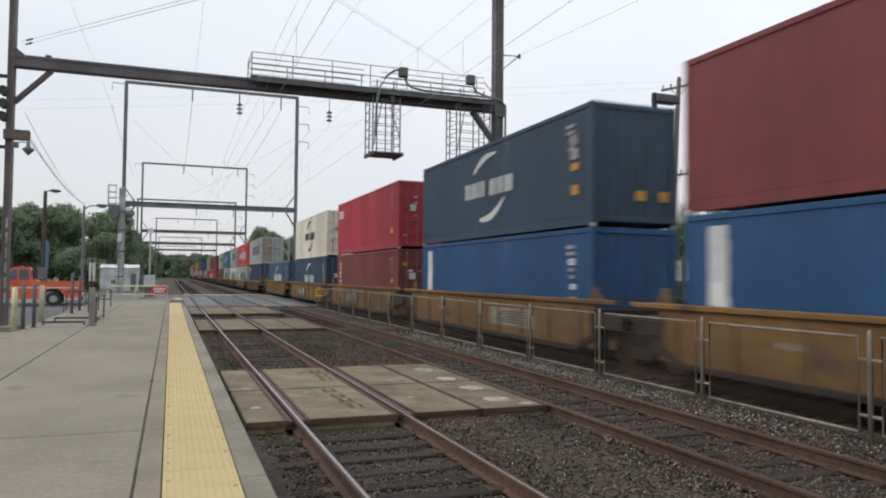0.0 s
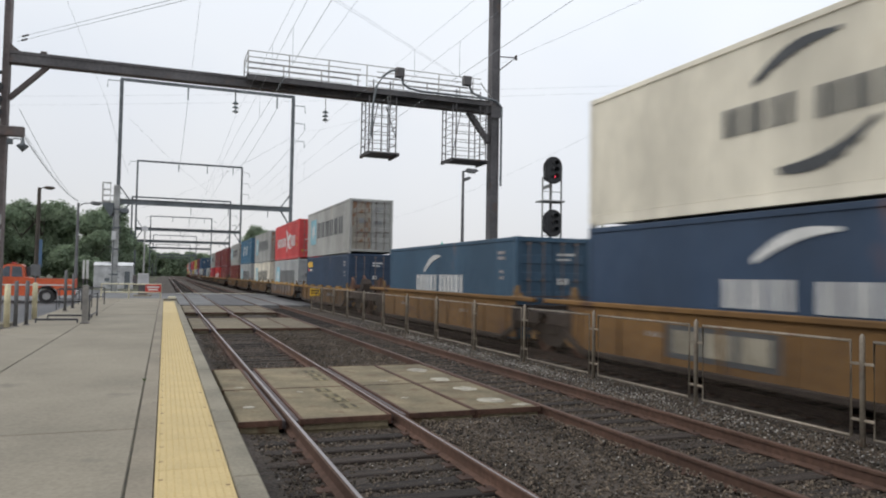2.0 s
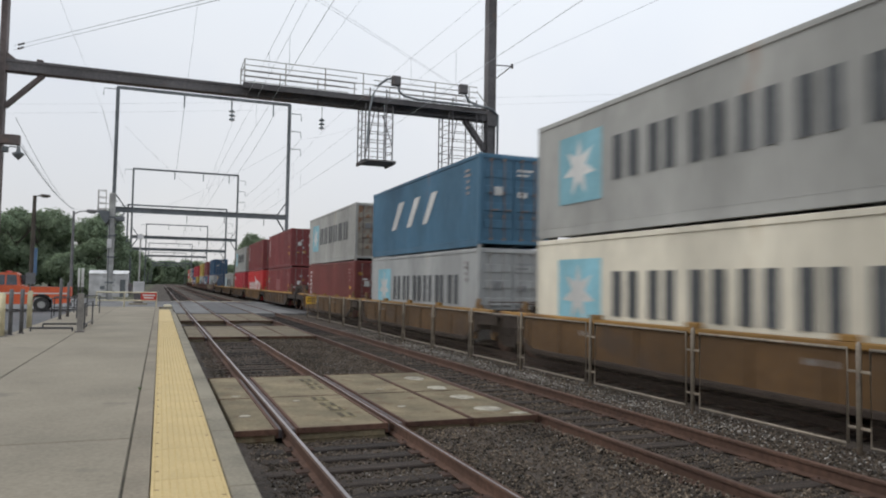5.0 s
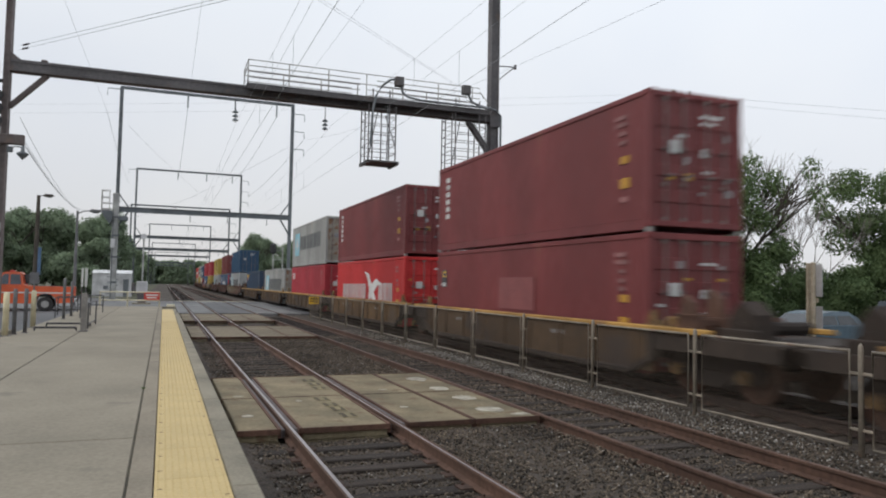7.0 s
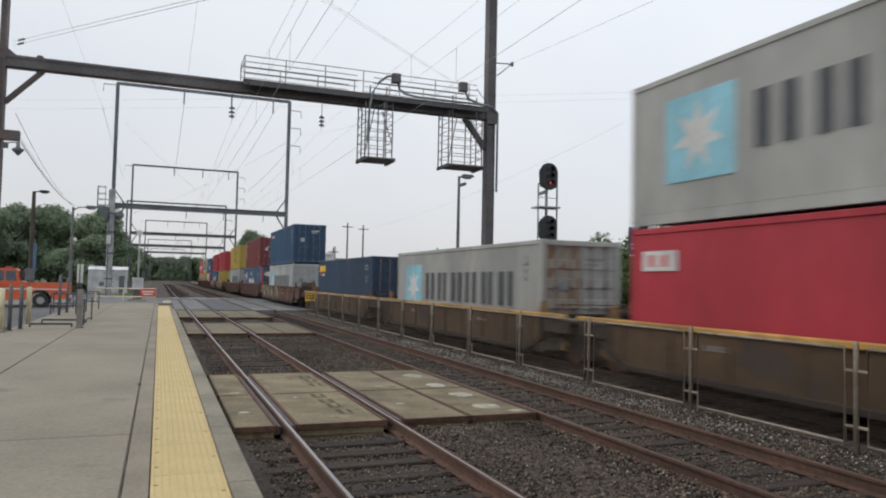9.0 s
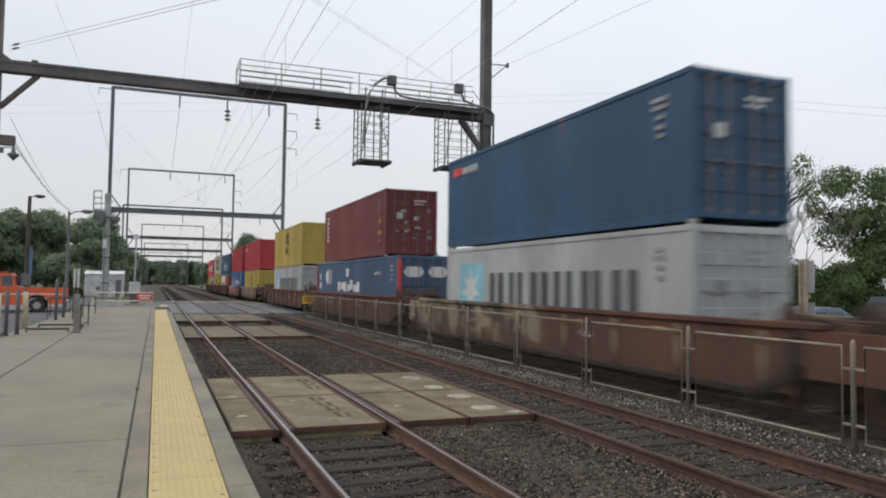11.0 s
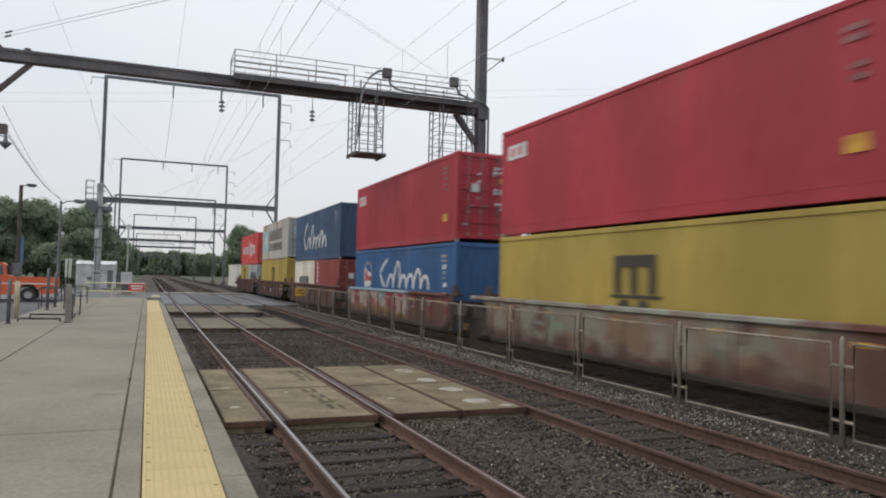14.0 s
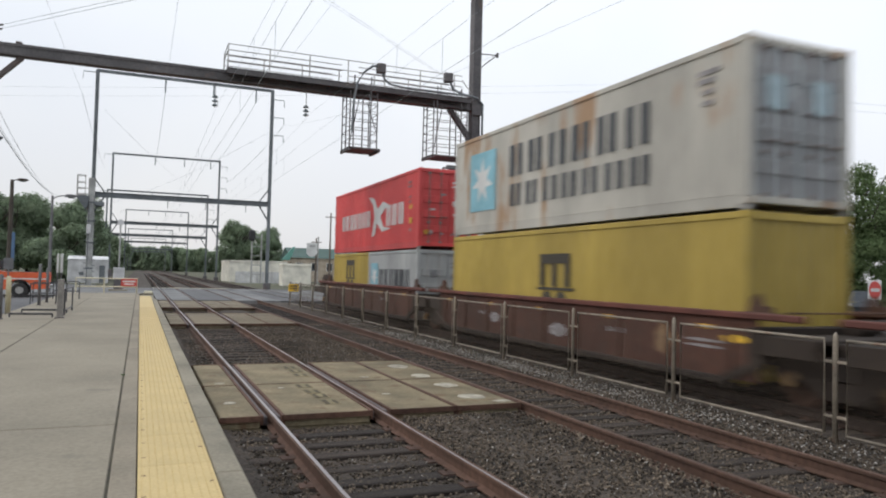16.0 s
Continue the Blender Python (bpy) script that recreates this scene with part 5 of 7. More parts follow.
            part("grab_rail", Geo().tube([(-1.4, yy + 0.3 * e, 1.08), (-1.4, yy + 0.3 * e, 1.5), (-1.4, yy + 1.2 * e, 1.5), (-1.4, yy + 1.2 * e, 1.08)], 0.016, 6), END_BROWN, ob)
        part("brake_cylinder", Geo().rod((0.3, yy, 1.22), (0.85, yy, 1.22), 0.14, 12), CAR_DARKBROWN, ob)
        for i in range(4):
            o = part("number_bar", Geo().box(-0.002, 0.004, -0.035, 0.035, -0.05, 0.05), LOGO["grey"], ob)
            o.matrix_basis = pose(-1.44 - 0.023, e * 3.1 + 0.15 * i, 0.9)
    if guides:
        long = guides > 1
        for y in (-4.9, -2.4, 0.1, 2.6, 5.1) if long else (-3.36, -0.22, 2.92):
            h = 0.5 if long else 0.19
            part("load_guide", Geo().cbox(-1.53, -1.4, y - h, y + h, shape["top"] - 0.01, shape["top"] + 0.1, 0.02), chord, ob)
    if style in ("rust", "beige", "graffiti", "faded"):
        for i in range(5):
            part("reflector", Geo().cbox(-1.467, -1.46, -5.6 + 2.8 * i, -5.28 + 2.8 * i, 1.12, 1.2, 0.002), REFLECTOR, ob)
    for on, y in ((truck_front, -front if truck_front == 1 else -front + 2.1), (truck_rear, rear - 2.1)):
        if not on:
            continue
        tr = part("truck", BOLSTER, CAR_DARKBROWN, ob)
        tr.matrix_basis = pose(0, y, 0)
        for sx in (-1, 1):
            w = part("side_frame", TRUCK_SIDE, CAR_DARKBROWN, tr)
            w.matrix_basis = pose(sx, 0, 0)
            for dy in (-0.87, 0.87):
                part("bearing_cap", Geo().rod((sx * 0.05, dy, 0.46), (sx * 0.17, dy, 0.46), 0.13, 12), END_MIXED, w)
        for dy in (-0.87, 0.87):
            w = part("wheelset", WHEEL, RUST, tr)
            w.matrix_basis = pose(0, dy, 0)
    if truck_rear or truck_front == 2:
        for e, ln, on in ((-1, front, truck_front == 2), (1, rear, truck_rear)):
            if on:
                part("coupler", Geo().cbox(-0.12, 0.12, e * (ln - 0.3) - 0.35, e * (ln - 0.3) + 0.35, 0.72, 0.98, 0.04).cbox(-0.2, 0.2, e * (ln - 0.05) - 0.14, e * (ln - 0.05) + 0.14, 0.7, 1.0, 0.05), CAR_DARKBROWN, ob)
    return ob


# rear end of each load at the start, car style, lower and upper load as (colour, marking, description)
UNITS = [
    (1.70, "mustard", ("royal_blue", "bar", "bright blue container with a white upright mark"), ("maroon", "", "plain maroon corrugated steel container")),
    (17.15, "mustard", ("royal_blue", "bar", "bright blue container with a white upright mark"), ("navy", "swoosh", "navy container with white swoosh marking")),
    (32.65, "mustard", ("brown", "column", "brown container with white column of marks"), ("red", "tag", "deep red container with small white tag")),
    (48.19, "mustard", ("deep_blue", "swoosh", "dark blue container with white swoosh marking"), ("cream", "swoosh_dark", "cream refrigerated container with dark swoosh")),
    (64.12, "mustard", ("steel_blue", "swoosh_low", "steel blue container with large white marking"), None),
    (84.04, "ochre", ("deep_blue", "yellow_tag", "dark blue container with small yellow tag"), ("grey", "star", "weathered grey container with white star on blue square")),
    (99.89, "tagged", ("pale", "star", "pale grey container with white star on blue square"), ("coral", "crossmark", "red container with white cross-shaped marking")),
    (115.67, "ochre", ("cream", "star", "cream container with white star on blue square"), ("grey", "star", "grey container with white star on blue square")),
    (131.65, "ochre", ("pale", "star", "pale grey container with white star on blue square"), ("mid_blue", "three", "steel blue container with slanted white marking")),
    (147.17, "ochre", ("brown", "column", "brown container with white column of marks"), ("grey", "star", "grey container with white star on blue square")),
    (166.82, "yellow", ("maroon", "patch", "maroon container with a faded patch"), ("maroon", "column", "maroon container with white column of marks")),
    (182.94, "ochre", ("bright_red", "crossmark", "bright red container with white cross-shaped marking"), ("maroon", "column", "maroon container with white column of marks")),
    (198.69, "yellow", ("red", "tag", "deep red container with small white tag"), ("grey", "star", "weathered grey container with white star on blue square")),
    (214.70, "yellow", ("grey", "star", "rust-stained grey container with white star"), None),
    (230.84, "yellow", ("deep_blue", "yellow_tag", "dark blue container with small yellow tag"), None),
    (252.51, "beige", ("pale", "star", "pale grey container with white star on blue square"), ("ocean_blue", "tag_red", "navy container with small red and white tag")),
    (272.03, "rust", ("dull_blue", "disc", "dull blue container with white disc and lines"), ("maroon", "column", "maroon container with white column of marks")),
    (291.51, "rust", ("pale", "star", "pale grey container with white star on blue square"), ("yellow", "stacked", "mustard yellow container with dark stacked marking")),
    (313.40, "faded", ("yellow", "stacked_low", "mustard yellow container with dark stacked marking"), ("red", "tag_blind", "deep red container with small white tag")),
    (328.82, "graffiti", ("blue", "script_low", "blue container with large white script marking"), ("red", "tag", "deep red container with small white tag")),
    (344.33, "rust", None, ("slate", "script", "slate blue container with white script marking")),
    (359.84, "rust", ("yellow", "stacked_blind", "mustard yellow container with dark stacked marking"), ("rusty_grey", "star_two", "rust-streaked grey container with two lines of dark marks")),
    (375.33, "rust", None, ("coral", "crossmark", "red container with white cross-shaped marking")),
]
SHORT_PAIRS = {20: (("cream", "bars_short", "short cream container with dark upright bars"), ("brick_red", "column", "short brick-red container with white column of marks")),
               22: (("yellow", "stacked_short", "short mustard yellow container with dark marking"), ("pale", "star_short", "short pale container with white star on blue square"))}
FLOOR_Z, SPLIT_Z = 0.25, 3.252
MOVING = []
TWIST_LOCK = Geo().cbox(-0.06, 0.06, -0.07, 0.07, -0.108, 0.004, 0.015).rod((0, -0.07, -0.05), (0, -0.14, -0.05), 0.012, 6).mesh("twist_lock")


def build_train():
    centre = [u[0] - CL / 2 for u in UNITS]
    for k, (rear_y, style, lower, upper) in enumerate(UNITS):
        c = centre[k]
        gap_f = c - centre[k - 1] if k else 15.5
        gap_r = centre[k + 1] - c if k + 1 < len(UNITS) else 19.6
        tf = 1 if gap_f < 17 else 2
        car = well_car(gap_f / 2, gap_r / 2, tf, 0 if gap_r < 17 else 1, style, LONG_WELL if k in (15, 16, 17) else SHORT_WELL if 5 <= k <= 14 else TALL_WELL, 2 if k in (5, 6) else 1 if 7 <= k <= 9 else 0)
        MOVING.append((car, c, 0.0))
        if k in (2, 3):
            sp = part("stencil_panel", Geo().cbox(-1.472, -1.46, 0.2, 3.0, 0.5, 1.12, 0.003), LOGO["dark"], car, "dark panel with pale worn blocks")
            for y in (0.4, 1.25, 2.1):
                part("painted_block", Geo().cbox(-1.478, -1.47, y, y + 0.68, 0.6, 1.03, 0.002), STENCIL_PALE, sp)
        if k == 1:
            sp = part("stencil_panel", Geo().cbox(-1.475, -1.46, -3.7, -0.9, 0.57, 1.07, 0.003), STENCIL_PALE, car, "pale panel with lines of writing")
            for i in range(5):
                part("writing_bar", Geo().box(-1.479, -1.474, -3.3, -1.5 - 0.15 * (i % 3), 0.66 + 0.075 * i, 0.695 + 0.075 * i), LOGO["dark"], sp)
        if k in (5, 9):
            y0 = 1.74 if k == 9 else -4.1
            sp = part("stencil_panel", Geo().cbox(-1.472, -1.46, y0, y0 + 2.3, 0.74, 0.93, 0.003), LOGO["dark"], car, "dark strip with worn pale lettering")
            for i in range(9):
                part("writing_bar", Geo().box(-1.476, -1.471, y0 + 0.12 + 0.235 * i, y0 + 0.27 + 0.235 * i, 0.785, 0.885), LOGO["faint"], sp)
        if k == 21:
            for y, z, ry, rz, col in ((-0.65, 0.72, 0.4, 0.16, "faint"), (-4.38, 0.84, 0.28, 0.3, "ochre"), (-6.1, 1.0, 0.3, 0.07, "yellow"), (-5.4, 0.92, 0.5, 0.03, "faint"), (-5.4, 0.82, 0.5, 0.03, "faint"), (2.6, 0.8, 0.3, 0.14, "faint")):
                rs = random.Random(int(97 * (z + ry)))
                prof = [(y + ry * math.cos(0.35 * i) * rs.uniform(0.8, 1.1), z + rz * math.sin(0.35 * i) * rs.uniform(0.8, 1.1)) for i in range(18)]
                part("paint_mark", Geo().prism(prof, "x", -1.467, -1.458), LOGO[col], car, "faded sprayed mark")
        if lower:
            MOVING.append((container(lower[0], lower[1], lower[2], 16.15 if lower[1] == "disc" else CL), c, FLOOR_Z))
        elif k in SHORT_PAIRS:
            for (col, kind, text), dy in zip(SHORT_PAIRS[k], (3.06, -3.06)):
                MOVING.append((container(col, kind, text, 6.058), c + dy, FLOOR_Z))
        if upper:
            box = container(upper[0], upper[1], upper[2])
            for sx in (-1, 1):
                for sy in (-1, 1):
                    o = part("twist_lock", TWIST_LOCK, GALV, box)
                    o.matrix_basis = pose(sx * (CW / 2 - 0.079), sy * (CL / 2 - 0.087), 0)
            MOVING.append((box, c, SPLIT_Z if lower else SPLIT_Z - 0.305))


build_train()


def travelled(t):
    return -0.05 - 21.62 * t - 0.0178 * t * t + 0.00056 * t ** 3


def motions():
    for ob, y, z in MOVING:
        walk(ob, [(t, pose(TRACKS[2], y + travelled(t), z)) for t in (0, 2, 4, 6, 8, 10, 12, 14, 16)])


# ---- signal gantry over the tracks ----
GY = 19.3


def riveted(g, x0, x1, y, z, n):
    for i in range(n):
        x = x0 + (x1 - x0) * (i + 0.5) / n
        g.cbox(x - 0.018, x + 0.018, y - 0.012, y, z - 0.018, z + 0.018, 0.006)


def gantry():
    t = thing("signal_gantry", pose(0, GY, 0), "dark riveted steel signal bridge spanning the tracks", "signal bridge")
    b = part("beam", Geo().box(-7.0, 11.6, -0.015, 0.015, 9.23, 9.6).cbox(-7.0, 11.6, -0.2, 0.2, 9.58, 9.62, 0.008).cbox(-7.0, 11.6, -0.2, 0.2, 9.2, 9.24, 0.008), BROWN_STEEL, t)
    g = Geo()
    for i in range(19):
        x = -6.5 + i * 0.98
        g.box(x - 0.012, x + 0.012, -0.19, 0.19, 9.24, 9.58)
    part("stiffener", g, BROWN_STEEL, b)
    g = Geo().cbox(-6.96, 11.6, -0.225, -0.2, 9.2, 9.31, 0.006).cbox(-6.96, 11.6, -0.225, -0.2, 9.51, 9.62, 0.006).box(-6.96, 11.6, -0.2, -0.17, 9.3, 9.53)
    riveted(g, -6.8, 11.6, -0.225, 9.255, 90)
    riveted(g, -6.8, 11.6, -0.225, 9.565, 90)
    part("flange_angle", g, DARK_STEEL, b)
    for x, w, top in ((-7.05, 0.2, 17.5), (11.76, 0.38, 21.5)):
        g = Geo()
        for e in (-1, 1):
            g.cbox(x + e * (w / 2 - 0.02) - 0.02, x + e * (w / 2 - 0.02) + 0.02, -0.24, 0.22, -0.1, top, 0.006)
        g.box(x - w / 2 + 0.03, x + w / 2 - 0.03, -0.2, 0.15, -0.1, top)
        part("column", g, BROWN_STEEL if x < 0 else DARK_STEEL, t)
        part("footing", Geo().cbox(x - 0.45, x + 0.45, -0.45, 0.45, -0.4, 0.12, 0.04), CONCRETE, t)
    part("knee_brace", Geo().beam((-6.95, 0, 7.95), (-5.8, 0, 9.2), 0.22, 0.15), BROWN_STEEL, t)
    part("knee_brace", Geo().beam((11.56, 0, 7.95), (10.55, 0, 9.2), 0.24, 0.2), DARK_STEEL, t)
    part("cap_plate", Geo().cbox(-6.0, -5.8, -0.2, 0.2, 9.62, 9.71, 0.02), BROWN_STEEL, t)
    part("gusset", Geo().prism([(-6.95, 9.62), (-6.62, 9.62), (-6.95, 9.88)], "y", -0.2, 0.2), BROWN_STEEL, t)
    part("gusset", Geo().prism([(11.52, 9.0), (11.97, 9.0), (11.97, 9.6), (11.88, 9.72), (11.6, 9.72), (11.52, 9.6)], "y", -0.3, -0.24), DARK_STEEL, t)
    # walkway
    w = part("walkway", Geo().cbox(1.05, 11.3, -0.75, 0.75, 9.55, 9.6, 0.008).box(1.05, 11.3, -0.75, -0.72, 9.38, 9.6).box(1.05, 11.3, 0.72, 0.75, 9.38, 9.6), DARK_STEEL, t, "steel grating walkway")
    for e in (-0.74, 0.74):
        for i in range(7):
            x = 1.08 + i * 1.56
            part("rail_post", Geo().rod((x, e, 9.59), (x, e, 10.5), 0.022, 6), GALV, w)
        for z in (9.82, 10.04, 10.27, 10.5):
            part("rail_bar", Geo().rod((1.08, e, z), (5.5 if z < 10.4 else 10.8, e, z), 0.017, 6).rod((6.2 if z < 10.4 else 10.7, e, z), (10.8, e, z), 0.017, 6), GALV, w)
    part("rail_end", Geo().rod((1.08, -0.74, 10.27), (1.08, 0.74, 10.27), 0.017, 6).rod((1.08, -0.74, 10.5), (1.08, 0.74, 10.5), 0.017, 6), GALV, w)
    # hanging signal cages
    for x0, x1 in ((5.9, 7.05), (9.55, 11.1)):
        c = part("signal_cage", Geo().cbox(x0 - 0.05, x1 + 0.15, -0.75, 0.55, 6.95, 7.02, 0.01).cbox(x0 - 0.05, x0 + 0.05, -0.75, 0.55, 6.88, 7.02, 0.01).cbox(x1 + 0.05, x1 + 0.15, -0.75, 0.55, 6.88, 7.02, 0.01), DARK_STEEL, t, "dark steel cage platform hanging from the beam")
        for x in (x0, x0 + 0.16, x1 - 0.28, x1):
            for y in (-0.7, 0.5):
                top = 9.95 if x == x0 + 0.16 or x == x1 - 0.28 else 9.3
                part("hanger", Geo().rod((x, y, 7.0), (x, y, top), 0.026, 6), DARK_STEEL, c)
        for i in range(6):
            z = 7.35 + i * 0.36
            part("hoop", Geo().tube([(x0, -0.7, z), (x1, -0.7, z), (x1, 0.5, z), (x0, 0.5, z), (x0, -0.7, z)], 0.014, 5), DARK_STEEL, c)
        g = Geo()
        for i in range(7):
            z = 7.25 + i * 0.32
            g.rod((x1 - 0.28, -0.72, z), (x1, -0.72, z), 0.012, 5)
        g.rod((x0, -0.7, 7.1), (x0 + 0.4, -0.7, 9.2), 0.02, 5).rod((x1, -0.7, 7.6), (x1 - 0.45, -0.7, 8.9), 0.02, 5)
        part("ladder", g, DARK_STEEL, c)
    for x in (7.12, 10.12):
        bx = part("junction_box", Geo().cbox(x - 0.18, x + 0.18, -0.95, -0.7, 10.12, 10.52, 0.02), DARK_STEEL, t)
        part("lid", Geo().cbox(x - 0.16, x + 0.16, -0.97, -0.95, 10.14, 10.5, 0.008), DARK_STEEL, bx)
    g = Geo().tube([(6.98, -0.85, 10.4), (6.75, -0.85, 10.36), (6.42, -0.85, 10.1), (6.15, -0.85, 9.65), (6.02, -0.85, 9.0), (5.96, -0.8, 7.6)], 0.045, 8)
    g.tube([(7.2, -0.85, 10.15), (7.26, -0.85, 9.9), (7.5, -0.85, 9.72), (8.1, -0.85, 9.65), (11.3, -0.85, 9.65)], 0.045, 8)
    g.tube([(10.22, -0.85, 10.15), (10.35, -0.85, 9.85), (10.7, -0.85, 9.72), (11.7, -0.4, 9.72), (12.02, -0.3, 9.5), (12.02, -0.3, 6.0)], 0.05, 8)
    part("conduit", g, FAR_STEEL, t, "grey bent conduit pipe")
    part("stay_rod", Geo().rod((10.8, -0.74, 10.34), (11.6, -0.2, 9.84), 0.02, 5).rod((10.8, 0.74, 10.34), (11.6, 0.2, 9.84), 0.02, 5), GALV, t)
    part("pole_arm", Geo().rod((12.0, 0, 11.85), (12.85, 0, 11.9), 0.025, 6).rod((12.0, 0, 11.2), (12.8, 0, 11.88), 0.025, 6).rod((12.85, 0, 11.8), (12.85, 0, 12.0), 0.06, 8), DARK_STEEL, t)
    part("side_stub", Geo().cbox(-7.2, -6.38, -0.35, -0.15, 6.58, 6.94, 0.03), BROWN_STEEL, t)
    lamp = part("camera_housing", Geo().lathe((-6.42, -0.3, 6.05), [(0.001, 0), (0.12, 0.12), (0.19, 0.2), (0.19, 0.24), (0.07, 0.3), (0.05, 0.48), (0.02, 0.52)], 14), FAR_STEEL, t, "domed camera under the stub", True)
    part("bracket", Geo().tube([(-6.85, -0.3, 6.42), (-6.65, -0.3, 6.52), (-6.42, -0.3, 6.5)], 0.02, 6).cbox(-6.9, -6.72, -0.38, -0.24, 6.3, 6.5, 0.02), FAR_STEEL, lamp)
    g = Geo()
    for x in (-7.55, -7.25):
        for i in range(3):
            z = 7.4 + i * 0.45
            g.rod((x, -0.3, z), (x, 0.1, z), 0.16, 12)
    for z in (6.3, 8.8):
        g.cbox(-7.9, -7.1, -0.1, 0.1, z, z + 0.1, 0.02)
    g.rod((-7.75, 0, 5.5), (-7.75, 0, 9.0), 0.05, 8)
    part("signal_lights", g, BLACK_PAINT, t, "black signal heads on the column")
    g = Geo()
    for i in range(6):
        z = 0.9 + 0.52 * i
        g.cbox(-7.05, -6.98, -0.245, -0.236, z, z + 0.36, 0.002)
    part("writing_bar", g, GALV, t, "pale upright marks on the column")
    return t


gantry()


def insulator(x, y, top, length=0.95):
    t = thing("insulator_string", pose(x, y, top), "grey-green porcelain insulator string under a beam", "insulator", "catenary insulators")
    part("hanger", Geo().rod((0, 0, 0), (0, 0, -length), 0.014, 6), DARK_STEEL, t)
    for i in range(3):
        part("disc", Geo().lathe((0, 0, -length + 0.08 + 0.16 * i), [(0.03, -0.02), (0.125, 0.0), (0.11, 0.03), (0.04, 0.09), (0.03, 0.1)], 12), INSULATOR, t, smooth=True)
    return t


insulator(0.72, GY, 9.2, 1.05)
insulator(4.25, GY, 9.2, 1.05)


def portal(y, xl, xr, top, low, far, pale=False):
    """A catenary portal: two tall columns, a top strut, a lower girder with knee braces and insulator arms."""
    st = FAR_STEEL
    t = thing("catenary_portal", pose(0, y, 0), "tall grey steel catenary portal spanning the tracks", "catenary portal", "catenary portals along the line")
    w = 0.34 if far < 1 else 0.3
    for x, s in ((xl, -1), (xr, 1)):
        c = part("column", Geo().ibeam((x, 0, -0.4), (x, 0, top), w, w, 0.05), st, t)
        for i in range(3):
            z = top - 0.95 - i * 2.0 if s > 0 else top - 0.2
            if s > 0 or i == 0:
                part("insulator_arm", Geo().tube([(x, 0, z), (x + s * 1.3, 0, z), (x + s * 1.36, 0, z - 0.75)], 0.05, 6), INSULATOR, c)
        if s > 0:
            part("base_collar", Geo().cbox(x - 0.38, x + 0.38, -0.38, 0.38, -0.42, 0.5, 0.1), DARK_STEEL, c)
    part("top_strut", Geo().beam((xl - 0.1, 0, top), (xr + 0.1, 0, top), 0.22, 0.3), st, t)
    part("girder", Geo().ibeam((xl, 0, low), (xr, 0, low), 0.35, 0.55, 0.06), st, t)
    for x, s in ((xl, 1), (xr, -1)):
        part("knee_brace", Geo().beam((x, 0, low - 2.0), (x + s * 1.1, 0, low - 0.2), 0.15, 0.15), st, t)
        part("upper_brace", Geo().beam((x, 0, low + 1.8), (x + s * 1.1, 0, low + 0.2), 0.12, 0.12), st, t)
    for x in TRACKS:
        part("suspension_rod", Geo().rod((x, 0, low), (x, 0, low - 1.0), 0.04, 6), st, t)
    for x in (0.1, 5.0, 9.5):
        part("suspension_insulator", Geo().rod((x, 0, top), (x, 0, top - 1.5), 0.08, 6), INSULATOR, t)
    return t


P1 = portal(72, -6.42, 11.3, 22.0, 9.25, 0)
portal(128, -6.7, 11.1, 21.6, 9.6, 1)
portal(148, -8.2, 10.8, 17.1, 8.3, 1)
portal(230, -6.2, 11.7, 19.3, 9.6, 1)
portal(315, -6.6, 10.4, 17.6, 9.5, 1)
portal(420, -6.6, 11.0, 17.6, 10.5, 1)
# lower pale shaft and maintenance cage of the first portal
sh = part("pale_shaft", Geo().cbox(-6.82, -6.22, -0.42, 0.32, -0.4, 10.9, 0.1), PALE_POLE, P1, "pale weathered shaft round the column foot")
for i in range(17):
    z = 0.5 + 0.58 * i
    part("climbing_step", Geo().rod((-6.82, -0.3, z), (-7.05, -0.3, z), 0.035, 6).rod((-6.22, -0.3, z + 0.29), (-6.0, -0.3, z + 0.29), 0.035, 6), FAR_STEEL, sh)
for z in (1.6, 4.2, 6.4, 8.3):
    part("band_clamp", Geo().cbox(-6.88, -6.16, -0.48, 0.38, z, z + 0.16, 0.03), FAR_STEEL, sh)
part("conduit", Geo().rod((-6.7, -0.47, -0.3), (-6.7, -0.47, 8.2), 0.05, 6), FAR_STEEL, sh)
part("switch_box", Geo().cbox(-6.85, -6.45, -0.75, -0.42, 5.2, 6.1, 0.04), GREY_METAL, sh)
g = Geo()
for z in (9.2, 9.8, 10.4, 11.1):
    g.tube([(-7.85, -0.5, z), (-7.1, -0.5, z), (-7.1, 0.4, z), (-7.85, 0.4, z), (-7.85, -0.5, z)], 0.035, 5)
for x, y in ((-7.85, -0.5), (-7.1, -0.5), (-7.85, 0.4)):
    g.rod((x, y, 9.1), (x, y, 11.1), 0.035, 5)
g.cbox(-7.9, -7.0, -0.6, 0.5, 9.0, 9.12, 0.02).beam((-7.8, 0, 9.0), (-6.8, 0, 7.6), 0.12, 0.12)
part("maintenance_cage", g, GALV, P1)
part("signal_arm", Geo().cbox(-6.2, -5.3, -0.5, -0.2, 8.0, 8.5, 0.08), FAR_STEEL, P1)
part("signal_hood", Geo().prism([(-7.85, 9.0), (-6.75, 9.0), (-6.8, 8.0), (-7.05, 7.6), (-7.7, 8.6)], "y", -0.65, 0.3), FAR_STEEL, P1)


# ---- overhead wires ----
def sagging(p, q, sag, n=14):
    p, q = Vector(p), Vector(q)
    return [p.lerp(q, i / n) - Vector((0, 0, sag * 4 * (i / n) * (1 - i / n))) for i in range(n + 1)]


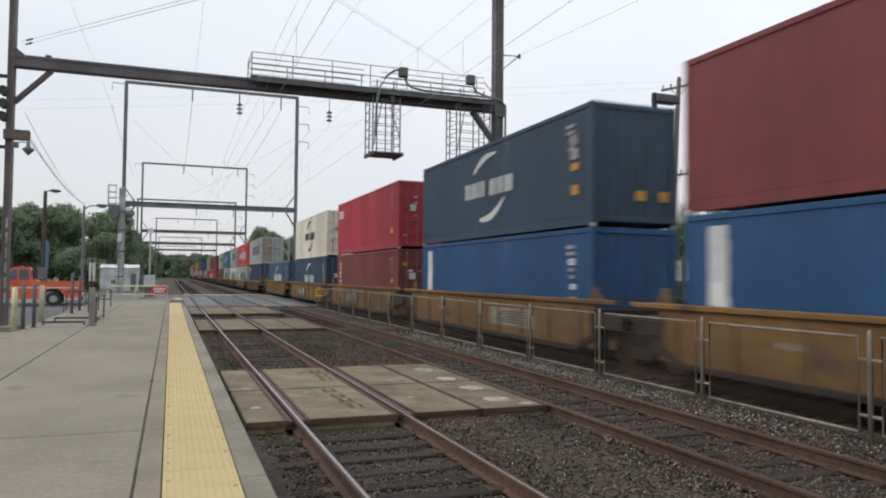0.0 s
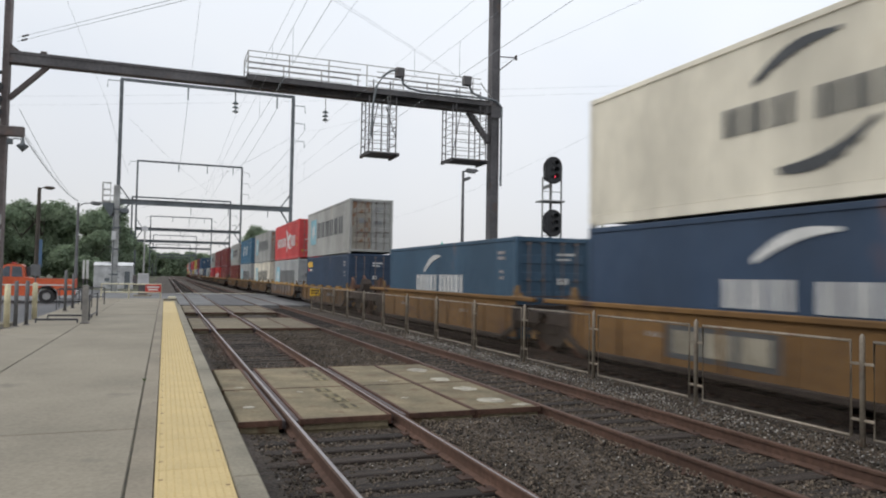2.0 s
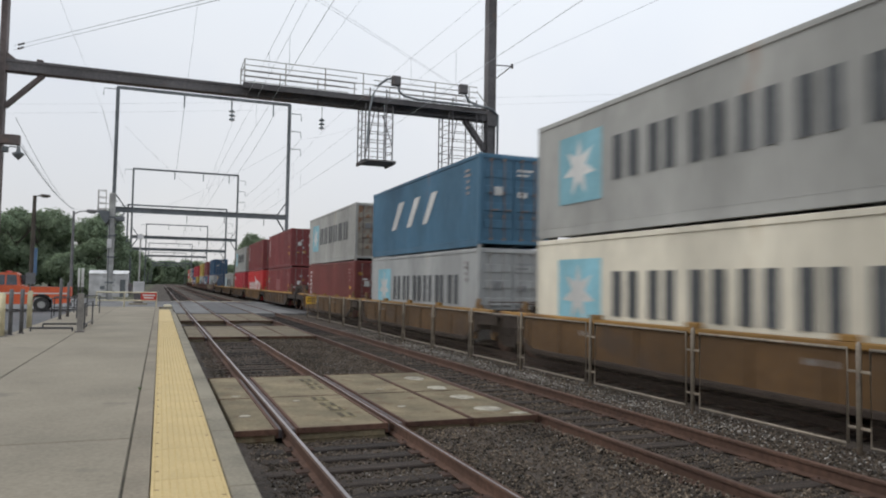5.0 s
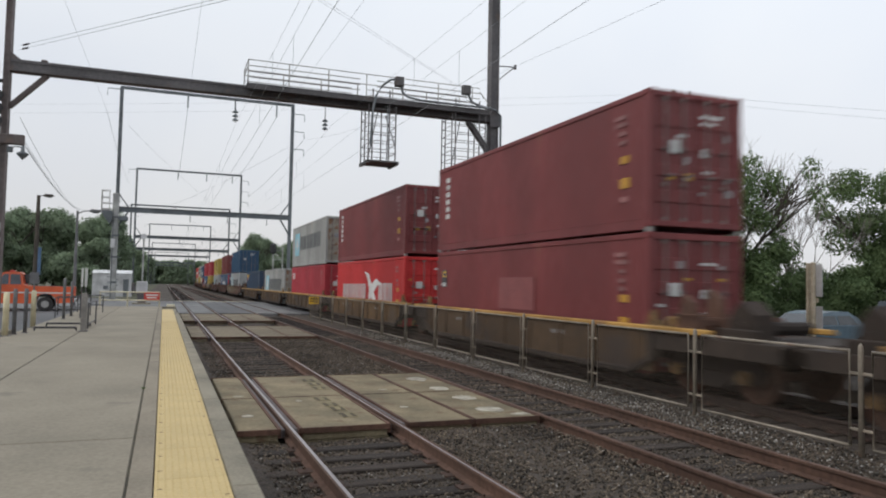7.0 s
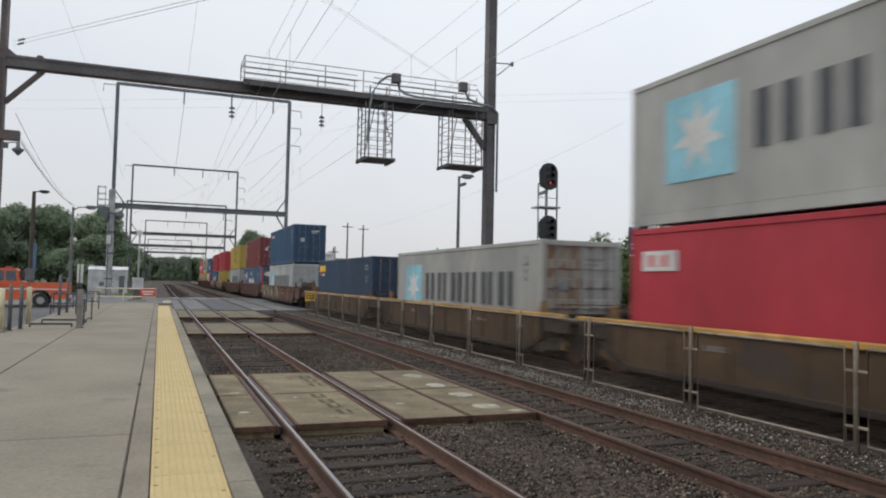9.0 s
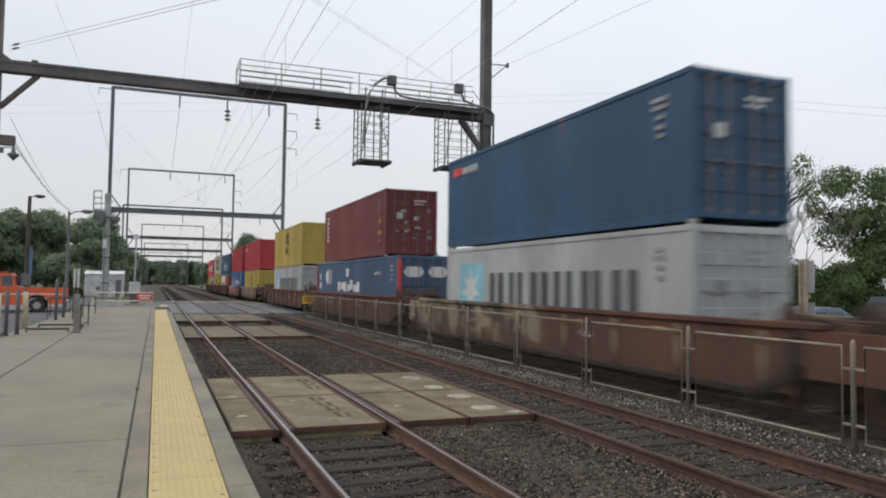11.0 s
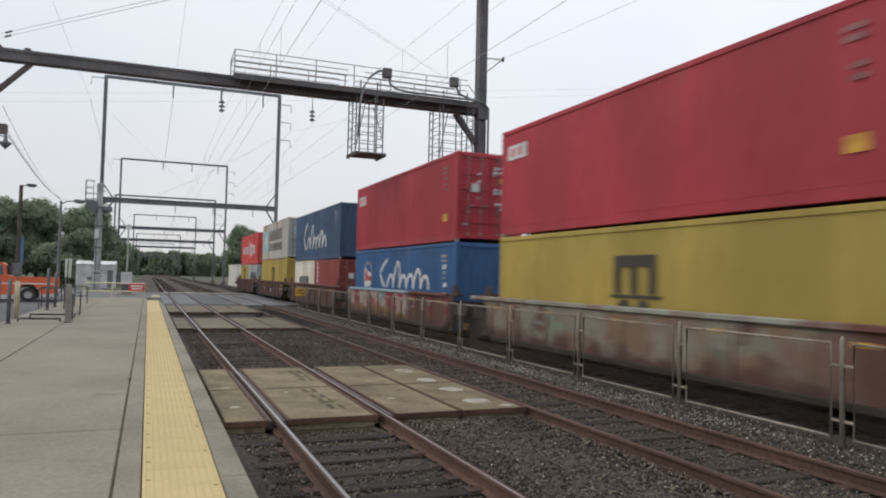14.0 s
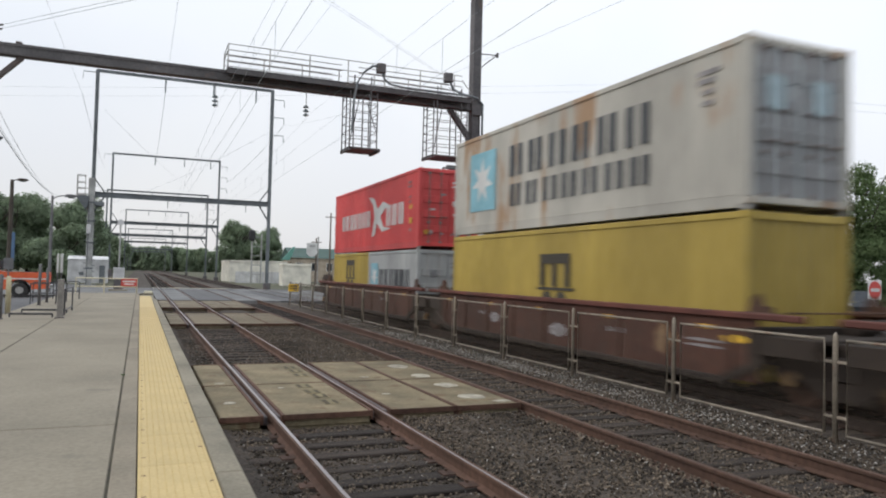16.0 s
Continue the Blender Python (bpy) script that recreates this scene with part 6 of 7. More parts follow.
def overhead(x, zc, za, zm, label):
    """One track's wires: messenger, auxiliary and contact wire with droppers."""
    t = thing("catenary_wires", pose(0, 0, 0), label, "overhead wires", "overhead wires of the tracks")
    sup = [-45, GY, 72, 128, 230, 315, 420]
    for a, b in zip(sup, sup[1:]):
        part("messenger_wire", Geo().tube(sagging((x, a, zm), (x, b, zm), 0.55), 0.0038 if b < 100 else 0.011, 4), WIRE, t)
        part("auxiliary_wire", Geo().tube(sagging((x, a, za), (x, b, za), 0.1), 0.0038 if b < 100 else 0.011, 4), WIRE, t)
    part("contact_wire", Geo().rod((x, -45, zc), (x, 72, zc), 0.0048, 4).rod((x, 72, zc), (x, 420, zc), 0.013, 4), WIRE, t)
    def height(y, z, sag):
        a, b = (-45, GY) if y < GY else (GY, 72)
        f = (y - a) / (b - a)
        return z - sag * 4 * f * (1 - f)
    for y in (-3.6, 5.7, 11.5, 25.8, 33, 45, 58):
        part("dropper", Geo().rod((x, y, zc), (x, y, height(y, za, 0.1)), 0.005, 4), WIRE, t)
    for y in (1.0, 9.0, 28, 40, 52, 64):
        part("dropper", Geo().rod((x, y, height(y, za, 0.1)), (x, y, height(y, zm, 0.55)), 0.005, 4), WIRE, t)
    return t


overhead(TRACKS[0], 6.42, 7.3, 8.15, "overhead contact wires above the near track")
overhead(TRACKS[1], 6.62, 7.5, 8.5, "overhead contact wires above the middle track")
for (p, q, sag, r) in [((0.1, 72, 20.5), (0.1, -40, 24.0), 0.3, 0.009), ((9.5, 72, 20.5), (9.2, -40, 19.4), 0.5, 0.009),
                       ((-7.8, 72, 19.5), (-9.0, -40, 21), 0.5, 0.008), ((12.85, GY, 11.95), (16.0, -30, 11.2), 0.4, 0.006), ((12.85, GY, 11.95), (12.7, 72, 18.2), 0.6, 0.006),
                       ((-6.77, GY, 10.14), (0.35, -1.0, 5.9), 0.0, 0.006), ((-6.77, GY, 10.0), (0.1, -1.0, 5.75), 0.0, 0.006), ((9.95, GY, 10.72), (0.6, 7.8, 9.42), 0.0, 0.0045), ((10.2, GY, 10.66), (0.86, 7.8, 9.4), 0.0, 0.0045),
                       ((-6.4, GY, 6.6), (-7.8, 50, 7.15), 0.35, 0.02), ((-6.4, GY, 6.72), (-7.8, 50, 7.05), 0.3, 0.008), ((-6.6, GY, 7.6), (-9.3, 72, 9.0), 1.0, 0.01), ((-5.6, 72, 18.0), (10.9, 128, 13.0), 0.8, 0.012), ((11.3, 72, 17.5), (-6.5, 128, 13.0), 0.8, 0.012),
                       ((0.1, 72, 20.5), (0.1, 128, 20.0), 0.6, 0.02), ((9.5, 72, 20.5), (9.5, 128, 20.0), 0.6, 0.02), ((12.6, 72, 18.2), (12.4, 128, 17.8), 0.6, 0.02), ((-7.8, 72, 19.5), (-8.0, 128, 19.0), 0.6, 0.02),
                       ((28, 27, 14.3), (-60, 62, 13.0), 0.8, 0.004), ((28, 27, 13.9), (-60, 62, 12.2), 0.8, 0.004), ((28, 27, 14.3), (90, 5, 13.5), 0.9, 0.007), ((28, 27, 13.9), (90, 5, 12.6), 0.9, 0.007), ((28, 27, 13.9), (31, 110, 11.0), 1.2, 0.008)]:
    w = thing("cable", pose(0, 0, 0), "thin dark overhead cable strung between poles", "cable", "loose overhead cables")
    part("strand", Geo().tube(sagging(p, q, sag, 10), r, 4), WIRE, w)


for k, (px, pz, qx, qz) in enumerate(((-6.77, 10.14, 0.35, 5.9), (-6.77, 10.0, 0.1, 5.75))):
    st = thing("insulator_string", pose(0, 0, 0), "dark strain insulator in a span wire", "insulator", "span wire insulators")
    for a, b in ((0.045, 0.062), (0.072, 0.085)):
        ends = [(px + (qx - px) * f, GY + (-1.0 - GY) * f, pz + (qz - pz) * f) for f in (a, b)]
        part("core", Geo().rod(*ends, 0.035, 8), DARK_STEEL, st)


# ---- signals beside the line ----
def signal_head(parent, x, y, z, lit):
    prof = [(0.33 * math.cos(2 * math.pi * i / 20) * 1.0, (0.26 * math.sin(2 * math.pi * i / 20)) + (0.23 if math.sin(2 * math.pi * i / 20) >= 0 else -0.23)) for i in range(20)]
    h = part("signal_head", Geo().prism([(x + u, z + v) for u, v in prof], "y", y - 0.02, y + 0.02), BLACK_PAINT, parent, "black oval signal face")
    part("shroud", Geo().prism([(x - 0.06 + u * 0.72, z + v * 0.96) for u, v in prof], "y", y - 0.09, y - 0.024), BLACK_PAINT, h)
    part("housing", Geo().prism([(x + u * 0.75, z + v * 0.8) for u, v in prof], "y", y + 0.02, y + 0.3), BLACK_PAINT, h)
    for k, dz in enumerate((0.24, 0.0, -0.24)):
        hood = Geo()
        for i in range(9):
            a0, a1 = math.pi * (i - 1) / 7, math.pi * i / 7
            p0, p1 = (x + 0.1 * math.cos(a0), z + dz + 0.1 * math.sin(a0)), (x + 0.1 * math.cos(a1), z + dz + 0.1 * math.sin(a1))
            hood.add([(p0[0], y - 0.02, p0[1]), (p1[0], y - 0.02, p1[1]), (p1[0], y - 0.26, p1[1]), (p0[0], y - 0.26, p0[1])], [(0, 1, 2, 3)])
        part("hood", hood, BLACK_PAINT, h)
        if lit and k == 2:
            part("lit_lens", Geo().rod((x, y - 0.092, z + dz), (x, y - 0.11, z + dz), 0.035, 12), RED_LAMP, h, "glowing red lens")
        else:
            part("lens", Geo().rod((x, y - 0.088, z + dz), (x, y - 0.098, z + dz), 0.06, 12), GLASS, h)


sg = thing("signal_mast", pose(0, 0, 0), "two-headed signal on a silver ladder mast, red lit", "railway signal")
part("mast", Geo().rod((11.32, 13.3, -0.3), (11.32, 13.3, 6.2), 0.05, 10), PALE_POLE, sg)
for x in (10.93, 11.7):
    part("frame_rail", Geo().rod((x, 13.2, -0.3), (x, 13.2, 6.1 if x > 11 else 5.6), 0.032, 8), PALE_POLE, sg)
for i in range(14):
    part("rung", Geo().rod((10.93, 13.2, 0.3 + 0.4 * i), (11.7, 13.2, 0.3 + 0.4 * i), 0.014, 5), PALE_POLE, sg)
for z in (4.72, 2.72):
    part("work_platform", Geo().cbox(10.85, 11.75, 13.0, 13.6, z, z + 0.06, 0.01), PALE_POLE, sg)
part("stay_bar", Geo().beam((10.93, 13.2, 5.2), (11.3, 13.2, 5.35), 0.05, 0.12), PALE_POLE, sg)
signal_head(sg, 11.25, 13.0, 5.85, True)
signal_head(sg, 11.25, 13.0, 3.95, False)

s2 = thing("signal_mast", pose(0, 0, 0), "distant signal on a silver ladder mast", "railway signal")
for x in (14.85, 16.35):
    part("mast", Geo().rod((x, 110, -0.4), (x, 110, 7.8), 0.12, 8), PALE_POLE, s2)
for i in range(5):
    part("rung", Geo().rod((14.85, 110, 1.2 + 1.5 * i), (16.35, 110, 1.2 + 1.5 * i), 0.07, 6), PALE_POLE, s2)
part("signal_head", Geo().cbox(14.3, 15.3, 109.6, 110.2, 6.6, 8.4, 0.3), BLACK_PAINT, s2)


# ---- platform furniture ----
def bollard(x, y, h, r, material, label):
    t = thing("bollard", pose(x, y, 0.2), label, "bollard", "bollards by the platform steps")
    part("shaft", Geo().lathe((0, 0, 0), [(r, 0), (r, h - 0.03), (r * 0.8, h), (0.001, h + 0.01)], 12), material, t, smooth=True)
    part("base_plate", Geo().cbox(-r * 1.6, r * 1.6, -r * 1.6, r * 1.6, 0, 0.02, 0.004), DARK_STEEL, t)
    return t


RACK_DARK = mat("dark_rail_paint", (0.045, 0.045, 0.05), (0.075, 0.075, 0.08), 0.6, 0.1, fine=12, coarse=2, dirt=0.3, bump=0.03)
YELLOW_POST = mat("pale_yellow_post", (0.62, 0.55, 0.34), (0.7, 0.63, 0.43), 0.6, 0, fine=12, coarse=2, dirt=0.3, bump=0.03)
POST_GREY = mat("dark_grey_post", (0.13, 0.13, 0.135), (0.19, 0.19, 0.19), 0.7, 0.1, fine=12, coarse=2, dirt=0.3, bump=0.03)
for x, y, h in ((-6.02, 15.2, 1.3), (-5.93, 19.5, 1.3)):
    bollard(x, y, h, 0.085, YELLOW_POST, "pale yellow steel bollard with dark bands")
for x, y, h in ((-5.9, 15.85, 1.4), (-5.72, 16.6, 1.4), (-5.66, 25.6, 1.75), (-5.64, 28.2, 1.6)):
    bollard(x, y, h, 0.06, POST_GREY, "dark grey steel post at the platform edge")
pp = thing("ticket_post", pose(-4.1, 17.2, 0.2), "weathered grey square post on the platform", "post")
part("shaft", Geo().cbox(-0.09, 0.09, -0.09, 0.09, 0, 1.27, 0.015), mat("brown_grey_post", (0.2, 0.19, 0.17), (0.28, 0.26, 0.24), 0.8, fine=12, coarse=2, dirt=0.3), pp)
part("foot", Geo().cbox(-0.14, 0.14, -0.14, 0.14, 0, 0.03, 0.006), DARK_STEEL, pp)


def rack(pts, z0, z1, label):
    t = thing("handrail", pose(0, 0, 0), label, "handrail", "handrails on the platform")
    for a, b in zip(pts, pts[1:]):
        for z in (z0, z1):
            part("bar", Geo().rod((*a, z), (*b, z), 0.024, 8), RACK_DARK, t)
    for p in pts:
        part("upright", Geo().rod((*p, 0.2), (*p, z1), 0.026, 8), RACK_DARK, t)
    return t


rack([(-4.1, 18.7), (-4.08, 21.6)], 0.36, 1.1, "dark steel tube handrail beside the post")
rack([(-5.6, 17.6), (-4.35, 17.5)], 0.3, 0.32, "low dark steel barrier tube")
rack([(-5.57, 20.05), (-4.14, 20.0)], 0.3, 0.32, "low dark steel barrier tube")
for x, y, w in ((-5.1, 26.5, 1.0), (-4.9, 29.0, 1.4), (-4.6, 32.5, 1.2)):
    rack([(x - w, y), (x, y)], 0.6, 1.1, "dark steel tube handrail on the platform ramp")
wf = thing("end_fence", pose(0, 42.0, 0), "low cream-painted pipe fence at the platform end", "fence")
for z in (0.62, 1.15):
    part("rail", Geo().rod((-5.48, 0, z), (-1.85, 0, z), 0.04, 8), CREAM_PAINT, wf)
for x in (-5.46, -3.82, -1.87):
    part("post", Geo().rod((x, 0, 0.2), (x, 0, 1.17), 0.045, 8), CREAM_PAINT, wf)
rsn = thing("danger_sign", pose(-2.34, 41.9, 0.9), "red sign with two pale lines of writing on the fence", "sign")
part("plate", Geo().cbox(-0.48, 0.48, -0.01, 0.01, -0.24, 0.24, 0.01), SIGN_RED, rsn)
part("writing_bar", Geo().box(-0.38, 0.38, -0.014, -0.009, 0.02, 0.12).box(-0.3, 0.3, -0.014, -0.009, -0.14, -0.06), WHITE_PAINT, rsn)
yb = thing("kerb_block", pose(-1.1, 47.5, 0.0), "pale yellow block beside the road", "kerb block")
part("block", Geo().cbox(-0.28, 0.28, -0.2, 0.2, -0.1, 0.2, 0.05), CREAM_PAINT, yb)
gm = thing("crossing_gate", pose(-3.3, 55, 0), "grey crossing signal mast with round bell and cabinet", "crossing signal")
part("mast", Geo().rod((0, 0, -0.1), (0, 0, 5.6), 0.065, 10), PALE_POLE, gm)
part("bell", Geo().rod((0, -0.15, 5.55), (0, 0.05, 5.55), 0.25, 16), GREY_METAL, gm)
cab = part("cabinet", Geo().cbox(-0.42, 0.42, -0.35, 0.35, 0.95, 1.85, 0.05), GREY_METAL, gm)
part("counterweight", Geo().cbox(-0.35, 0.35, -0.3, 0.3, 0.0, 0.95, 0.05).cbox(-0.8, -0.5, -0.3, 0.3, 0.8, 1.7, 0.05), DARK_STEEL, gm)
part("foundation", Geo().cbox(-0.7, 0.7, -0.5, 0.5, -0.2, 0.1, 0.03), CONCRETE, gm)


def shed():
    t = thing("equipment_shed", pose(-7.4, 86, -0.1), "small grey metal equipment shed with low gable roof", "shed")
    part("wall", Geo().cbox(-2.1, 1.0, -1.2, 2.5, 0, 2.75, 0.03), SHED_METAL, t)
    part("end_wall", Geo().cbox(1.0, 2.1, -1.2, 2.5, 0, 2.75, 0.03), GREY_METAL, t)
    part("roof", Geo().prism([(-1.3, 2.75), (0.65, 3.15), (2.6, 2.75), (2.6, 2.8), (0.65, 3.2), (-1.3, 2.8)], "x", -2.16, 2.16), SHED_METAL, t)
    for i in range(6):
        part("rib", Geo().cbox(-2.05 + 0.6 * i, -1.99 + 0.6 * i, -1.23, -1.2, 0.05, 2.7, 0.005), SHED_METAL, t)
    part("vent", Geo().cbox(-0.9, -0.4, -1.24, -1.2, 0.9, 1.3, 0.01), FAR_STEEL, t)
    part("door", Geo().cbox(1.25, 1.85, -1.25, -1.2, 0.05, 2.1, 0.01), FAR_STEEL, t)


shed()


def street_lamp(x, y, h, arm, twist, label, material=DARK_STEEL, base=-0.1, thick=0.13):
    t = thing("street_lamp", pose(x, y, base, 0, 0, twist), label, "street lamp", "street lamps")
    part("pole", Geo().rod((0, 0, 0), (0, 0, h), thick, 10, thick * 0.6), material, t)
    part("arm", Geo().tube([(0, 0, h - 0.25), (arm * 0.4, 0, h - 0.02), (arm, 0, h + 0.05)], 0.04, 8), material, t)
    hd = part("lamp_head", Geo().prism([(arm - 0.1, h - 0.05), (arm + 0.5, h - 0.08), (arm + 0.75, h + 0.02), (arm + 0.6, h + 0.14), (arm, h + 0.16)], "y", -0.17, 0.17), material, t)
    part("lens", Geo().cbox(arm + 0.1, arm + 0.55, -0.13, 0.13, h - 0.12, h - 0.06, 0.02), GLASS, hd)
    return t


street_lamp(-11.85, 60, 9.1, 0.45, 10, "dark wooden pole with street lamp in the lot", BARK, thick=0.23)
street_lamp(-7.8, 50, 7.1, 0.9, 0, "dark street lamp with flat head in the lot", POST_GREY)
slim = street_lamp(15.62, 32, 8.75, 0.25, 0, "slim dark lamp post with two heads beyond the train", POST_GREY)
part("lamp_head", Geo().prism([(0.0, 8.05), (0.34, 8.18), (0.5, 8.3), (0.36, 8.4), (0.06, 8.28)], "y", -0.15, 0.15), POST_GREY, slim)
for x, y, z, w, h, mt, text in ((-11.3, 58, 2.3, 0.24, 2.3, SIGN_BLUE, "narrow blue banner sign on a lot pole"), (-6.53, 42, 1.55, 0.12, 1.2, WHITE_PAINT, "narrow white upright sign by the lot"), (-6.33, 42.2, 1.55, 0.17, 1.2, WHITE_PAINT, "narrow white upright sign by the lot"), (-8.0, 33.5, 1.75, 0.45, 0.6, POST_GREY, "small dark sign on a post in the lot")):
    sn = thing("lot_sign", pose(x, y, -0.1), text, "sign", "signs in the parking lot")
    part("post", Geo().rod((0, 0.05, 0), (0, 0.05, z + h), 0.035, 8), POST_GREY, sn)
    part("plate", Geo().cbox(-w / 2, w / 2, -0.015, 0.015, z, z + h, 0.01), mt, sn)


# ---- vehicles ----
def wheels(t, xs, y, r, w):
    for x in xs:
        for s in (-1, 1):
            wh = part("wheel", Geo().rod((x, s * y - w / 2, r), (x, s * y + w / 2, r), r, 22), RUBBER, t)
            part("rim", Geo().rod((x, s * (y + w / 2 - 0.01), r), (x, s * (y + w / 2 + 0.012), r), r * 0.5, 16).rod((x, s * (y + w / 2), r), (x, s * (y + w / 2 + 0.03), r), r * 0.18, 10), GALV, wh)


def arch(cx, r, z, n=8):
    return [(cx - r * math.cos(math.pi * i / n), z + r * math.sin(math.pi * i / n)) for i in range(n + 1)]


def pickup(m):
    t = thing("pickup_truck", m, "orange-red pickup truck with white stripe parked in the lot", "pickup truck")
    lower = [(-2.85, 0.5), *arch(-1.85, 0.56, 0.42), *arch(1.4, 0.56, 0.42), (2.75, 0.5), (2.75, 1.38), (0.62, 1.38), (0.5, 1.42), (-1.1, 1.42), (-1.5, 1.3), (-2.8, 1.22)]
    part("body", Geo().prism(lower, "y", -0.98, 0.98), TRUCK_ORANGE, t)
    cg = Geo().prism([(-1.15, 1.4), (0.38, 1.4), (0.26, 2.05), (0.14, 2.15), (-0.5, 2.15), (-0.65, 2.08)], "y", -0.93, 0.93)
    cg.v = [(x, y * (1 - 0.2 * (z - 1.4)), z) for x, y, z in cg.v]
    cab = part("cab", cg, TRUCK_ORANGE, t)
    for s in (-1, 1):
        for q in ([(-0.92, 1.46), (-0.34, 1.46), (-0.34, 2.02), (-0.55, 2.02)], [(-0.26, 1.46), (0.25, 1.46), (0.17, 2.02), (-0.26, 2.02)]):
            wg = Geo().prism(q, "y", s * 0.935 - 0.006, s * 0.935 + 0.006)
            wg.v = [(x, y * (1 - 0.2 * (z - 1.4)), z) for x, y, z in wg.v]
            part("side_window", wg, TRUCK_GLASS, cab)
        part("stripe", Geo().prism([(-2.75, 0.98), (2.7, 0.98), (2.7, 1.05), (-2.75, 1.05)], "y", s * 0.985 - 0.008, s * 0.985 + 0.008), WHITE_PAINT, t)
        part("mirror", Geo().cbox(-0.95, -0.75, s * 1.05 - 0.1, s * 1.05 + 0.1, 1.5, 1.75, 0.03), BLACK_PAINT, t)
        part("tail_light", Geo().cbox(2.7, 2.77, s * 0.88 - 0.08, s * 0.88 + 0.08, 0.95, 1.3, 0.01), SIGN_RED, t)
        part("headlight", Geo().cbox(-2.87, -2.8, s * 0.75 - 0.12, s * 0.75 + 0.12, 0.85, 1.1, 0.02), CHROME, t)
    part("windscreen", Geo().beam((-1.13, 0, 1.45), (-0.68, 0, 2.05), 1.45, 0.03), GLASS, cab)
    part("rear_window", Geo().beam((0.375, 0, 1.48), (0.28, 0, 2.0), 1.35, 0.03), GLASS, cab)
    part("light_bar", Geo().cbox(-0.35, -0.15, -0.5, 0.5, 2.16, 2.24, 0.03), SIGN_RED, cab)
    part("bed_liner", Geo().box(0.7, 2.68, -0.85, 0.85, 0.8, 1.385), BLACK_PAINT, t)
    part("bumper", Geo().cbox(2.74, 2.9, -0.95, 0.95, 0.5, 0.72, 0.03), CHROME, t)
    part("bumper", Geo().cbox(-3.0, -2.84, -0.95, 0.95, 0.45, 0.7, 0.03), CHROME, t)
    wheels(t, (-1.85, 1.4), 0.88, 0.39, 0.24)
    return t


pickup(pose(-10.2, 42.4, -0.1, 0, 0, 3) @ Matrix.Diagonal((1.17, 1.12, 1.12, 1)))


def car(m, paint_mat, label, kind="car"):
    t = thing("parked_car", m, label, "car", "cars parked beyond the tracks")
    body = [(-2.2, 0.35), *arch(-1.4, 0.37, 0.33), *arch(1.35, 0.37, 0.33), (2.2, 0.38), (2.25, 0.75), (2.1, 0.95), (1.2, 1.0), (-1.0, 1.0), (-2.0, 0.88), (-2.25, 0.65)]
    part("body", Geo().prism(body, "y", -0.87, 0.87), paint_mat, t)
    tall = 1.65 if kind == "suv" else 1.45
    back = 2.0 if kind == "suv" else 1.5
    def narrowed(g):
        g.v = [(x, y * (1 - 0.42 * (z - 0.98)), z) for x, y, z in g.v]
        return g
    roofline = [(-1.15, 0.96), (back + 0.1, 0.96), (back - 0.2, tall - 0.2), (back - 0.5, tall - 0.06), (0.9, tall), (0.1, tall), (-0.25, tall - 0.05), (-0.5, tall - 0.18)]
    cabin = part("cabin", narrowed(Geo().prism(roofline, "y", -0.82, 0.82)), paint_mat, t)
    for s in (-1, 1):
        for a, b in ((-0.8, 0.2), (0.28, back - 0.3)):
            top = [(b if b < 1 else b - 0.25, tall - 0.13), (a if a > 0 else a + 0.5, tall - 0.13)]
            part("side_window", narrowed(Geo().prism([(a, 1.03), (b, 1.03), *top], "y", s * 0.822 - 0.008, s * 0.822 + 0.008)), GLASS, cabin)
        part("headlight", Geo().cbox(-2.22, -2.05, s * 0.65 - 0.15, s * 0.65 + 0.15, 0.66, 0.82, 0.03), CHROME, t)
        part("tail_light", Geo().cbox(2.1, 2.2, s * 0.68 - 0.14, s * 0.68 + 0.14, 0.72, 0.9, 0.02), SIGN_RED, t)
    part("windscreen", Geo().beam((-1.03, 0, 1.03), (-0.42, 0, tall - 0.1), 1.3, 0.03), GLASS, cabin)
    part("rear_window", Geo().beam((back - 0.03, 0, 1.03), (back - 0.43, 0, tall - 0.1), 1.3, 0.03), GLASS, cabin)
    wheels(t, (-1.4, 1.35), 0.78, 0.32, 0.2)
    return t


car(pose(18.4, 8.3, -0.1, 0, 0, 4), CAR_BLUE, "grey-blue car parked beyond the tracks")
car(pose(41.5, 23.0, -0.1, 0, 0, 35), CAR_DARK, "dark estate car parked beyond the tracks", "suv")
car(pose(46.5, 20.5, -0.1, 0, 0, 35), CAR_BLUE, "grey-blue car parked beyond the tracks")


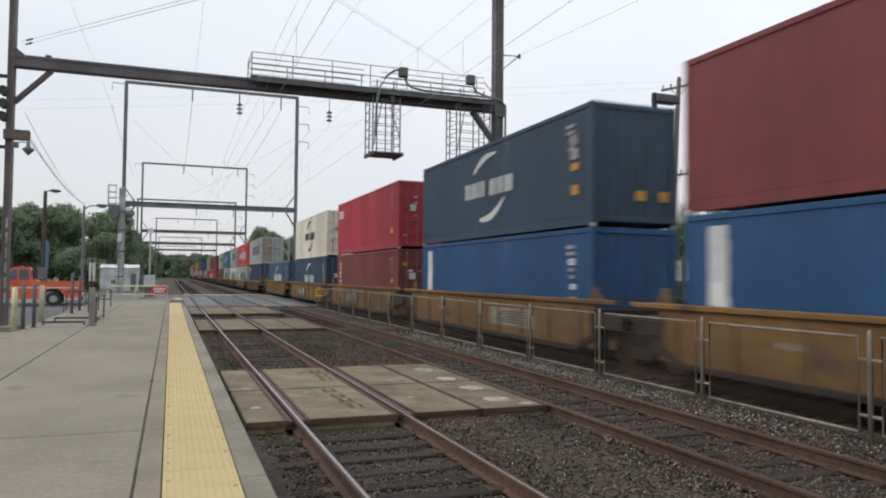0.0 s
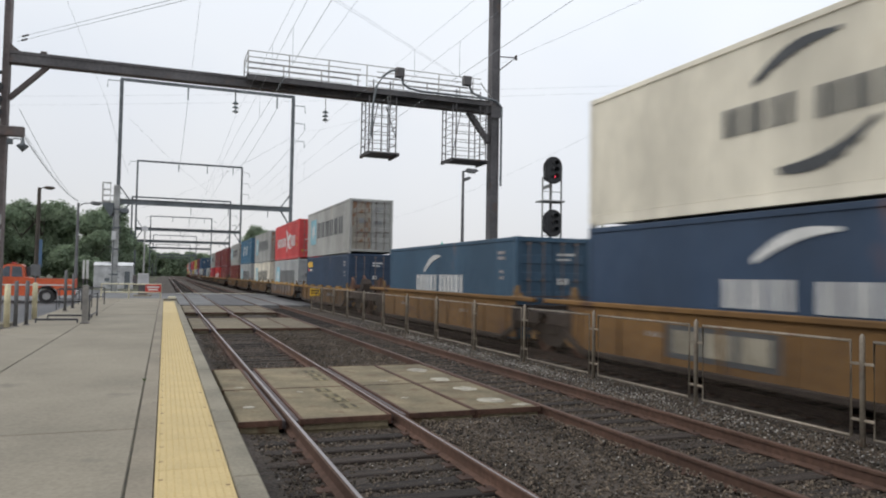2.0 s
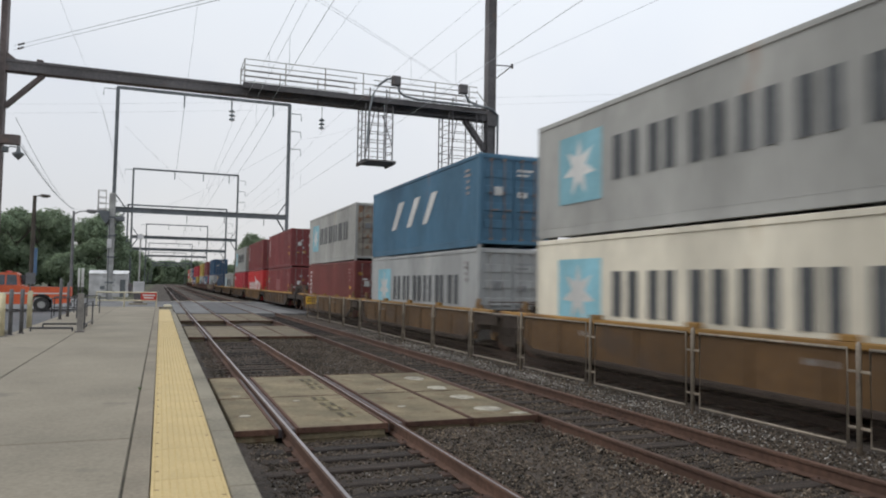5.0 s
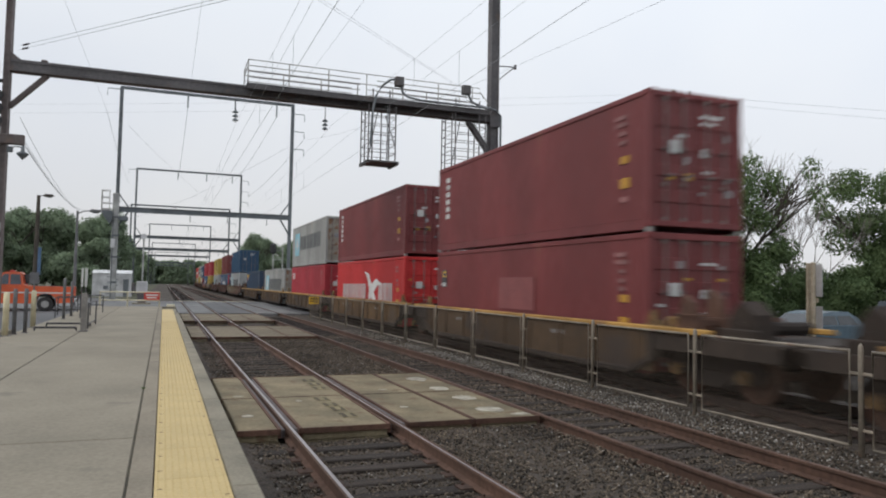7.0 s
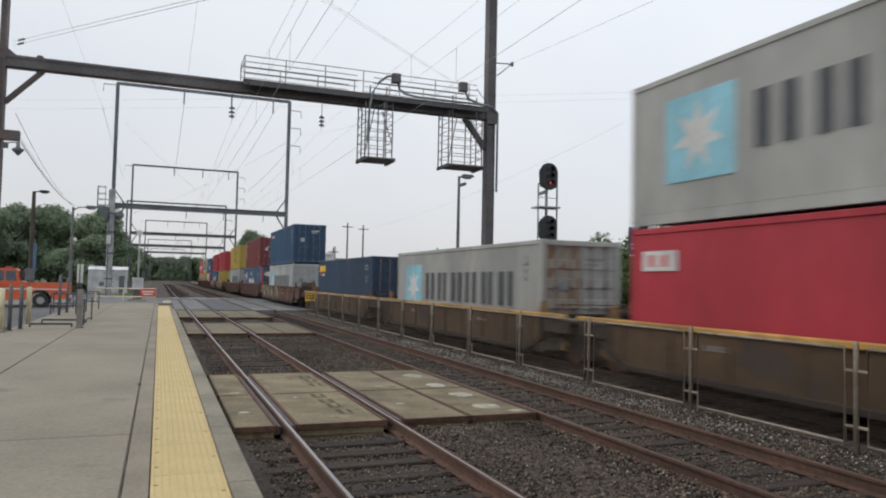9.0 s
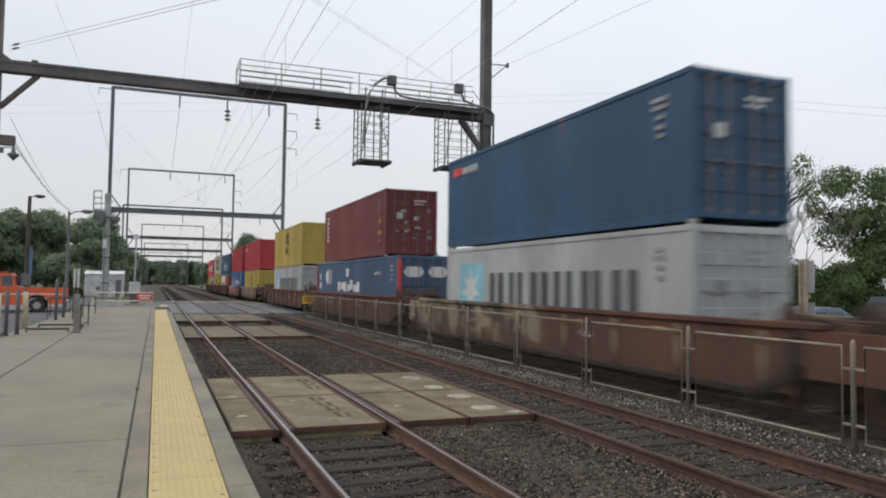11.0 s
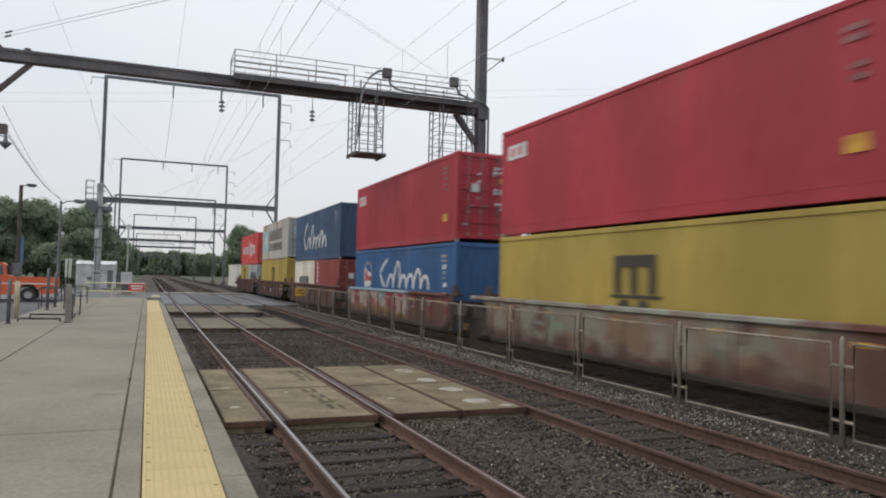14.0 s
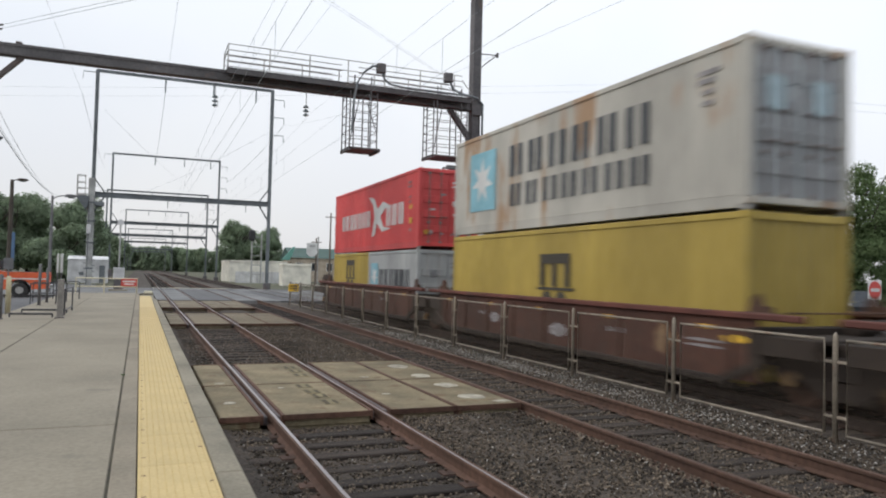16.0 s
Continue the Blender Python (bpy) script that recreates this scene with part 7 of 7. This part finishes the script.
# ---- beyond the train ----
ib = thing("notice_board", pose(14.2, 9.83, -0.1), "grey double notice board with pale posters", "notice board")
for y in (-1.1, 0.0, 1.1):
    part("post", Geo().cbox(-0.05, 0.05, y - 0.06, y + 0.06, 0, 2.72, 0.01), FAR_STEEL, ib)
part("frame", Geo().box(-0.06, 0.04, -1.15, 1.15, 2.66, 2.75).box(-0.06, 0.04, -1.15, 1.15, 1.86, 1.95), FAR_STEEL, ib)
for y in (-0.55, 0.55):
    part("poster", Geo().cbox(-0.03, 0.0, y - 0.42, y + 0.42, 1.97, 2.64, 0.005), POSTER, ib)
for x, y, h, r in ((12.6, 7.34, 2.81, 0.085), (14.2, 4.54, 2.85, 0.05)):
    tp = thing("marker_post", pose(x, y, -0.1), "weathered tan wooden post beyond the train", "post", "tan posts beyond the train")
    for e in (-1, 1):
        part("shaft", Geo().cbox(-0.05, 0.05, e * 0.075 - 0.045, e * 0.075 + 0.045, 0, h - 0.02 * (e > 0), 0.012), TAN_POST, tp)
    for z in (1.2, 2.15) if r > 0.06 else (1.0, 1.8):
        part("cross_piece", Geo().cbox(0.05, 0.09, -0.17, 0.17, z, z + 0.12, 0.012), TAN_POST, tp)
    if r < 0.06:
        part("backing_plate", Geo().cbox(0.055, 0.08, -0.3, -0.06, 1.95, 2.8, 0.006).cbox(0.055, 0.08, -0.3, -0.06, 1.1, 1.7, 0.006), GREY_METAL, tp)

lp = thing("banner_lamp", pose(17.0, 15.1, -0.1), "tall black lamp post with two hanging banners", "street lamp")
part("pole", Geo().cbox(-0.09, 0.09, -0.09, 0.09, 0, 9.75, 0.02), BLACK_PAINT, lp)
part("lamp_head", Geo().cbox(0.0, 1.1, -0.25, 0.25, 9.35, 9.7, 0.04), DARK_STEEL, lp)
part("banner", Geo().cbox(-0.8, -0.15, -0.015, 0.015, 3.35, 4.5, 0.005), BANNER_BLUE, lp, "faded dark blue banner")
part("banner", Geo().cbox(0.15, 0.6, -0.015, 0.015, 3.4, 4.6, 0.005), GREY_METAL, lp, "pale grey banner")
part("writing_bar", Geo().box(-0.7, -0.3, -0.019, -0.014, 3.75, 3.82).box(-0.7, -0.3, -0.019, -0.014, 3.6, 3.66).box(-0.75, -0.25, -0.019, -0.014, 3.3, 3.36), GREY_METAL, lp)

WOOD_POLE = mat("pole_wood", (0.14, 0.11, 0.09), (0.22, 0.18, 0.15), 0.9, fine=8, coarse=1, dirt=0.3, bump=0.3, stretch=(3, 3, 0.3))
up = thing("utility_pole", pose(27.8, 27, -0.4), "weathered wooden utility pole with two cross-arms", "utility pole")
part("pole", Geo().rod((-0.9, 0, 0), (0, 0, 14.9), 0.2, 10, 0.13), WOOD_POLE, up)
for z, w in ((14.3, 1.15), (8.75, 0.85)):
    foot = Vector(((z - 14.9) * 0.06, 0, z))
    along = Vector((0.43, -0.9, 0.02)) * w
    a = part("cross_arm", Geo().beam(foot - along, foot + along, 0.12, 0.14), WOOD_POLE, up)
    for i in (-0.9, -0.45, 0.5, 0.95):
        q = foot + along * i
        part("pin_insulator", Geo().rod(q, q + Vector((0, 0, 0.3)), 0.045, 8, 0.06), INSULATOR, a)
    part("arm_brace", Geo().rod(foot + along * 0.5, foot - Vector((0, 0, 0.6)), 0.025, 5).rod(foot - along * 0.5, foot - Vector((0, 0, 0.6)), 0.025, 5), DARK_STEEL, a)
rs_ = thing("road_sign", pose(15.62, 66, -0.1), "white shield-shaped road sign on a tall grey post", "road sign")
part("post", Geo().rod((0, 0.06, 0), (0, 0.06, 5.7), 0.07, 8), GALV, rs_)
part("plate", Geo().prism([(-1.25, 5.0), (-0.1, 5.0), (-0.1, 3.9), (-0.45, 3.57), (-0.9, 3.57), (-1.25, 3.9)], "y", -0.03, 0.0), WHITE_PAINT, rs_)
part("writing_bar", Geo().box(-1.0, -0.4, -0.036, -0.029, 4.65, 4.72), BLACK_PAINT, rs_)
part("bracket", Geo().rod((-1.1, 0.03, 4.9), (0, 0.06, 4.9), 0.03, 6), GALV, rs_)
ne = thing("no_entry_sign", pose(27.7, 12, -0.1), "round red no-entry sign with white bar on a post", "traffic sign")
part("post", Geo().rod((0, 0.04, 0), (0, 0.04, 2.2), 0.04, 8), GALV, ne)
part("plate", Geo().cbox(-0.42, 0.42, -0.012, 0.012, 1.4, 2.24, 0.01), WHITE_PAINT, ne)
part("red_disc", Geo().rod((0, -0.012, 1.82), (0, -0.02, 1.82), 0.38, 28), SIGN_RED, ne)
part("white_bar", Geo().box(-0.28, 0.28, -0.026, -0.02, 1.75, 1.89), WHITE_PAINT, ne)


def block_building(name, x0, x1, y0, y1, h, wall, label, roof=None, windows=0):
    t = thing(name, pose(0, 0, -0.4), label, "building")
    part("wall", Geo().cbox(x0, x1, y0, y1, 0, h, 0.03), wall, t)
    if roof:
        xm = (x0 + x1) / 2
        part("roof", Geo().prism([(y0 - 0.4, h), (y1 + 0.4, h), ((y0 + y1) / 2, h + roof[1])], "x", x0 - 0.4, x1 + 0.4), roof[0], t)
    else:
        part("parapet", Geo().cbox(x0 - 0.1, x1 + 0.1, y0 - 0.1, y1 + 0.1, h - 0.25, h + 0.1, 0.03), wall, t)
    for i in range(windows):
        a = x0 + (x1 - x0) * (i + 0.3) / windows
        w = (x1 - x0) / windows * 0.4
        win = part("window", Geo().cbox(a, a + w, y0 - 0.04, y0 + 0.02, h * 0.45, h * 0.8, 0.01), WHITE_PAINT, t)
        part("pane", Geo().box(a + 0.08, a + w - 0.08, y0 - 0.05, y0 - 0.03, h * 0.45 + 0.08, h * 0.8 - 0.08), GLASS, win)
    return t


block_building("warehouse", 13.2, 23.5, 126, 140, 3.9, PALE_WALL, "long low cream building beside the line")
block_building("store_shed", 18.1, 22.4, 100, 103, 3.3, PALE_WALL, "cream storage units beside the line")
sf = thing("picket_fence", pose(0, 120, -0.4), "pale board fence in front of the cream building", "fence")
for i in range(18):
    part("board", Geo().cbox(13.6 + 0.5 * i, 14.05 + 0.5 * i, -0.03, 0.03, 0, 2.0, 0.01), GREY_METAL, sf)
st = block_building("station_hall", 29, 46, 150, 162, 5.2, BRICK_TAN, "large hall with dark green gabled roof", (ROOF_DARK_GREEN, 2.4), 5)
part("gable", Geo().prism([(26.6, 4.6), (29.2, 7.6), (29.6, 7.6), (28.4, 4.6)], "y", 149.0, 149.6), ROOF_GREEN, st)
st2 = block_building("depot", 44, 62, 104, 122, 4.0, BRICK_TAN, "tan depot with grey roof", (ROOF_GREY, 2.6), 6)
part("cupola", Geo().lathe((45.2, 113, 6.2), [(0.6, 0), (0.6, 1.2), (1.0, 1.3), (0.05, 2.6)], 8), ROOF_GREEN, st2)
st3 = block_building("shop", 26, 33, 62, 74, 3.3, ROOF_GREY, "low grey shop behind hedges", None, 4)
for x, y, h in ((27.7, 110, 12.2), (30.7, 111, 12.0), (24.9, 108, 7.8)):
    q = thing("utility_pole", pose(x, y, -0.4), "distant thin wooden utility pole", "utility pole", "distant poles")
    part("pole", Geo().rod((0, 0, 0), (0, 0, h), 0.18, 8, 0.12), WOOD_POLE, q)
    part("cross_arm", Geo().beam((-0.9, 0, h - 0.7), (0.9, 0, h - 0.7), 0.12, 0.14), WOOD_POLE, q)


# ---- trees ----
def leaf_cloud(blobs, n, size, seed):
    """Small leaf clumps scattered through lobes of a crown: bent quads with random turns."""
    rs = np.random.RandomState(seed)
    b = np.array(blobs)
    vol = b[:, 3] * b[:, 4] * b[:, 5]
    k = rs.choice(len(b), n, p=vol / vol.sum())
    d = rs.normal(size=(n, 3))
    d /= np.linalg.norm(d, axis=1)[:, None]
    r = rs.uniform(0.62, 1.0, n) * rs.uniform(0.85, 1.15, n)
    c = b[k, :3] + d * r[:, None] * b[k, 3:6]
    # leaves turn their faces outward and up to the light, unevenly
    face = d * np.array([1, 1, 0.6]) + np.array([0, 0, 0.55]) + rs.normal(size=(n, 3)) * 0.45
    face /= np.linalg.norm(face, axis=1)[:, None]
    u = np.cross(face, rs.normal(size=(n, 3)))
    u /= np.linalg.norm(u, axis=1)[:, None]
    w = np.cross(face, u)
    s = size * rs.uniform(0.5, 1.3, (n, 1))
    nrm = np.cross(u, w)
    q = np.stack([c - u * s, c + w * s * 0.55 + nrm * s * 0.15, c + u * s, c - w * s * 0.55 + nrm * s * 0.15], 1)
    me = bpy.data.meshes.new("crown")
    me.vertices.add(n * 4)
    me.vertices.foreach_set("co", q.reshape(-1).astype(np.float32))
    me.loops.add(n * 4)
    me.loops.foreach_set("vertex_index", np.arange(n * 4, dtype=np.int32))
    me.polygons.add(n)
    me.polygons.foreach_set("loop_start", np.arange(0, n * 4, 4, dtype=np.int32))
    me.update(calc_edges=True)
    return me


def limbs(g, p, d, length, r, depth, rnd, tips, minr=0.012, lift=0.0):
    q = p + d * length
    g.rod(p, q, r, 6 if depth > 1 else 4, r * 0.68)
    if depth == 0:
        tips.append(q)
        return
    for i in range(rnd.choice((2, 3, 3))):
        nd = (d + Vector((rnd.uniform(-1, 1), rnd.uniform(-1, 1), rnd.uniform(-0.25, 0.7) + lift)) * 0.75).normalized()
        limbs(g, p.lerp(q, rnd.uniform(0.65, 1.0)), nd, length * rnd.uniform(0.6, 0.85), max(minr, r * 0.62), depth - 1, rnd, tips, minr, lift)


def tree(name, h, spread, leaves, size, material, seed, m, label, low=0.3, depth=3, group="trees by the line", lobes=18, fat=1.0):
    rnd = random.Random(seed)
    t = thing(name, m, label, "tree", group)
    g, tips = Geo(), []
    limbs(g, Vector((0, 0, 0)), Vector((rnd.uniform(-0.06, 0.06), rnd.uniform(-0.06, 0.06), 1)).normalized(), h * 0.34, 0.018 * h, depth, rnd, tips)
    part("trunk", g, BARK, t)
    blobs = []
    for i in range(lobes):
        a, q = 2.4 * i + rnd.uniform(-0.5, 0.5), rnd.uniform(0.1, 0.85) * spread
        z = h * rnd.uniform(low + 0.1, 0.84)
        f = 1 - 0.45 * abs((z / h - 0.55) / 0.45)
        blobs.append((q * f * math.cos(a), q * f * math.sin(a), z, fat * spread * rnd.uniform(0.26, 0.46), fat * spread * rnd.uniform(0.26, 0.46), fat * h * rnd.uniform(0.08, 0.16)))
    for p in rnd.sample(tips, min(8, len(tips))):
        blobs.append((p.x, p.y, min(p.z, h * 0.95), spread * 0.2, spread * 0.2, h * 0.07))
    part("crown", leaf_cloud(blobs, leaves, size, seed), material, t)
    return t


T1 = tree("tree", 14.0, 5.4, 16000, 0.24, LEAF_HAZED, 21, pose(-17, 112, -0.4), "broad dark green deciduous tree behind the lot", 0.1)
T2 = tree("tree", 12.4, 4.8, 15000, 0.24, LEAF_HAZED, 22, pose(-25, 106, -0.4), "dense dark green tree behind the lot", 0.05)
T3 = tree("tree", 8.6, 4.4, 12000, 0.24, LEAF_HAZED, 23, pose(-12, 104, -0.4), "mid-green leafy tree behind the lot", 0.0)
FAR = tree("tree", 18.0, 5.4, 3200, 0.62, LEAF_HAZED, 24, pose(4, 500, -0.4), "distant hazy green tree at the end of the line", 0.05)
rs = random.Random(5)
for i in range(16):
    src = (T1, T2, T3)[i % 3]
    copy_thing(src, pose(-10.5 - 3.6 * i + rs.uniform(-1, 1), 108 + 14 * (i % 3) + rs.uniform(-3, 3) + 0.6 * i, -0.5, 0, 0, rs.uniform(0, 360)))
for i in range(12):
    copy_thing((T2, T3, T1)[i % 3] if i < 3 else FAR, pose(-10.5 - rs.uniform(0, 9), 135 + 21 * i, -1.5 - 0.15 * i, 0, 0, rs.uniform(0, 360)))
for i in range(34):
    copy_thing(FAR, pose(-75 + 5.0 * i + rs.uniform(-1.5, 1.5), 440 + rs.uniform(0, 50), -1.4 - rs.uniform(0, 2), 0, 0, rs.uniform(0, 360)))
for i in range(16):
    copy_thing(FAR, pose(-26 + 4.2 * i + rs.uniform(-1.5, 1.5), 470 + rs.uniform(0, 40), -0.3 - rs.uniform(0, 1.5), 0, 0, rs.uniform(0, 360)))
for i, (x, y) in enumerate([(16.5, 150), (19.5, 156), (23, 152), (26.5, 168), (21, 190)]):
    copy_thing((T1, T2, T3)[i % 3], pose(x, y, -0.6, 0, 0, rs.uniform(0, 360)))
R1 = tree("tree", 12.5, 3.7, 9500, 0.12, LEAF_MID, 36, pose(34.2, 28.5, -0.2), "leafy green tree with gaps in its crown", 0.42, 4, "trees beyond the tracks", 40, 0.6)
R2 = tree("tree", 12.0, 4.3, 17000, 0.13, LEAF_MID, 32, pose(48.3, 29, 0.5), "spreading green tree beyond the car park", 0.25, 3, "trees beyond the tracks", 34, 0.72)
R3 = tree("shrub", 6.9, 3.0, 10500, 0.125, LEAF_MID, 33, pose(30.0, 27.5, -0.2), "dense green shrub beside the utility pole", -0.05, 2, "trees beyond the tracks")
for src, x, y, z in ((R2, 53, 27, -0.3), (R2, 61, 25, -0.6), (R1, 57, 31, -0.6), (R3, 33.2, 27.4, -0.2), (R3, 36.6, 28.6, -0.5), (R3, 40.0, 29.5, -2.2), (R3, 44, 30, -2.3), (R3, 48.5, 29, -2.0), (R3, 42, 27.5, -2.9), (R3, 55, 28, -1.5), (R3, 28.2, 33, -0.6), (R3, 62, 26, -1.5), (R3, 26.2, 24.6, -0.8), (R3, 31.5, 32, -0.2), (R3, 35, 32, -0.2), (R3, 38, 33, -1.2), (R3, 46, 27.4, -0.6), (R3, 50.5, 27.6, -0.3), (R3, 55, 27, 0.2)):
    copy_thing(src, pose(x, y, z, 0, 0, rs.uniform(0, 360)))
for x, y, z in ((23.5, 31, -3.2), (21.5, 36, -3.4), (24.5, 44, -3.0), (27.8, 30, -1.6)):
    copy_thing(R3, pose(x, y, z, 0, 0, rs.uniform(0, 360)))


def bare_tree(h, seed, m):
    rnd = random.Random(seed)
    t = thing("bare_tree", m, "leafless grey tree among green trees", "tree", "trees beyond the tracks")
    g, tips = Geo(), []
    for i in range(3):
        d = Vector((rnd.uniform(-0.35, 0.35), rnd.uniform(-0.3, 0.3), 1)).normalized()
        limbs(g, Vector((0, 0, 0)), d, h * 0.33, 0.065, 5, rnd, tips, 0.01, 0.3)
    part("trunk", g, BARE_BARK, t)
    return t


bare_tree(12.8, 41, pose(38.9, 28.6, -0.2))
bare_tree(8.8, 42, pose(30.8, 28.6, -0.2))
bare_tree(10.2, 43, pose(41.0, 30.2, -0.2))

motions()
